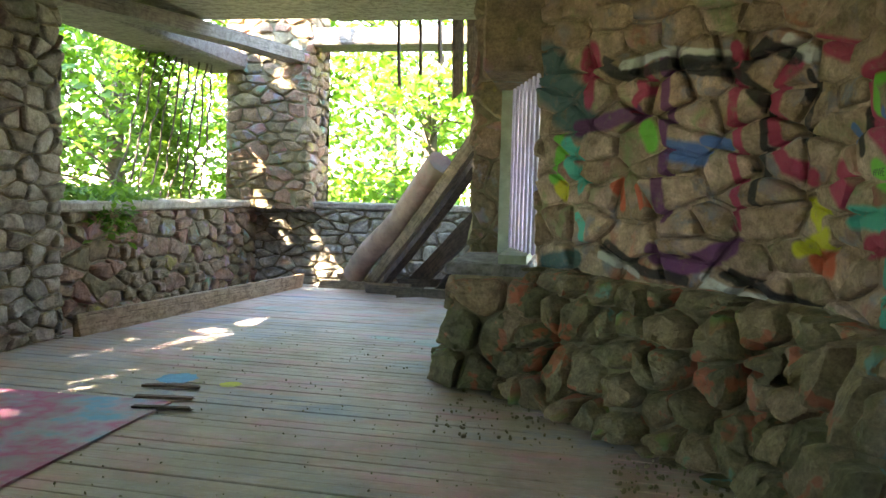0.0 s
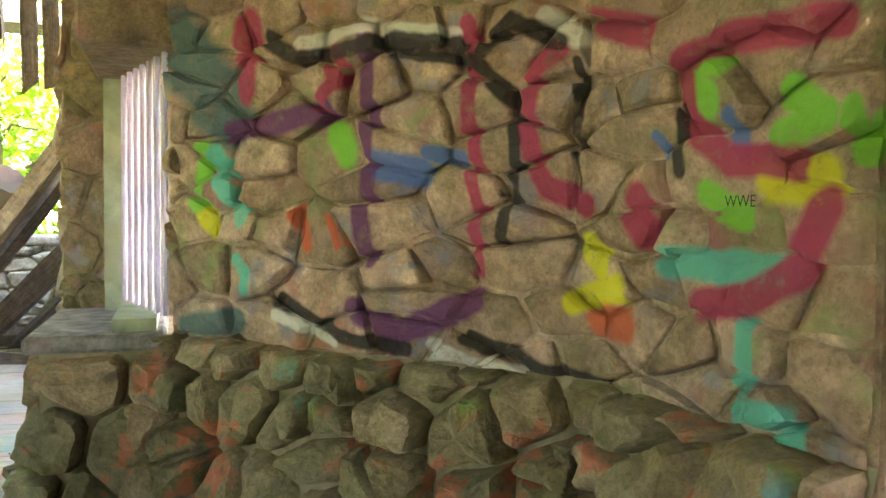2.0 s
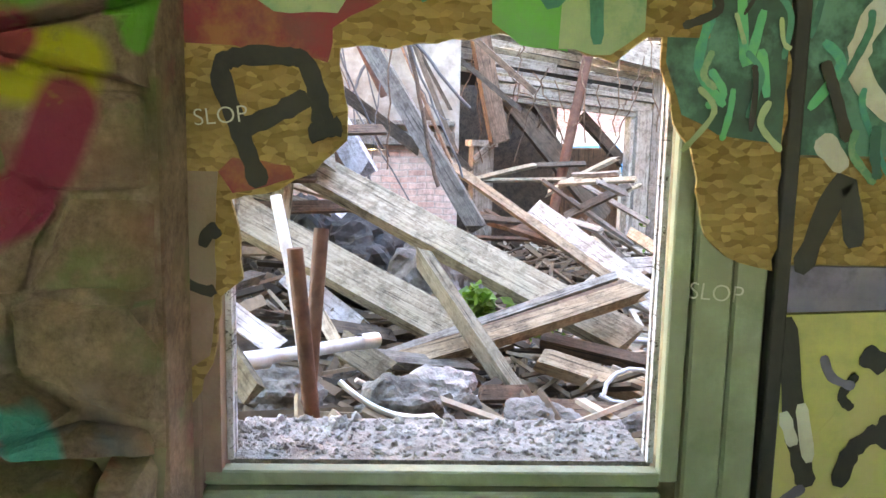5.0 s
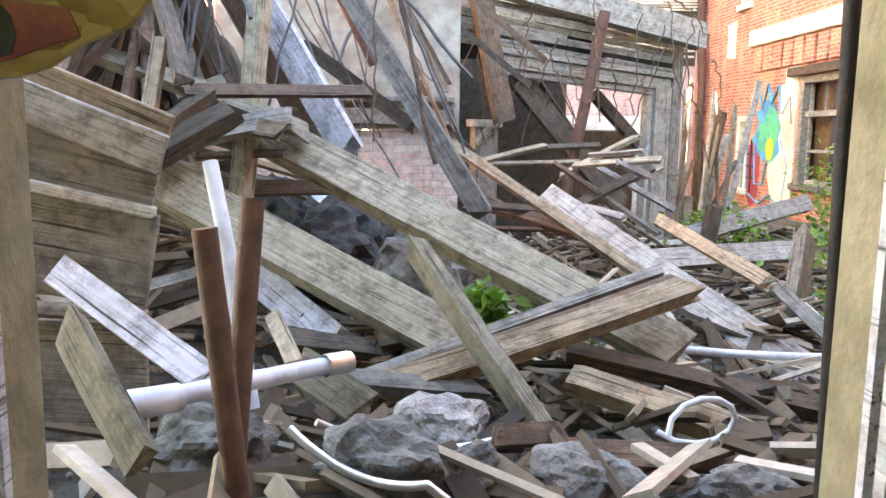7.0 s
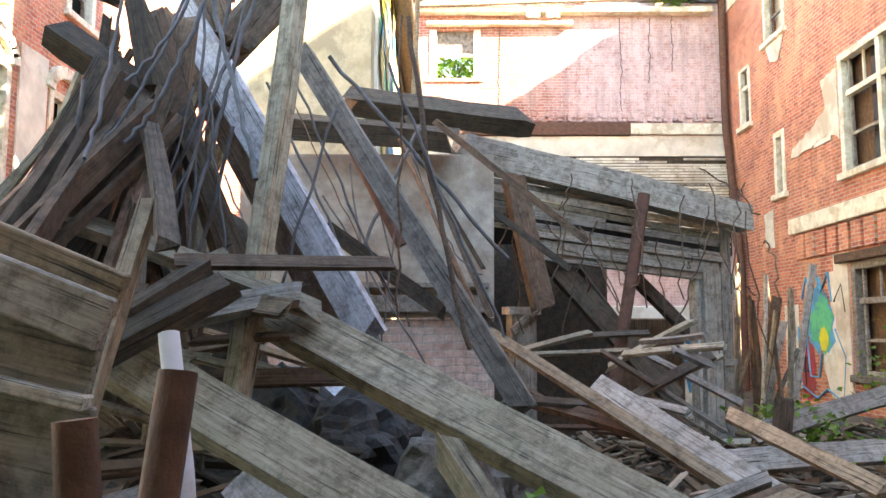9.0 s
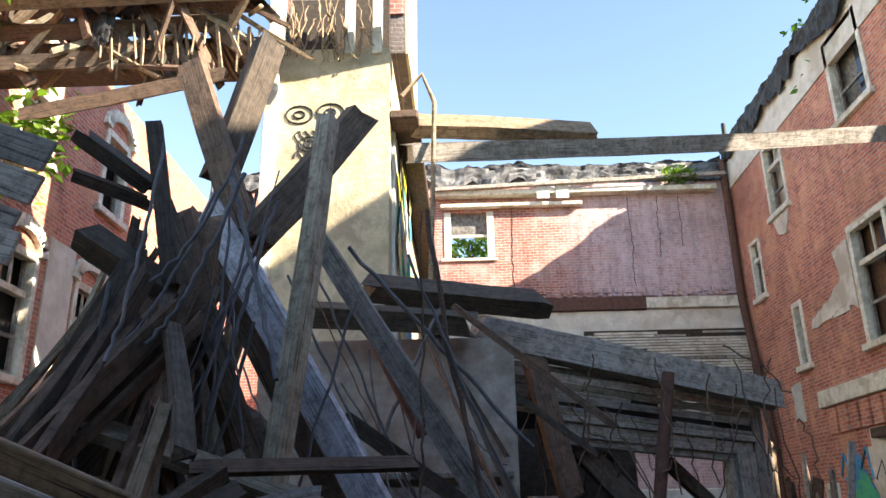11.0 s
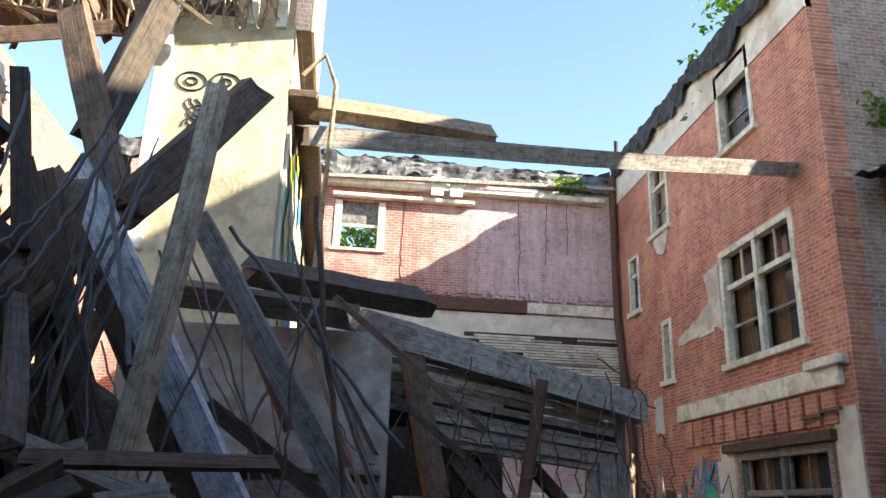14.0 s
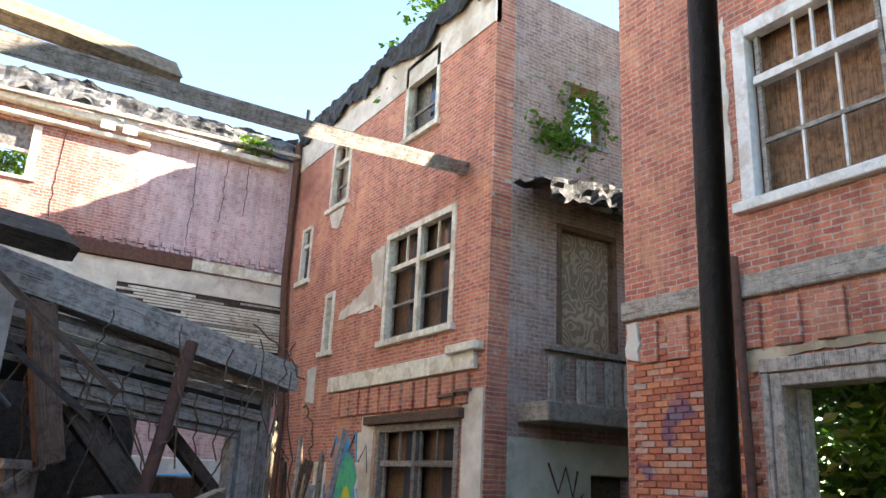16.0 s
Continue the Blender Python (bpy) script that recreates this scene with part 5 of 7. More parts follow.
# end wall
EW = (1.82, 3.12, 7.70, 8.98)
structure("wall_east", wall_with_holes("y", -4.4, 9.4, -0.3, 9.7, XE, XE + 0.4, [EW]), "brick_y", "painted pink brick end wall with sunlit patch", "wall")
w = structure("window_12", boxes(((XE - 0.03, 1.82, 7.7), (XE + 0.1, 2.0, 8.98)), ((XE - 0.03, 2.94, 7.7), (XE + 0.1, 3.12, 8.98)), ((XE - 0.06, 1.75, 7.62), (XE + 0.1, 3.2, 7.7)), ((XE + 0.02, 2.0, 8.28), (XE + 0.08, 2.94, 8.36)), bevel=0.01), "cream_paint", "small open window with cream frame", "window")
part("blind", boxes(((XE + 0.12, 2.0, 8.36), (XE + 0.14, 2.94, 8.98))), "concrete", w, "grey board behind the upper sash")
structure("parapet_felt", boxes(((XE + 0.03, -4.4, 9.702), (XE + 0.4, 9.4, 10.2)), bevel=0.03), "rooffelt", "torn bitumen felt on the end wall", "roof")
structure("trim_shelf", boxes(((XE - 0.28, -4.0, 9.35), (XE - 0.002, 3.4, 9.50)), ((XE - 0.2, -0.5, 9.05), (XE - 0.002, 3.2, 9.16)), bevel=0.02), "cream_paint", "broken timber ledge along the end wall", "trim")
for y in (0.35, -0.15):
    tagged(part("white_placard", boxes(((XE - 0.30, y, 9.2), (XE - 0.28, y + 0.33, 9.72)), bevel=0.004), "paint_white"), "white panel scrap hanging on the ledge", "panel")
structure("steel_beam", boxes(((XE - 0.15, -1.9, 6.22), (XE - 0.002, 3.4, 6.55)), bevel=0.01), "rust", "rusty steel beam across the end wall", "beam")
structure("trim_beam", boxes(((XE - 0.12, -4.3, 6.25), (XE - 0.002, -1.9, 6.52)), bevel=0.01), "cream_paint", "cream panelled band across the end wall", "trim")
# dark sheet on the wall face, as the shade between the laths
structure("lath_void", boxes(((XE - 0.03, -4.35, 3.2), (XE - 0.002, -0.3, 5.75))), "wood_dark", "dark sheet standing for the shaded hollow behind the end wall laths", "wall")
structure("plaster_band", boxes(((XE - 0.07, -4.35, 5.70), (XE - 0.002, -0.3, 6.2)), ((XE - 0.05, -0.3, 3.2), (XE - 0.002, 3.4, 6.2))), "plaster", "pale plaster with laths showing on the end wall", "plaster")
lathw = empty("lath_panel", (XE, -2.5, 5.5), "exposed horizontal laths on the end wall", "lath")
lathw.matrix_world = Matrix.Identity(4)
for i in range(32):
    z, cuts = 3.4 + i * 0.071, [-4.32, -3.3 + rng.uniform(-0.5, 0.5), -1.9 + rng.uniform(-0.5, 0.5), -0.6 + rng.uniform(-0.35, 0.35)]
    for y0, y1 in zip(cuts, cuts[1:]):
        if rng.random() < (0.5 if z < 4.5 and y0 < -2.5 else 0.95):
            part("lath", boxes(((XE - 0.06 - rng.uniform(0, 0.02), y0 + 0.01, z), (XE - 0.035, y1 - 0.01, z + rng.uniform(0.045, 0.056)))), rng.choice(("cream_paint", "plaster", "plaster", "cream_paint", "wood_silver")), lathw)
for y in range(26):
    if rng.random() < 0.8:
        tagged(part("brick", boxes(((XE - 0.09, -4.3 + y * 0.27, 6.68), (XE - 0.003, -4.12 + y * 0.27, 6.80))), "brick_y", bpy.data.objects["wall_east"]))
tube("drainpipe", [(XE - 0.15, YF + 0.14, 10.2), (XE - 0.15, YF + 0.14, 6.4), (XE - 0.9, YF + 0.16, 3.0), (XE - 0.9, YF + 0.16, 0.0)], 0.09, "rust", "rusty cast-iron drainpipe in the courtyard corner", "drainpipe")
tube("vent_pipe", [(XE - 0.1, YF - 0.05, 10.3), (XE - 0.1, YF - 0.05, 11.3)], 0.06, "tar", "black vent pipe on the roof edge", "pipe")

# tower at the left
tower = structure("wall_tower", boxes(((10.0, 3.5, -0.2), (10.3, 4.9, 7.0)), ((10.3, 3.5, -0.2), (XE, 3.8, 7.0))), "plaster_tower", "ochre plaster tower wall with scrawled faces", "wall")
side = structure("wall_tower_mural", boxes(((10.35, 3.46, 3.2), (13.0, 3.497, 6.2))), "paint_white", "tower side sprayed with bright colours", "mural")
for i in range(26):
    x, z = rng.uniform(10.6, 12.8), rng.uniform(3.4, 6.0)
    bm = bmesh.new()
    vs = [bm.verts.new((x + rng.uniform(0.1, 0.35) * math.cos(a * 0.524), 3.455 - 0.0015 * i, z + rng.uniform(0.1, 0.45) * math.sin(a * 0.524))) for a in range(12)]
    bm.faces.new(vs)
    part("painted_shape", bm, rng.choice(("paint_yellow", "paint_blue", "paint_white", "board_ochre", "paint_green", "board_violet")), side)
structure("chimney", boxes(((10.6, 3.35, 7.3), (12.6, 5.1, 11.5))), "brick_slate", "dark brick chimney stack", "chimney")
structure("eaves_board", boxes(((10.0, 3.15, 6.0), (20.0, 3.5, 6.12)), bevel=0.02), "wood_brown", "brown eaves board along the tower", "trim")
for y in (3.6, 3.95, 4.85):
    tagged(part("stud", boxes(((9.95, y, 6.9), (10.1, y + 0.12, 8.0)), bevel=0.01), "cream_paint"), "pale framing stud standing on the tower wall", "stud", "tower studs")
tagged(part("corner_post", boxes(((9.9, 4.86, 4.0), (10.05, 5.02, 7.9)), bevel=0.01), "cream_paint"), "pale corner post of the tower", "post")
for cy, cz, big in ((4.60, 6.08, 0.15), (4.22, 6.10, 0.15), (4.46, 5.68, 0.12)):
    for r in (big, 0.06):
        tube("scrawled_ring", [(9.992, cy + r * 1.1 * math.cos(a * 0.3927), cz + r * 0.8 * math.sin(a * 0.3927)) for a in range(17)], 0.012, "paint_black", "", "", tower)
for i in range(5):
    tube("scrawled_line", [(9.992, 4.60 - 0.06 * i + 0.05 * math.sin(j * 1.4 + i), 5.86 - 0.06 * j) for j in range(7)], 0.009, "paint_black", "", "", tower)

# left-hand sunlit range
LWIN = [(11.4, 12.5, 3.3, 5.2), (13.6, 14.6, 3.3, 5.2), (11.4, 12.4, 6.6, 8.2), (14.0, 15.0, 6.6, 8.2)]
structure("wall_north", wall_with_holes("x", 7.0, XE, -0.3, 9.0, 9.0, 9.4, LWIN), "brick_x", "sunlit brick range with pale window surrounds", "wall")
for i, h in enumerate(LWIN):
    # the near-black fill stands for the unlit room behind each window
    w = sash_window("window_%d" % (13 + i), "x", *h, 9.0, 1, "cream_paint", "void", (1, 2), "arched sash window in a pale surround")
    bm = bmesh.new()
    for j in range(11):
        a = math.pi * (j + 0.5) / 11
        mm = Matrix.Translation(((h[0] + h[1]) / 2 + 0.55 * math.cos(a), 8.96, h[3] + 0.35 * math.sin(a))) @ Matrix.Rotation(-a, 4, "Y")
        bmesh.ops.create_cube(bm, size=1.0, matrix=mm @ Matrix.Diagonal((0.2, 0.1, 0.15, 1)))
    part("arch", bm, "cream_paint", w)
structure("plaster_north", boxes(((12.7, 8.97, 2.0), (13.5, 8.998, 5.6)), ((8.0, 8.97, 1.0), (11.2, 8.998, 3.4))), "plaster", "pale render on the sunlit range", "plaster")

# standing remains of the inner wall
inner = structure("wall_inner", boxes(((8.8, 2.2, 1.45), (8.95, 4.6, 3.0))), "plaster_stained", "stained plaster remains of an inner wall", "wall")
part("skirting", boxes(((8.72, 2.25, 1.50), (8.798, 3.75, 1.66)), ((8.66, 2.25, 1.72), (8.798, 3.75, 1.78)), bevel=0.01), "wood_grey", inner)
plinth = structure("wall_inner_plinth", boxes(((8.85, 2.2, -0.2), (9.1, 4.6, 1.44))), "brick_white", "whitewashed brick plinth of the inner wall", "wall")
# near-black sheets in place of the shade behind the clapboard
structure("wall_siding_back", boxes(((9.75, 1.9, 2.25), (9.8, 2.5, 2.9)), ((10.1, 0.6, 2.1), (10.15, 1.9, 2.7)), ((10.5, -0.5, 2.1), (10.55, 0.6, 2.45))), "void", "near-black sheets standing for the dark hollow behind the clapboard", "wall")
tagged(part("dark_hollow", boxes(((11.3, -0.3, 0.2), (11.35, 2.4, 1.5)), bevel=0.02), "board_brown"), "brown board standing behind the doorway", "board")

# dark sheets added to make the doorway's interior read as unlit
structure("wall_hollow", boxes(((11.0, 0.7, -0.2), (11.1, 2.6, 2.5)), ((9.6, 2.3, -0.2), (11.0, 2.4, 2.6)), bevel=0.02), "wood_dark", "dark sheets standing for the black interior behind the sagging doorway", "wall")
# collapsed timber heap
plank("wooden_pole", (5.60, 3.42, 3.62), (5.00, 3.56, 1.04), 0.11, 0.09, "wood_pale")
plank("painted_trim_board", (6.40, 4.34, 3.38), (6.00, 3.09, 1.33), 0.20, 0.09, "wood_white")
plank("splintered_beam", (6.50, 4.51, 3.36), (6.30, 3.29, 1.28), 0.16, 0.10, "wood_brown")
plank("grey_beam", (7.00, 3.70, 3.34), (6.30, 2.18, 0.89), 0.15, 0.12, "wood_grey")
plank("wide_weathered_beam", (5.30, 3.53, 1.43), (4.30, 1.41, 0.43), 0.25, 0.10, "wood_pale")
plank("moulded_beam", (4.60, 3.92, 1.21), (4.20, 2.37, 0.46), 0.22, 0.12, "wood_pale")
plank("short_board", (4.10, 2.62, 0.92), (3.50, 2.18, 0.37), 0.15, 0.06, "wood_pale")
plank("long_board", (4.25, 1.40, 0.74), (3.70, 2.82, 0.43), 0.12, 0.07, "wood_tan")
plank("moulding_strip", (4.35, 1.50, 0.80), (3.90, 2.86, 0.42), 0.05, 0.05, "wood_grey")
plank("moulding_strip", (4.30, 1.44, 0.77), (3.80, 2.83, 0.43), 0.05, 0.05, "wood_brown")
plank("fallen_plank", (7.50, 1.51, 0.90), (4.60, 0.25, -0.02), 0.26, 0.07, "wood_grey")
plank("thin_plank", (7.40, 2.31, 1.31), (6.00, 1.02, 0.44), 0.09, 0.05, "wood_tan")
plank("upright_stick", (4.50, 3.79, 1.80), (3.60, 3.73, 0.52), 0.11, 0.06, "wood_tan")
plank("charred_beam", (4.50, 3.86, 1.35), (4.70, 3.62, 1.56), 0.12, 0.09, "wood_dark")
plank("charred_beam", (4.40, 3.88, 1.25), (4.60, 3.53, 1.48), 0.13, 0.09, "wood_dark")
plank("pale_board", (4.90, 4.25, 1.79), (5.10, 3.27, 1.43), 0.20, 0.05, "wood_pale")
plank("pale_board", (4.80, 3.74, 1.38), (5.00, 3.27, 1.49), 0.12, 0.05, "wood_grey")
plank("charred_beam", (5.50, 4.69, 2.87), (5.60, 4.25, 2.58), 0.16, 0.14, "wood_dark")
plank("dark_stud", (5.60, 4.35, 3.12), (5.70, 3.73, 1.64), 0.11, 0.09, "wood_dark")
plank("dark_stud", (5.40, 4.36, 3.52), (5.40, 4.17, 2.57), 0.09, 0.08, "wood_dark")
plank("dark_stud", (5.40, 4.75, 3.44), (5.60, 4.39, 3.19), 0.11, 0.09, "wood_dark")
plank("dark_stud", (5.40, 4.79, 3.22), (5.60, 4.42, 3.11), 0.08, 0.07, "wood_dark")
plank("roof_rafter", (6.40, 4.58, 4.54), (6.40, 4.11, 3.22), 0.20, 0.09, "wood_brown")
plank("roof_rafter", (6.90, 4.15, 5.03), (6.60, 4.38, 3.70), 0.24, 0.12, "wood_dark")
plank("roof_rafter", (6.40, 4.04, 3.18), (7.00, 3.42, 4.40), 0.24, 0.12, "wood_dark")
plank("court_beam", (10.20, 3.29, 5.62), (12.60, -4.56, 6.92), 0.32, 0.25, "wood_grey")
plank("court_beam", (10.40, 3.24, 6.10), (11.20, 0.86, 6.32), 0.34, 0.20, "wood_tan")
plank("ceiling_beam", (8.90, 9.09, 7.07), (9.60, 2.17, 7.65), 0.34, 0.22, "wood_tan")
plank("ceiling_beam", (9.30, 9.32, 6.93), (9.60, 5.42, 7.18), 0.30, 0.20, "wood_brown")
plank("ceiling_beam", (9.30, 9.18, 6.45), (9.60, 6.07, 6.74), 0.26, 0.20, "wood_dark")
plank("ceiling_beam", (9.00, 7.36, 5.65), (9.40, 5.35, 6.32), 0.22, 0.16, "wood_brown")
plank("ceiling_beam", (9.20, 9.20, 8.09), (9.70, 5.05, 8.44), 0.30, 0.20, "wood_dark")
plank("frayed_beam", (8.60, 3.55, 3.46), (8.90, 1.90, 3.33), 0.24, 0.20, "wood_dark")
plank("frayed_beam", (8.30, 4.11, 3.14), (8.60, 2.59, 3.08), 0.20, 0.20, "wood_dark")
plank("sagging_beam", (9.30, 2.53, 3.17), (10.40, -0.78, 2.62), 0.32, 0.20, "wood_silver", 1.5)
plank("dark_post", (9.20, 1.98, 2.85), (9.20, 1.70, 1.59), 0.22, 0.14, "wood_brown")
plank("diagonal_brace", (10.00, 1.52, 2.11), (9.80, 0.29, 0.67), 0.24, 0.14, "wood_dark")
plank("diagonal_brace", (10.30, 1.25, 2.01), (10.20, 0.54, 1.01), 0.24, 0.14, "wood_dark")
plank("diagonal_brace", (10.50, 0.44, 1.90), (10.60, -0.15, 1.32), 0.14, 0.10, "wood_brown")
plank("diagonal_strut", (7.60, 3.58, 2.13), (7.80, 2.67, 1.48), 0.12, 0.10, "wood_dark")
plank("fallen_plank", (8.60, 2.09, 0.76), (7.00, 1.12, 0.58), 0.12, 0.06, "wood_brown")
plank("fallen_plank", (7.00, 0.69, 0.76), (5.50, 0.46, 0.54), 0.10, 0.06, "wood_tan")
plank("fallen_plank", (9.00, -0.22, 0.37), (10.00, -2.04, 0.66), 0.20, 0.08, "wood_grey")
plank("fallen_plank", (7.50, 0.53, 0.35), (8.00, -0.92, 0.37), 0.20, 0.08, "wood_grey")
plank("fallen_plank", (6.00, 0.16, 0.41), (5.00, 0.12, 0.17), 0.09, 0.06, "wood_grey")
plank("broken_post", (7.00, -0.52, 0.63), (6.50, -0.23, 0.08), 0.30, 0.10, "wood_pale")
plank("broken_post", (9.00, -0.53, 0.66), (9.00, -0.48, 0.19), 0.14, 0.12, "wood_dark")
plank("fallen_plank", (4.20, 1.96, 0.46), (4.00, 0.73, 0.22), 0.10, 0.07, "wood_brown")
plank("fallen_plank", (3.90, 1.97, 0.42), (3.60, 1.49, 0.34), 0.11, 0.09, "wood_tan")
plank("fallen_plank", (5.20, 1.48, 0.32), (4.90, 1.18, 0.23), 0.20, 0.05, "wood_pale")
plank("fallen_plank", (3.20, 2.24, 0.41), (3.30, 1.16, 0.32), 0.09, 0.05, "wood_brown")
plank("fallen_plank", (4.60, 3.40, 0.71), (4.30, 3.01, 0.48), 0.16, 0.04, "wood_white")
plank("fallen_plank", (6.20, 3.35, 1.03), (5.80, 2.59, 0.76), 0.20, 0.05, "wood_white")
plank("fallen_plank", (3.80, 3.21, 0.62), (4.20, 2.82, 0.46), 0.09, 0.06, "wood_dark")
plank("fallen_plank", (3.60, 3.14, 0.75), (3.20, 2.97, 0.62), 0.06, 0.04, "wood_pale")
plank("fallen_plank", (3.20, 3.00, 0.70), (3.10, 2.77, 0.58), 0.12, 0.03, "wood_pale")
plank("fallen_plank", (4.20, 3.90, 0.69), (4.60, 3.63, 0.73), 0.08, 0.06, "wood_grey")
plank("fallen_plank", (3.00, 3.61, 1.01), (2.90, 3.22, 0.76), 0.09, 0.03, "wood_white")
plank("fallen_plank", (2.60, 3.42, 0.95), (2.40, 3.21, 0.74), 0.10, 0.03, "wood_pale")
plank("fallen_plank", (3.60, 2.94, 0.52), (3.80, 2.36, 0.41), 0.10, 0.05, "wood_grey")
plank("fallen_plank", (3.10, 2.38, 0.50), (3.20, 2.17, 0.47), 0.07, 0.05, "wood_brown")
plank("tall_trim_board", (5.90, 4.16, 3.11), (5.90, 4.22, 2.24), 0.14, 0.05, "wood_brown")
plank("tall_trim_board", (5.70, 4.28, 3.06), (5.90, 3.88, 1.72), 0.13, 0.08, "wood_brown")
plank("roof_rafter", (7.40, 3.96, 3.91), (7.00, 4.25, 3.35), 0.26, 0.14, "wood_brown")
plank("roof_rafter", (6.60, 4.22, 3.56), (6.80, 4.19, 3.28), 0.22, 0.12, "wood_brown")
plank("broken_lath", (5.11, 4.18, 2.53), (4.67, 4.32, 1.70), 0.12, 0.04, "wood_brown")
plank("broken_lath", (5.42, 4.19, 2.52), (4.65, 3.90, 1.30), 0.05, 0.08, "wood_dark")
plank("broken_lath", (6.17, 4.34, 2.84), (5.46, 4.84, 1.44), 0.12, 0.04, "wood_dark")
plank("broken_lath", (5.14, 4.01, 2.38), (4.38, 4.37, 1.49), 0.12, 0.04, "wood_brown")
plank("broken_lath", (5.66, 4.25, 2.37), (5.10, 4.01, 1.51), 0.16, 0.06, "wood_dark")
plank("broken_lath", (5.74, 4.45, 2.67), (4.94, 4.02, 1.78), 0.16, 0.08, "wood_brown")
plank("broken_lath", (6.02, 4.61, 2.56), (5.55, 5.20, 1.23), 0.08, 0.06, "wood_brown")
plank("broken_lath", (5.16, 3.99, 2.46), (4.92, 4.25, 1.25), 0.08, 0.06, "wood_dark")
plank("broken_lath", (5.57, 4.42, 2.32), (5.32, 4.81, 1.87), 0.12, 0.08, "wood_brown")
plank("broken_lath", (5.66, 4.52, 2.63), (4.89, 3.79, 1.33), 0.05, 0.06, "wood_dark")
plank("broken_lath", (5.25, 3.96, 2.50), (4.71, 4.48, 1.43), 0.12, 0.04, "wood_brown")
plank("broken_lath", (5.16, 4.22, 2.28), (4.37, 4.19, 1.59), 0.16, 0.04, "wood_brown")
plank("broken_lath", (5.24, 4.31, 2.59), (5.01, 4.75, 1.39), 0.16, 0.08, "wood_dark")
plank("broken_lath", (6.60, 4.78, 3.06), (6.00, 4.39, 1.74), 0.08, 0.06, "wood_dark")
plank("broken_lath", (5.40, 4.30, 2.49), (4.66, 4.69, 1.54), 0.08, 0.06, "wood_brown")
plank("broken_lath", (5.37, 4.38, 2.55), (4.65, 4.47, 1.66), 0.08, 0.06, "wood_dark")
plank("broken_lath", (6.54, 4.43, 2.89), (5.95, 5.40, 1.50), 0.05, 0.06, "wood_brown")
plank("broken_lath", (6.48, 4.85, 2.93), (6.08, 4.33, 1.23), 0.16, 0.08, "wood_dark")
plank("broken_lath", (5.43, 4.06, 2.46), (4.68, 4.04, 1.38), 0.16, 0.04, "wood_brown")
plank("broken_lath", (5.20, 3.91, 2.33), (4.42, 4.50, 1.26), 0.05, 0.04, "wood_brown")
plank("broken_lath", (5.01, 4.00, 2.25), (4.25, 3.62, 1.62), 0.05, 0.08, "wood_dark")
plank("broken_lath", (5.88, 4.56, 2.46), (5.15, 4.10, 1.26), 0.08, 0.04, "wood_brown")
plank("broken_lath", (5.70, 4.16, 2.52), (5.46, 4.22, 1.23), 0.05, 0.06, "wood_dark")
plank("broken_lath", (5.84, 4.31, 2.75), (5.63, 4.86, 1.34), 0.12, 0.04, "wood_brown")
plank("broken_lath", (5.62, 4.06, 2.54), (4.97, 4.67, 1.20), 0.16, 0.04, "wood_dark")
plank("broken_lath", (5.69, 4.48, 2.49), (4.98, 3.92, 1.50), 0.16, 0.04, "wood_brown")
plank("broken_lath", (8.64, 3.04, 3.37), (8.33, 2.26, 1.46), 0.06, 0.03, "wood_dark")
plank("broken_lath", (8.31, 3.06, 3.02), (7.91, 2.28, 1.25), 0.03, 0.03, "wood_brown")
plank("broken_lath", (8.86, 3.66, 2.80), (8.80, 2.05, 1.24), 0.04, 0.03, "wood_dark")
plank("broken_lath", (8.31, 2.74, 3.18), (7.87, 1.50, 2.07), 0.06, 0.03, "wood_dark")
plank("broken_lath", (9.18, 3.11, 3.49), (8.63, 2.34, 1.18), 0.06, 0.03, "wood_brown")
plank("broken_lath", (8.85, 2.97, 3.08), (8.73, 2.30, 1.90), 0.04, 0.03, "wood_dark")
plank("broken_lath", (8.51, 3.64, 3.10), (8.29, 2.68, 1.89), 0.03, 0.03, "wood_brown")
plank("broken_lath", (9.04, 3.62, 3.58), (8.77, 1.50, 1.91), 0.06, 0.03, "wood_dark")
plank("broken_lath", (7.91, 0.97, 0.79), (7.73, 0.63, 0.49), 0.04, 0.04, "wood_dark")
plank("broken_lath", (9.10, 1.34, 0.49), (9.03, 0.25, 0.39), 0.10, 0.04, "wood_dark")
plank("broken_lath", (8.66, 0.84, 1.13), (8.26, 0.15, 0.73), 0.06, 0.04, "wood_grey")
plank("broken_lath", (7.79, 1.08, 1.25), (7.21, 0.77, 1.30), 0.04, 0.04, "wood_grey")
plank("broken_lath", (8.88, 1.29, 0.44), (8.74, 0.95, 0.42), 0.10, 0.04, "wood_brown")
plank("broken_lath", (7.85, 2.18, 0.80), (7.87, 1.47, 0.75), 0.10, 0.04, "wood_dark")
plank("broken_lath", (9.20, 2.02, 1.10), (8.63, 0.99, 1.16), 0.04, 0.04, "wood_pale")
plank("broken_lath", (8.22, 1.14, 1.14), (7.64, 0.49, 1.22), 0.06, 0.04, "wood_pale")
plank("broken_lath", (9.15, 2.09, 0.93), (9.18, 1.70, 0.05), 0.10, 0.04, "wood_grey")
plank("broken_lath", (7.63, 1.15, 0.80), (7.13, 0.93, 0.76), 0.06, 0.04, "wood_grey")
plank("broken_lath", (8.18, 1.06, 0.99), (7.92, 0.39, 0.53), 0.06, 0.04, "wood_grey")
plank("broken_lath", (9.25, 1.24, 1.29), (9.43, 0.61, 1.32), 0.06, 0.04, "wood_dark")
plank("broken_lath", (9.28, 0.50, 0.59), (9.35, -0.32, 0.09), 0.04, 0.04, "wood_pale")
plank("broken_lath", (7.97, 1.10, 0.81), (8.18, 0.41, 1.13), 0.10, 0.04, "wood_dark")
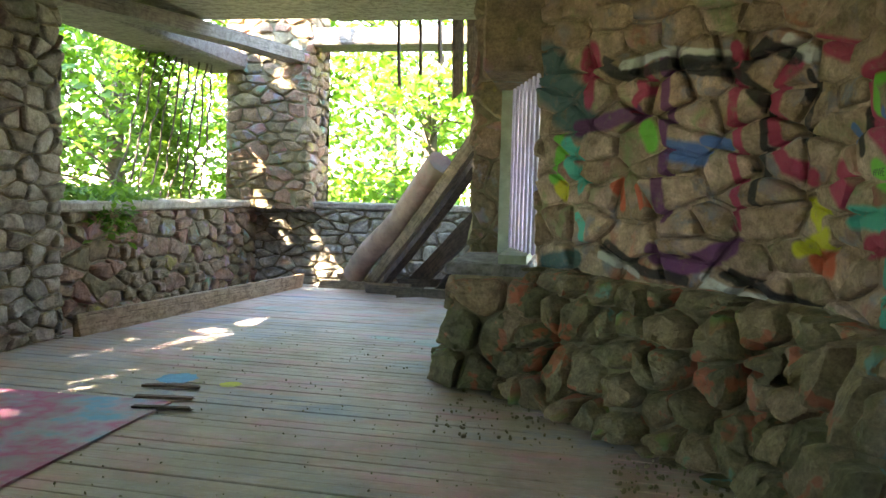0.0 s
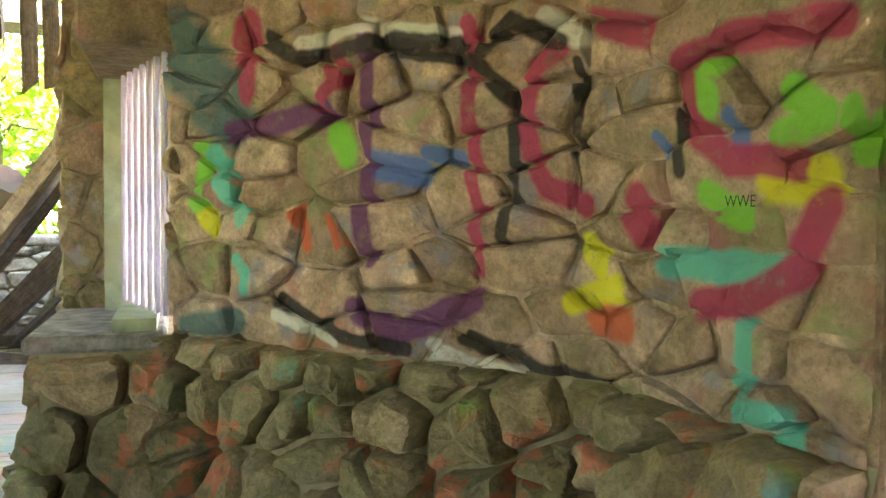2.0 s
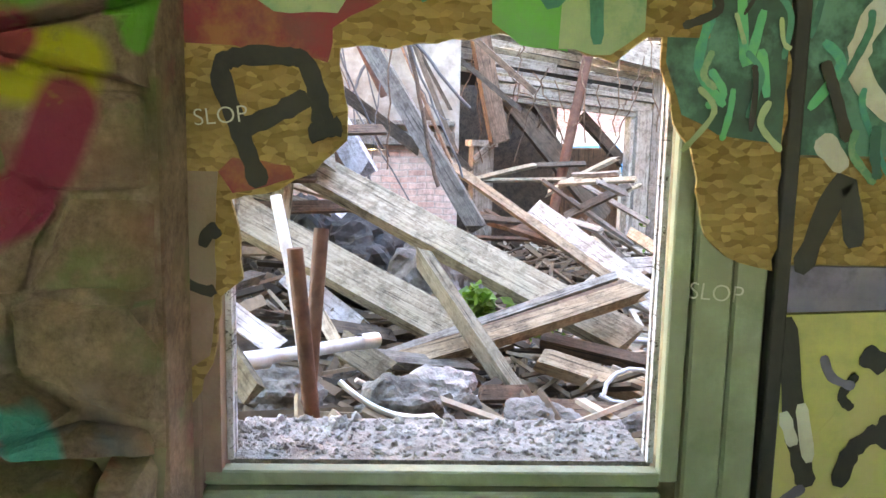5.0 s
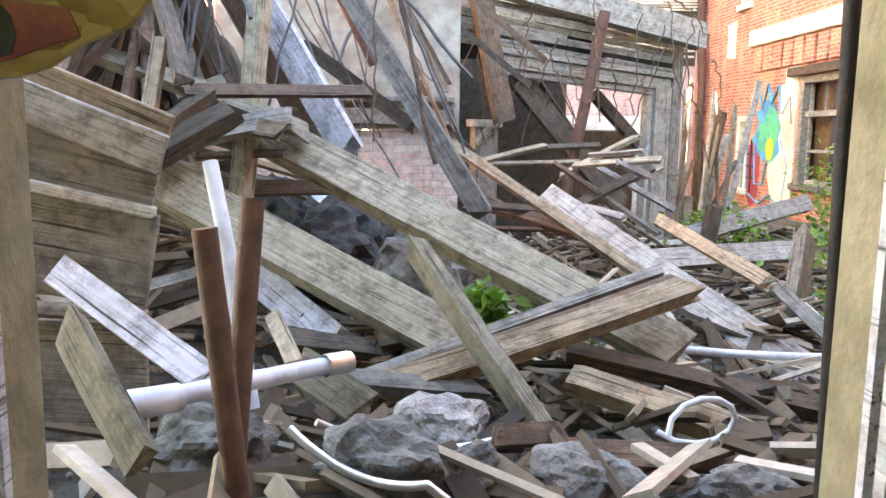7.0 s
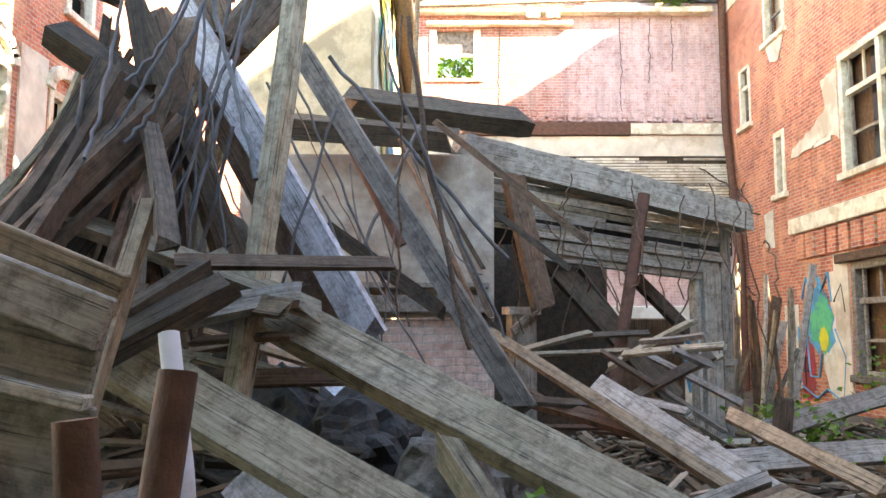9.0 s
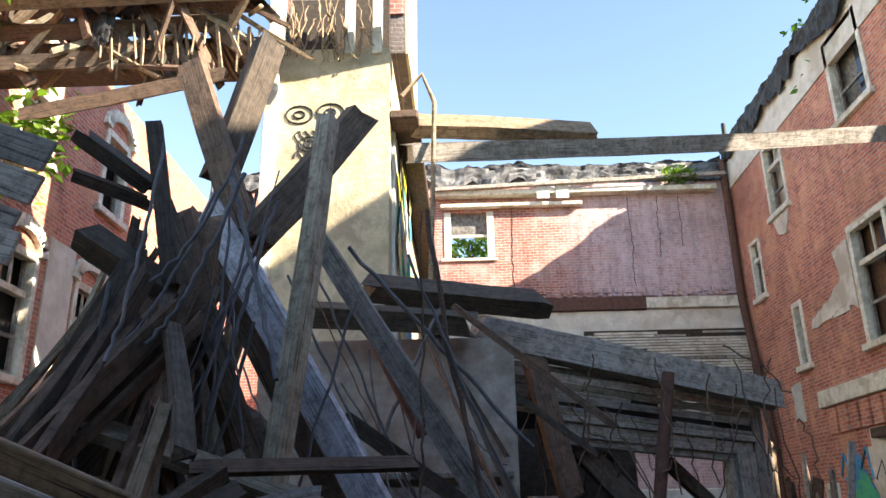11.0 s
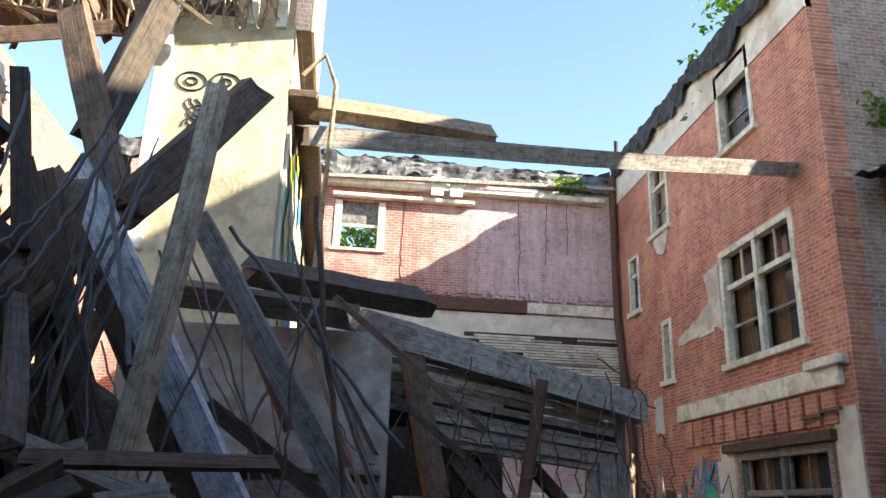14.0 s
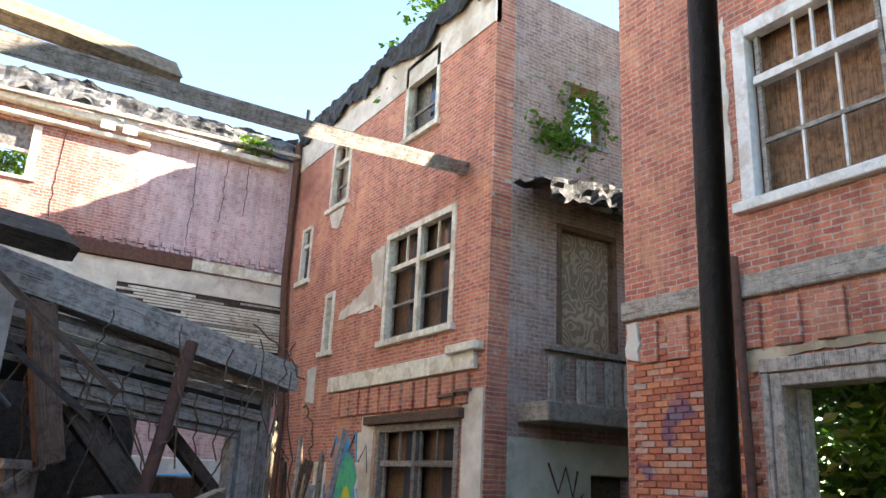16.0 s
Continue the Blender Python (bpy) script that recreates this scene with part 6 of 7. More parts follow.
plank("broken_lath", (8.79, 1.99, 0.47), (8.27, 1.31, 0.52), 0.04, 0.04, "wood_brown")
plank("broken_lath", (8.82, 0.68, 0.66), (8.88, -0.00, -0.02), 0.10, 0.04, "wood_grey")
plank("broken_lath", (9.38, 1.01, 0.62), (9.53, 0.24, -0.17), 0.04, 0.04, "wood_dark")
plank("broken_lath", (7.70, 0.90, 0.61), (7.19, 0.38, 0.15), 0.10, 0.04, "wood_pale")
plank("broken_lath", (8.58, 2.02, 1.14), (8.40, 1.38, 1.32), 0.06, 0.04, "wood_pale")
plank("broken_lath", (7.88, 1.16, 0.68), (7.98, 0.93, 0.45), 0.04, 0.04, "wood_grey")
plank("broken_lath", (8.25, 1.32, 1.16), (7.92, 0.95, 0.89), 0.04, 0.04, "wood_brown")
plank("broken_lath", (7.81, 0.80, 1.18), (7.84, 0.53, 1.06), 0.10, 0.04, "wood_grey")
plank("broken_lath", (8.89, 0.59, 0.87), (8.84, 0.08, 1.11), 0.04, 0.04, "wood_pale")
plank("broken_lath", (8.41, 1.23, 1.02), (8.04, 0.59, 1.42), 0.10, 0.04, "wood_pale")
plank("broken_lath", (7.74, 1.94, 1.06), (7.90, 1.65, 0.91), 0.10, 0.04, "wood_dark")
plank("broken_lath", (8.90, 1.86, 0.77), (9.18, 1.11, 0.33), 0.06, 0.04, "wood_brown")

# pipes, panels and rocks in the heap
for a, b in (((2.60, 3.00, 1.26), (2.48, 3.04, 0.56)), ((2.45, 3.07, 1.21), (2.44, 3.01, 0.61))):
    tube("rusty_pipe", [a, Vector(a).lerp(Vector(b), 0.5), b], 0.027, "rust", "rusty brown steel pipe standing in rubble", "pipe", group="rusty pipes")
tube("standing_pipe", [(2.55, 1.64, -0.2), (2.45, 1.74, 1.54), (2.42, 1.77, 2.06), (2.32, 1.87, 3.8)], 0.019, "iron_dark", "dark upright iron pipe outside the window", "pipe")
tube("plastic_pipe", [(3.40, 3.30, 1.31), (3.30, 3.22, 1.0), (3.20, 3.14, 0.55)], 0.026, "pvc", "pale blue plastic pipe leaning in the heap", "pipe")
waste = empty("waste_pipe", (2.6, 3.3, 0.77), "white plastic waste pipe with a coupling", "pipe")
waste.matrix_world = Matrix.Identity(4)
tube("barrel", [(2.62, 3.29, 0.77), (3.10, 2.85, 0.73)], 0.026, "pvc", "", "", waste, caps=False)
tube("coupling", [(2.58, 3.33, 0.775), (2.70, 3.21, 0.76)], 0.036, "pvc", "", "", waste)
tube("coupling", [(3.05, 2.895, 0.735), (3.12, 2.83, 0.728)], 0.034, "galvanised", "bright metal collar", "", waste, caps=False)
tube("bore", [(3.10, 2.85, 0.73), (3.118, 2.832, 0.7285)], 0.024, "void", "", "", waste)
tube("wall_conduit", [(7.05, YF + 0.08, 3.5), (7.12, YF + 0.1, 3.15), (7.30, YF + 0.1, 2.95), (7.32, YF + 0.07, 2.4), (7.28, YF + 0.07, 0.2)], 0.03, "rust", "rusty bent conduit on the brick pier", "conduit")
tube("wall_drain", [(7.0, YF + 0.12, 4.0), (6.98, YF + 0.12, 2.9), (6.92, YF + 0.12, 0.0)], 0.05, "rust", "rusty downpipe on the brick pier", "drainpipe")
tube("rust_post", [(9.6, 0.58, 2.76), (9.4, 1.01, 0.6)], 0.065, "rust", "rusty steel tube propped against the doorway", "pipe")
tube("hanging_pipe", [(7.5, 3.9, 3.6), (7.5, 3.7, 3.44), (7.45, 3.35, 2.7), (7.4, 2.98, 1.97)], 0.045, "rust", "curved rusty pipe hanging over the heap", "pipe")
tube("court_cable", [(10.0, 3.35, 6.3), (10.0, 3.1, 6.6), (10.0, 2.95, 6.2), (10.1, 3.0, 4.6), (10.2, 3.05, 3.6)], 0.03, "wood_tan", "brown cable hanging from the eaves", "cable")
for i in range(18):
    a = (rng.uniform(5.2, 8.8), rng.uniform(2.8, 4.6), rng.uniform(2.4, 3.4))
    b = (a[0] + rng.uniform(-0.6, 0.6), a[1] + rng.uniform(-1.6, 0.6), max(0.6, a[2] - rng.uniform(0.6, 2.0)))
    tube("loose_wire", droop(a, b, rng.uniform(-0.1, 0.3), 14, 0.012), rng.choice((0.006, 0.009, 0.016)), rng.choice(("cable", "wood_brown", "cable")), "loose electric cable tangled in the collapsed timber", "cable", group="loose wires")
for i in range(34):
    a = (rng.uniform(9.2, 10.3), rng.uniform(-0.6, 2.6), rng.uniform(2.2, 3.0))
    b = (a[0] + rng.uniform(-0.3, 0.1), a[1] + rng.uniform(-0.5, 0.5), a[2] - rng.uniform(0.4, 1.6))
    tube("dry_vine", droop(a, b, rng.uniform(-0.2, 0.3), 12, 0.03), 0.008, "wood_brown", "dry vine hanging from the sagging beam", "vine", group="dry vines")
tube("conduit", droop((2.75, 2.95, 0.66), (2.55, 2.6, 0.6), 0.05) + droop((2.55, 2.6, 0.6), (2.5, 2.45, 0.5), 0.0), 0.012, "galvanised", "ribbed metal conduit lying in the rubble", "conduit")
tube("conduit", droop((2.9, 2.9, 0.62), (3.2, 2.25, 0.50), 0.08), 0.011, "galvanised", "ribbed metal conduit lying in the rubble", "conduit")
tube("conduit", droop((4.6, 1.75, 0.42), (4.4, 0.5, 0.38), 0.03), 0.02, "pvc", "grey plastic conduit on the debris", "conduit")
tube("white_hose", [(3.1 + 0.02 * i, 1.72 + 0.13 * math.cos(i * 0.5), 0.50 + 0.10 * math.sin(i * 0.5)) for i in range(12)], 0.01, "pvc", "curl of white hose on the debris", "hose")


def rock(at, size, material, label):
    bm = bmesh.new()
    bmesh.ops.create_icosphere(bm, subdivisions=4, radius=0.5)
    o = Vector((rng.uniform(0, 50), 0, 0))
    for v in bm.verts:
        v.co *= 1 + 0.45 * noise.noise(v.co * 2 + o) + 0.22 * noise.noise(v.co * 6 + o) + 0.10 * noise.noise(v.co * 15 + o)
        v.co = Vector((a * b for a, b in zip(v.co, size)))
    ob = part("rubble_block", bm, material)
    ob.location = at
    ob.rotation_euler = (0, 0, rng.uniform(-0.5, 0.5))
    tagged(ob, label, "rubble block")


rock((2.75, 2.74, 0.55), (0.22, 0.34, 0.22), "concrete", "broken concrete lump in the rubble")
rock((2.95, 3.22, 0.52), (0.25, 0.35, 0.24), "concrete", "broken concrete lump in the rubble")
rock((2.85, 2.5, 0.5), (0.16, 0.18, 0.15), "concrete", "pale plaster lump in the rubble")
rock((2.9, 2.15, 0.47), (0.25, 0.28, 0.16), "concrete", "pale plaster lump in the rubble")
rock((2.8, 1.75, 0.45), (0.22, 0.3, 0.18), "concrete", "broken concrete lump in the rubble")
rock((3.4, 2.55, 0.42), (0.3, 0.3, 0.2), "dust", "pale plaster lump in the rubble")
rock((5.3, 2.55, 0.55), (0.7, 0.75, 0.75), "concrete", "large grey mortar lump under the wide beam")
rock((5.6, 3.1, 0.7), (0.9, 0.7, 0.6), "tar", "heap of crumpled black roofing felt")
rock((5.9, 3.5, 0.8), (0.7, 0.5, 0.6), "tar", "heap of crumpled black roofing felt")
pan = empty("door_leaf", (3.4, 3.75, 0.6), "weathered panelled wooden door leaf standing askew", "door")
pan.matrix_world = Matrix.Identity(4)
for a, b, h, th, mt in (((3.52, 4.2, 1.70), (3.47, 3.45, 1.40), 0.12, 0.04, "wood_tan"), ((3.39, 4.2, 1.62), (3.37, 3.44, 1.33), 0.13, 0.03, "wood_grey"), ((3.43, 4.2, 1.42), (3.41, 3.47, 1.25), 0.24, 0.03, "wood_grey"),
                        ((3.40, 4.2, 1.30), (3.385, 3.48, 1.145), 0.035, 0.06, "wood_silver"), ((3.43, 4.2, 1.10), (3.41, 3.50, 0.97), 0.33, 0.03, "wood_grey"), ((3.40, 4.2, 0.85), (3.39, 3.52, 0.80), 0.035, 0.06, "wood_silver"), ((3.43, 4.2, 0.58), (3.41, 3.53, 0.56), 0.42, 0.03, "wood_grey")):
    mm, L = along(a, b)
    ob = part("door_board", boxes(((0, -th / 2, -h / 2), (L, th / 2, h / 2)), bevel=0.005), mt, pan)
    ob.matrix_world = mm

# ---- plants ----


def foliage(name, centres, n, size, material, label, category, parent=None, spread=0.35, seed=1, kind=""):
    """Many small two-sided leaves in uneven clumps."""
    r = random.Random(seed)
    vs, fs = [], []
    for _ in range(n):
        c, rad = r.choice(centres)
        d = Vector((r.gauss(0, 1), r.gauss(0, 1), r.gauss(0, 1)))
        p = Vector(c) + Vector((a * b for a, b in zip(d, rad))) * spread
        e = Euler((r.uniform(-0.9, 0.9), r.uniform(-0.9, 0.9), r.uniform(0, 6.3))).to_matrix()
        s = size * r.uniform(0.5, 1.3)
        b = len(vs)
        for q in ((-0.5, 0, 0), (0, -0.28, 0.06), (0.5, 0, -0.05), (0, 0.28, 0.06)):
            vs.append(p + e @ (Vector(q) * s))
        fs += [(b, b + 1, b + 2), (b, b + 2, b + 3)]
    me = bpy.data.meshes.new(name)
    me.from_pydata(vs, [], fs)
    me.materials.append(MATS[material])
    ob = new(name, me)
    if parent:
        ob.parent = parent
        return ob
    return tagged(ob, label, category, kind=kind)


def tree(at, h, spread, n, material, seed, leafsize=0.22):
    r = random.Random(seed)
    t = empty("tree", at, "broadleaf tree with dense bright green leaves", "tree", "trees round the ruin")
    t.matrix_world = Matrix.Identity(4)
    base = Vector(at)
    tube("trunk", [base + Vector((0.05 * math.sin(i), 0.04 * i * r.uniform(-1, 1), h * 0.8 * i / 8)) for i in range(9)], 0.10 + 0.012 * h, "trunk", "", "", t)
    cs = []
    for i in range(26):
        a, z = r.uniform(0, 6.3), h * r.uniform(0.12, 1.0)
        rad = spread * (1 - 0.5 * abs(z / h - 0.5)) * r.uniform(0.3, 1.0)
        c = base + Vector((rad * math.cos(a), rad * math.sin(a), z))
        cs.append((c, (spread * 0.7, spread * 0.7, spread * 0.3)))
        tube("limb", [base + Vector((0, 0, z * 0.75)), base.lerp(c, 0.5) + Vector((0, 0, z * 0.42)), c], 0.025, "trunk", "", "", t)
    foliage("crown", cs, n, leafsize, material, "", "", t, 0.33, seed)
    return t


# leaf_dark trees with y under 5 are unseen, added to shade the porch
for i, (x, y, h, s, mt) in enumerate(((-9.5, 15, 5.5, 3.0, "leaf_bright"), (-6.5, 17, 6.5, 3.0, "leaf_bright"), (-3.2, 16.5, 6.0, 2.8, "leaf_bright"), (-0.4, 18, 7, 3.2, "leaf_bright"), (-12, 12, 7, 3.2, "leaf_dark"), (-10.5, 8.5, 6.5, 2.6, "leaf_bright"),
                                       (-13, 20, 11, 4.5, "leaf_dark"), (-6, 24, 12, 5.0, "leaf_dark"), (0, 25, 12, 5, "leaf_dark"), (-19, 14, 12, 5, "leaf_dark"), (-12, 3, 7, 3, "leaf_bright"), (-8.8, 3.0, 9.5, 2.6, "leaf_dark"), (-10.2, 0.5, 10, 2.8, "leaf_dark"), (-7.6, 4.6, 4.5, 1.6, "leaf_dark"), (-8.0, -1.0, 5.5, 2.4, "leaf_dark"), (-9.0, -4.0, 8, 3.0, "leaf_dark"))):
    tree((x, y, -0.35), h, s, 5200 if y > 8 else 3200, mt, 30 + i, 0.30 if mt == "leaf_dark" else 0.24)
# those at x up to 2 are unseen, added to shade the court
for i, (x, y, h, s) in enumerate(((4.6, -9.5, 5.5, 2.4), (6.6, -12, 7.5, 3.0), (2.0, -9.5, 8, 3.0), (8.2, -9.2, 6.0, 2.4), (9.5, -14, 9, 3.5), (0.5, -7.5, 6.5, 2.4))):
    tree((x, y, -0.35), h, s, 11000, "leaf_dark", 60 + i, 0.26)
for i, (x, y, z) in enumerate(((22.6, 2.5, 6.6), (15.8, -6.2, 9.0), (15.2, -6.4, 10.6))):
    tree((x, y, z - 1.2), 3.6, 1.5, 2200, "leaf_bright" if i != 1 else "leaf_dark", 70 + i, 0.2)
foliage("ivy", [((-5.6, 7.6 + 0.35 * i, 1.36), (0.6, 0.5, 0.22)) for i in range(5)] + [((-5.15, 8.0, 1.15), (0.15, 0.5, 0.35))], 900, 0.13, "leaf_bright", "bright ivy spilling over the parapet coping", "ivy", seed=81, kind="stuff")
for i in range(9):
    a = (-5.9 + 0.05 * i, 10.2 + 0.12 * i, 3.9)
    tube("climbing_vine", droop(a, (-6.0 + 0.03 * i, 9.2 + 0.25 * i, 1.3), 0.25, 12, 0.03), 0.014, "trunk", "thin vine climbing beside the column", "vine", group="climbing vines")
foliage("vine_leaves", [((-6.1, 10.0 + 0.2 * i, 3.6 - 0.45 * i), (0.5, 0.6, 0.5)) for i in range(6)], 2200, 0.14, "leaf_bright", "vine leaves curtain beside the column", "vine", seed=83, kind="stuff")
foliage("weeds", [((9.6, -0.9, 0.4), (0.8, 0.7, 0.3)), ((10.0, -2.6, 0.5), (1.2, 0.9, 0.45)), ((7.6, -1.3, 0.4), (0.9, 0.7, 0.35)), ((6.0, -0.7, 0.35), (0.5, 0.6, 0.3)), ((12, -3.4, 0.7), (1.2, 0.6, 0.8)), ((4.6, 1.95, 0.5), (0.2, 0.2, 0.15)), ((4.4, 2.3, 0.62), (0.1, 0.1, 0.1))], 2600, 0.10, "leaf_bright", "green weeds sprouting from the rubble", "weeds", seed=84, kind="stuff")
foliage("creeper", [((XS - 0.1, -6.3, 8.2), (0.3, 0.9, 0.8)), ((XS - 0.1, -5.7, 7.5), (0.2, 0.8, 0.5)), ((XS + 0.5, -6.5, 8.2), (0.3, 0.6, 0.8))], 900, 0.14, "leaf_bright", "light green creeper round the upper window", "creeper", seed=85, kind="stuff")
foliage("creeper", [((XE - 0.3, -2.9, 9.75), (0.3, 0.6, 0.3))], 260, 0.16, "leaf_bright", "yellow-green tuft on the wall top", "weeds", seed=86, kind="stuff")
foliage("creeper", [((9.4, 7.6, 5.6), (0.5, 0.7, 0.7)), ((8.9, 8.6, 7.0), (0.5, 0.9, 0.5))], 500, 0.18, "leaf_bright", "creeper growing over the sunlit range", "creeper", seed=87, kind="stuff")
# dry laths and broken floor up at the tower
for i in range(16):
    y = 5.0 + i * 0.13
    plank("hanging_lath", (9.45, y, 6.95 + 0.02 * i), (9.3 + rng.uniform(-0.1, 0.1), y - rng.uniform(0.05, 0.25), 6.45 + rng.uniform(-0.25, 0.15)), 0.05, 0.02, "wood_tan")
for i in range(26):
    y = rng.uniform(5.0, 9.0)
    plank("broken_joist", (9.5, y, rng.uniform(5.9, 7.9)), (9.3 + rng.uniform(-0.3, 0.3), y + rng.uniform(-0.9, 0.9), rng.uniform(5.8, 7.9)), rng.choice((0.05, 0.1, 0.14)), 0.05, rng.choice(("wood_tan", "wood_brown", "wood_dark")))

# sagging doorway under the fallen beam: posts, lintel, clapboards
rx = random.Random(23)
way = Vector((0.9, -2.24, 0)).normalized()
door_frame_turn = Matrix(((way.x, -way.y, 0, 9.6), (way.y, way.x, 0, 1.8), (0, 0, 1, 0), (0, 0, 0, 1)))
surround = empty("doorway_surround", (9.6, 1.8, 0), "sagging silver-grey timber doorway with clapboards above", "doorway")
surround.matrix_world = Matrix.Identity(4)


def set_in_doorway(name, lo, hi, material, slope=0.0, lean=0.0, label=""):
    ob = part(name, boxes(((0, lo[1], 0), (hi[0] - lo[0], hi[1], hi[2] - lo[2])), bevel=0.006), material, surround, label)
    ob.matrix_world = door_frame_turn @ Matrix.Translation((lo[0], 0, lo[2])) @ Matrix.Rotation(slope, 4, "Y") @ Matrix.Rotation(lean, 4, "X")
    return ob


set_in_doorway("lintel", (0.0, -0.06, 2.16), (2.42, 0.06, 2.30), "wood_silver", 0.075)
set_in_doorway("lintel", (0.05, -0.10, 2.30), (2.46, 0.02, 2.36), "wood_silver", 0.075)
set_in_doorway("lintel", (0.1, -0.02, 2.08), (2.35, 0.10, 2.16), "wood_grey", 0.075)
set_in_doorway("post", (2.20, -0.06, 0.10), (2.44, 0.10, 2.02), "wood_silver_up")
set_in_doorway("post", (2.14, 0.0, 0.10), (2.20, 0.14, 2.0), "wood_silver_up")
set_in_doorway("post", (2.47, -0.03, 0.05), (2.62, 0.10, 2.55), "wood_silver_up")
set_in_doorway("bracket", (2.45, -0.06, 0.95), (2.64, 0.0, 1.03), "wood_silver")
set_in_doorway("post", (-0.22, -0.06, 0.2), (0.06, 0.08, 1.5), "wood_silver_up")
set_in_doorway("capital", (-0.26, -0.09, 1.5), (0.10, 0.10, 1.58), "wood_silver")
set_in_doorway("brace", (-0.2, -0.1, 1.30), (0.35, -0.06, 1.38), "wood_silver", -0.7)
for i in range(8):
    z = 2.37 + i * 0.075
    pieces = [(-0.75, 2.46)] if rx.random() < 0.45 else [(-0.75, rx.uniform(0.2, 1.2)), (rx.uniform(1.25, 1.5), 2.46)]
    for u0, u1 in pieces:
        if i > 5:
            u1 = min(u1, 2.0 - 0.5 * (i - 5))
        if u1 - u0 > 0.2:
            set_in_doorway("clapboard", (u0, -0.03, z + 0.075 * -u0 * 0.9), (u1, 0.0, z + 0.075 * -u0 * 0.9 + rx.uniform(0.055, 0.078)), rx.choice(("wood_silver", "wood_silver", "wood_pale", "wood_grey")), 0.085 + rx.uniform(-0.02, 0.02), 0.2)
low_wall = structure("wall_low", boxes(((14.0, -1.8, -0.2), (14.2, 0.9, 1.75)), bevel=0.02), "plaster", "low white wall with pale teal spraying beyond the doorway", "wall")
for pts in ([(-1.2, 0.4), (-1.0, 1.3), (-0.7, 0.6), (-0.5, 1.4), (-0.2, 0.5)], [(-1.5, 0.8), (-0.9, 1.5), (0.1, 1.45), (0.4, 0.7)]):
    tube("sprayed_line", [(13.985, y, z) for y, z in pts], 0.045, "paint_blue", "", "", low_wall)
for i in range(16):
    x, y = rx.uniform(10.9, 11.6), rx.uniform(-1.5, -0.85)
    plank("leaning_lath", (x, y, 0.15), (x + rx.uniform(-0.5, 0.5), y + rx.uniform(-0.5, 0.3), rx.uniform(1.1, 2.2)), rx.choice((0.05, 0.09, 0.13)), 0.03, rx.choice(("wood_grey", "wood_silver", "wood_brown", "wood_tan")))

# dense body of the collapsed heap; a dark lump added to darken its gaps
rock((7.2, 4.9, 0.9), (1.5, 2.0, 2.6), "soil", "dark filler lump for the heap's dark timber and shaded gaps")
for i in range(46):
    a = (rx.uniform(5.7, 6.9), rx.uniform(4.2, 4.9), rx.uniform(2.4, 3.15))
    b = (a[0] + rx.uniform(-0.8, 0.5), rx.uniform(4.0, 5.9), rx.uniform(0.7, 1.5))
    plank("broken_stud", a, b, rx.choice((0.035, 0.05, 0.08, 0.12)), rx.choice((0.03, 0.05)), rx.choice(("wood_dark", "wood_brown", "wood_brown", "wood_tan", "wood_pale")))
for i in range(22):
    x, y, z = rx.uniform(4.6, 5.6), rx.uniform(3.6, 4.7), rx.uniform(0.9, 1.6)
    plank("broken_stud", (x, y, z), (x + rx.uniform(-0.5, 0.5), y - rx.uniform(0.3, 0.9), z + rx.uniform(-0.35, 0.2)), rx.choice((0.04, 0.07, 0.1)), 0.03, rx.choice(("wood_dark", "wood_tan", "wood_brown", "wood_pale")))
for i in range(12):
    a = (rx.uniform(5.0, 5.8), rx.uniform(3.6, 4.5), rx.uniform(2.4, 3.3))
    b = (a[0] - rx.uniform(0.1, 0.5), a[1] + rx.uniform(-0.4, 0.6), a[2] - rx.uniform(0.8, 1.7))
    tube("ribbed_conduit", droop(a, b, rx.uniform(0.0, 0.35), 18, 0.008), rx.choice((0.005, 0.008, 0.011)), "cable", "slack ribbed electric conduit hanging over the heap", "conduit", group="loose wires")

# grey boarded panel standing high over the heap
high = empty("boarded_panel", (4.7, 4.75, 0.5), "silver-grey boarded panel propped on a dark post", "panel")
high.matrix_world = Matrix.Identity(4)
for a, b, h in (((4.62, 5.6, 3.36), (4.60, 4.46, 2.93), 0.15), ((4.62, 5.6, 3.20), (4.60, 4.49, 2.77), 0.14), ((4.63, 5.6, 3.02), (4.61, 4.56, 2.62), 0.12), ((4.62, 5.6, 2.80), (4.60, 4.53, 2.50), 0.15)):
    mm, L = along(a, b)
    ob = part("board", boxes(((0, -0.012, -h / 2), (L + rx.uniform(-0.04, 0.03), 0.012, h / 2)), bevel=0.004), "wood_silver", high)
    ob.matrix_world = mm
part("post", boxes(((4.64, 4.85, 0.3), (4.74, 4.97, 3.1)), bevel=0.01), "wood_dark", high)

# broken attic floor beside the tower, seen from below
# dark sheet gives the gap below the chimney its shade
attic = structure("wall_attic", boxes(((10.42, 3.55, 7.0), (10.52, 4.85, 8.05))), "wood_dark", "dark sheet standing for the shaded hollow above the tower plaster", "wall")
structure("chimney_render", boxes(((10.62, 3.31, 7.3), (12.58, 3.348, 11.5))), "plaster_tower", "sunlit render on the side of the chimney", "plaster")
structure("chimney_corner", boxes(((10.56, 3.36, 7.9), (10.598, 3.56, 11.5)), ((10.56, 4.95, 7.9), (10.598, 5.09, 11.5))), "brick_y", "red brick quoins of the chimney", "chimney")
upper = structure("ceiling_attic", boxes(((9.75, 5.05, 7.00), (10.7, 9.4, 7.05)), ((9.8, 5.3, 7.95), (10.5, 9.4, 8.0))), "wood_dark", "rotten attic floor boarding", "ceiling")
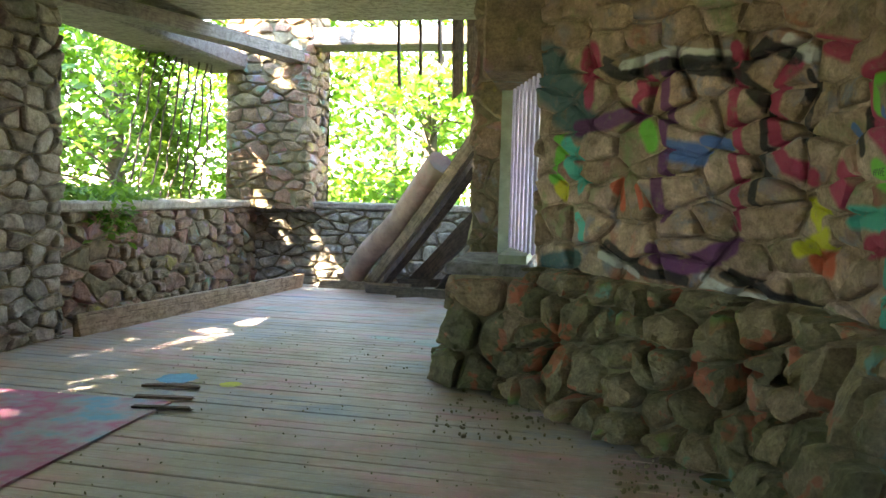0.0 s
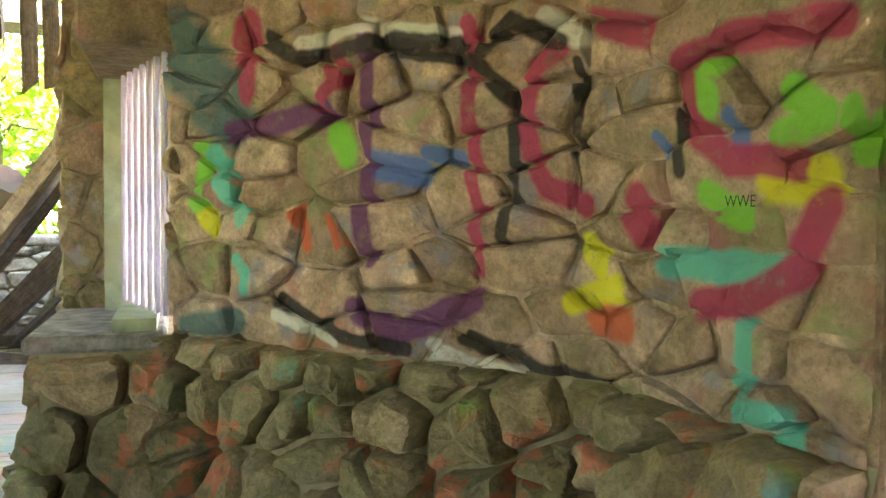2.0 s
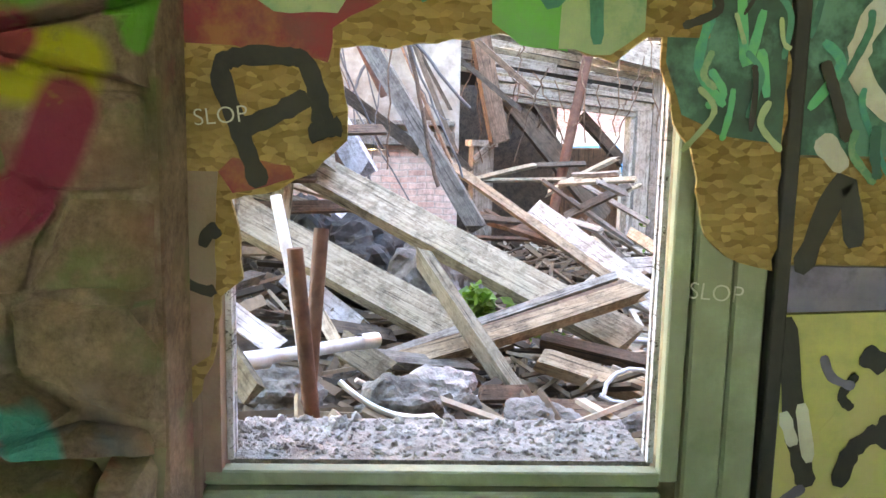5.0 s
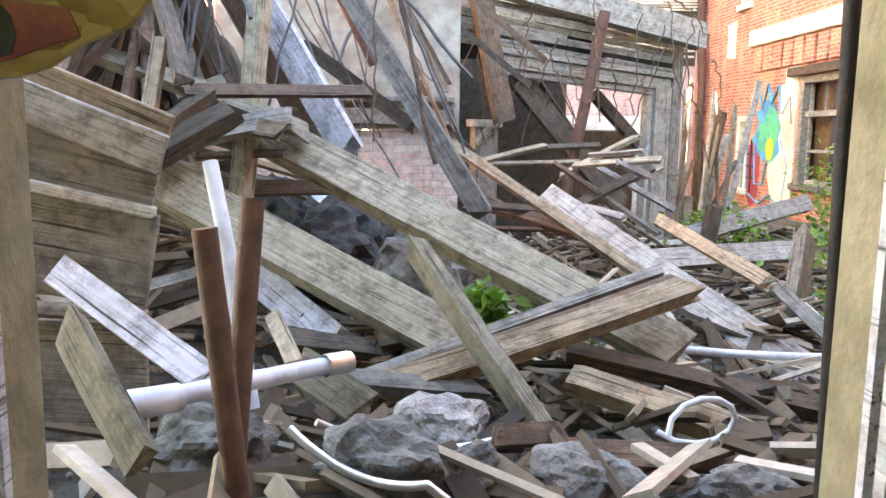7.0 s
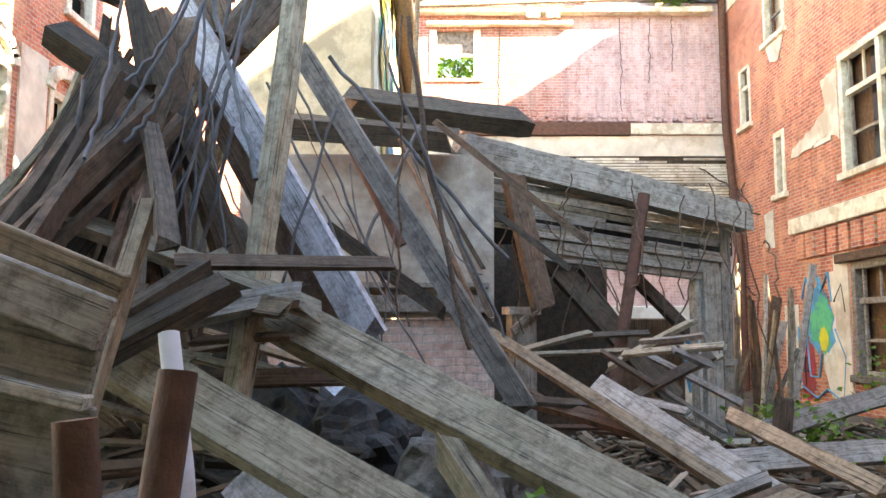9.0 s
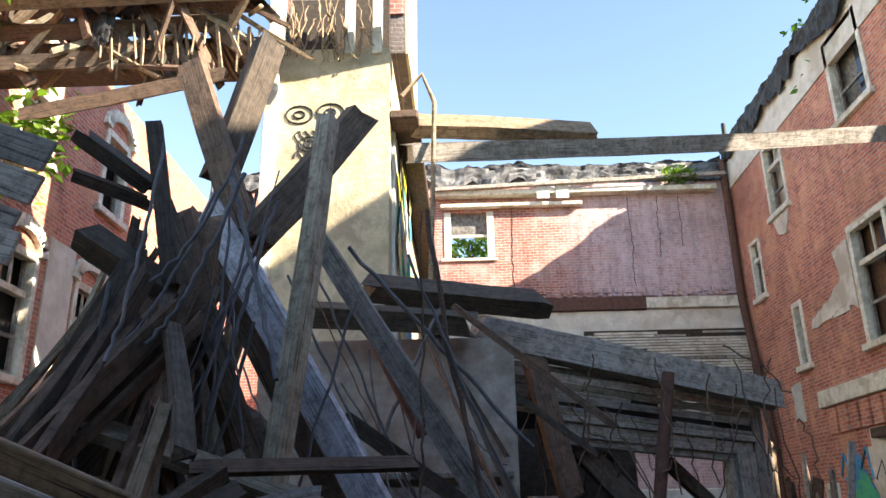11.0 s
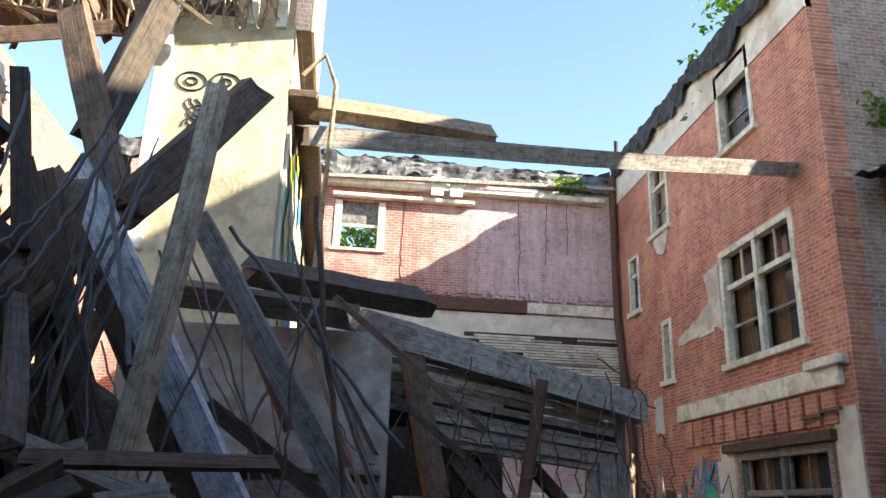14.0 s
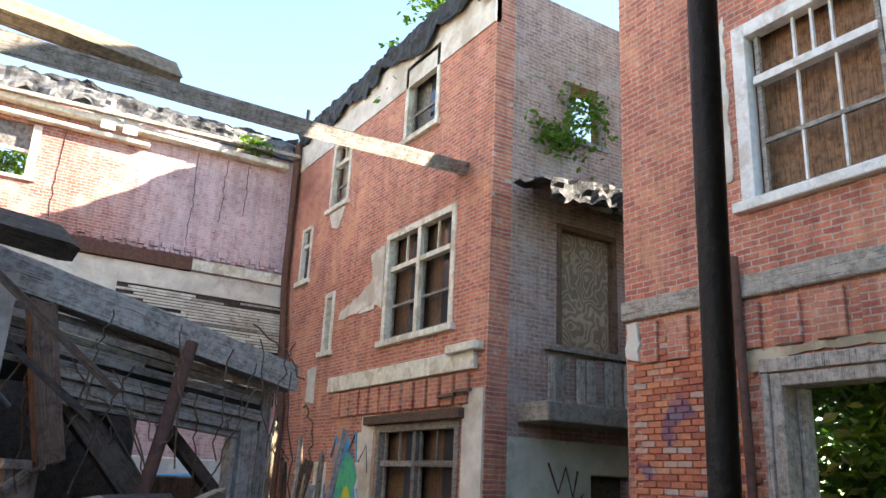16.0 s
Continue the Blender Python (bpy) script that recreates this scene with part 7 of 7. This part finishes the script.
for i in range(30):
    y = 5.05 + i * 0.075
    if rx.random() < 0.85:
        part("lath", boxes(((9.55 + rx.uniform(-0.05, 0.25), y, 6.955), (10.4 + rx.uniform(-0.3, 0.3), y + 0.04, 6.985))), "wood_tan", upper)
for y in (5.6, 6.5, 7.4, 8.3):
    part("joist", boxes(((9.5, y, 7.06), (10.8, y + 0.1, 7.28)), bevel=0.01), "wood_brown", upper)
for i in range(26):
    y = rx.uniform(5.0, 9.2)
    plank("broken_joist", (9.45, y, rx.uniform(6.3, 7.5)), (9.4 + rx.uniform(-0.2, 0.4), y + rx.uniform(-1.3, 1.3), rx.uniform(6.2, 7.6)), rx.choice((0.05, 0.1, 0.16)), 0.05, rx.choice(("wood_tan", "wood_brown", "wood_dark", "wood_pale")))
for y, z, d in ((6.85, 6.9, 0.5), (6.3, 7.55, 0.25), (5.9, 7.6, 0.2)):
    rock((9.3, y, z), (0.12, 0.34, d), "tar", "rag of black roofing felt hung on the attic joists")
for i in range(34):
    y = rx.uniform(3.75, 4.8)
    tube("dry_root", droop((9.98, y, rx.uniform(7.3, 7.85)), (9.93 + rx.uniform(-0.08, 0.05), y + rx.uniform(-0.25, 0.25), rx.uniform(6.75, 7.1)), rx.uniform(-0.1, 0.15), 8, 0.025), 0.009, "wood_tan", "dry root hanging on the tower wall head", "root", group="dry roots")


def felt_strip(parent, name, a, b, drop, rag, material, seed):
    """Torn, crumpled sheet hung from an edge, with a ragged lower rim."""
    a, b, drop = Vector(a), Vector(b), Vector(drop)
    n, m = max(8, int((b - a).length / 0.12)), 5
    side = (b - a).cross(drop).normalized()
    bm = bmesh.new()
    rows = []
    for j in range(m + 1):
        row = []
        for i in range(n + 1):
            p = a.lerp(b, i / n)
            long = 1 + rag * (noise.noise(p * 1.9 + Vector((seed, 0, 0))) + 0.6 * noise.noise(p * 6.0 + Vector((0, seed, 0))))
            q = p + drop * (j / m) * max(0.1, long) + side * (0.12 * noise.noise(p * 3 + drop * j + Vector((seed, 3, 0))) + 0.05 * noise.noise(p * 9 + Vector((j, seed, 0))))
            row.append(bm.verts.new(q))
        rows.append(row)
    for r0, r1 in zip(rows, rows[1:]):
        for i in range(n):
            bm.faces.new((r0[i], r0[i + 1], r1[i + 1], r1[i]))
    e = bmesh.ops.extrude_face_region(bm, geom=bm.faces[:])
    bmesh.ops.translate(bm, verts=[q for q in e["geom"] if isinstance(q, bmesh.types.BMVert)], vec=side * 0.015)
    bmesh.ops.recalc_face_normals(bm, faces=bm.faces[:])
    return part(name, bm, material, parent)


felt_strip(bpy.data.objects["parapet_felt"], "felt_sheet", (XE - 0.02, -4.3, 10.22), (XE - 0.02, 9.3, 10.22), (-0.04, 0, -0.5), 0.5, "rooffelt", 2)
felt_strip(bpy.data.objects["parapet_felt"], "felt_sheet", (XE + 0.1, -4.3, 10.15), (XE + 0.1, 9.3, 10.15), (0, 0, 0.2), 0.9, "tar", 5)
felt_strip(bpy.data.objects["roof_edge"], "felt_sheet", (XS, YF + 0.10, TOP + 0.34), (XE, YF + 0.10, TOP + 0.34), (0, 0.03, -0.55), 0.6, "tar", 8)
felt_strip(bpy.data.objects["roof_edge"], "felt_sheet", (XS, YF - 0.1, TOP + 0.3), (XE, YF - 0.1, TOP + 0.3), (0, 0, 0.25), 0.9, "tar", 12)
felt_strip(can, "felt_sheet", (XS - 1.0, -7.6, 6.62), (XS - 0.95, -4.85, 6.25), (0.0, 0.0, -0.35), 0.7, "tar", 3)
felt_strip(can, "felt_sheet", (XS - 0.95, -7.6, 6.62), (XS - 0.9, -4.75, 6.25), (0.9, 0.0, 0.15), 0.3, "tar", 4)


def scab(parent, name, pts, y, thick, material, label=""):
    """A ragged patch of render on a wall that runs along x; pts are (x, z)."""
    loop = []
    for a, b in zip(pts, pts[1:] + pts[:1]):
        n = max(1, int(math.dist(a, b) / 0.09))
        for j in range(n):
            f, w = j / n, 0.028 if j else 0.012
            loop.append((a[0] + (b[0] - a[0]) * f + rx.uniform(-w, w), a[1] + (b[1] - a[1]) * f + rx.uniform(-w, w)))
    bm = bmesh.new()
    r = bmesh.ops.extrude_face_region(bm, geom=[bm.faces.new([bm.verts.new((p[0], y, p[1])) for p in loop])])
    bmesh.ops.translate(bm, verts=[g for g in r["geom"] if isinstance(g, bmesh.types.BMVert)], vec=(0, thick, 0))
    bmesh.ops.recalc_face_normals(bm, faces=bm.faces[:])
    return part(name, bm, material, parent, label)


far = bpy.data.objects["wall_south_far"]
scab(far, "render_scab", [(15.3, 6.1), (15.9, 6.05), (15.75, 5.5), (16.3, 5.25), (17.2, 5.05), (17.3, 4.85), (16.4, 4.88), (15.7, 5.0), (15.3, 4.8)], YF + 0.002, 0.03, "plaster")
scab(far, "render_scab", [(17.4, 7.65), (18.3, 7.6), (18.1, 7.2), (17.7, 7.1)], YF + 0.002, 0.03, "plaster")
scab(far, "render_scab", [(18.3, 4.0), (18.8, 3.95), (18.75, 3.2), (18.3, 3.15)], YF + 0.002, 0.01, "paint_white")
scab(near, "render_scab", [(7.12, 3.0), (6.2, 3.01), (4.2, 3.01), (4.2, 2.92), (5.6, 2.93), (6.4, 2.91), (7.0, 2.78)], YF + 0.002, 0.035, "plaster_tower")
scab(near, "render_scab", [(7.02, 4.9), (7.14, 4.9), (7.10, 5.8), (7.16, 6.6), (7.02, 7.0)], YF + 0.002, 0.02, "plaster")
scab(near, "render_scab", [(8.45, 3.52), (8.62, 3.5), (8.64, 3.1), (8.42, 3.05)], YF + 0.002, 0.09, "plaster")
east = bpy.data.objects["wall_east"]
for y0, z0, z1 in ((-1.72, 9.3, 6.85), (-2.45, 9.3, 7.6), (-3.02, 9.4, 7.9), (1.35, 9.4, 6.9)):
    tube("crack", [(XE - 0.006, y0 + 0.07 * noise.noise(Vector((y0, j * 1.7, 0))), z0 + (z1 - z0) * j / 14) for j in range(15)], 0.008, "void", "", "", east)
plank("bowed_ledge_board", (XE - 0.34, 3.4, 9.5), (XE - 0.34, -4.2, 9.75), 0.14, 0.10, "wood_silver", 0)
for i in range(60):
    y = -4.2 + i * 0.125
    if rx.random() < 0.65:
        ob = part("brick", boxes(((XE - 0.07 - rx.uniform(0, 0.08), y, 6.58), (XE - 0.003, y + 0.1, 6.64 + rx.uniform(0, 0.03)))), "brick_y", east)
for x, z, r in ((11.9, 2.95, 0.0), (12.35, 2.9, 0.1)):
    tagged(part("broken_lath_stub", boxes(((x, YF + 0.1, z), (x + 0.5, YF + 0.16, z + 0.05))), "wood_brown"), "brown lath stub nailed to the brick corner", "lath")
for pts in ([(-5.6, 1.95), (-5.8, 1.5), (-5.95, 1.9), (-6.1, 1.45), (-6.2, 1.85)], [(-5.7, 1.3), (-6.0, 1.2), (-6.3, 1.5), (-6.1, 1.1)]):
    tube("scrawled_line", [(XS - 0.034, y, z) for y, z in pts], 0.02, "board_brown", "", "", bpy.data.objects["plaster_green"])


# ---- small pieces: floor boards, bricks ----
y = -3.1
i = 0
boards = [mesh_of("floorboard", boxes(((-3.5, -0.058, -0.04), (3.5, 0.058, 0.0)), bevel=0.004), "floorboards") for _ in range(1)]
while y < 12.0:
    ob = new("floorboard", boards[0])
    ob.location = (-1.75 + rng.uniform(-0.2, 0.2), y, rng.uniform(-0.004, 0.002))
    ob.rotation_euler = (rng.uniform(-0.01, 0.01), 0, -0.05)
    ob.parent = floor
    y += 0.12
piece = mesh_of("brick", boxes(((-0.099, -0.05, -0.032), (0.099, 0.05, 0.032)), bevel=0.006), "brick_piece")
half = mesh_of("brick", boxes(((-0.048, -0.05, -0.032), (0.048, 0.05, 0.032)), bevel=0.006), "brick_piece")
n = 0
for row in range(48):
    z = 0.55 + row * 0.0735
    if 3.5 < z < 3.85:
        continue
    x = 7.02 + (0.105 if row % 2 else 0)
    while x < 8.70 and n < 300:
        if rng.random() < 0.96:
            last = x > 8.5
            ob = new("brick", half if last and row % 2 else piece)
            ob.location = (x + (0.0 if not last else 0.03), YF - 0.03 + rng.uniform(-0.006, 0.008), z)
            ob.rotation_euler = (0, rng.uniform(-0.01, 0.01), rng.uniform(-0.02, 0.02))
            ob.parent = near
            n += 1
        x += 0.21
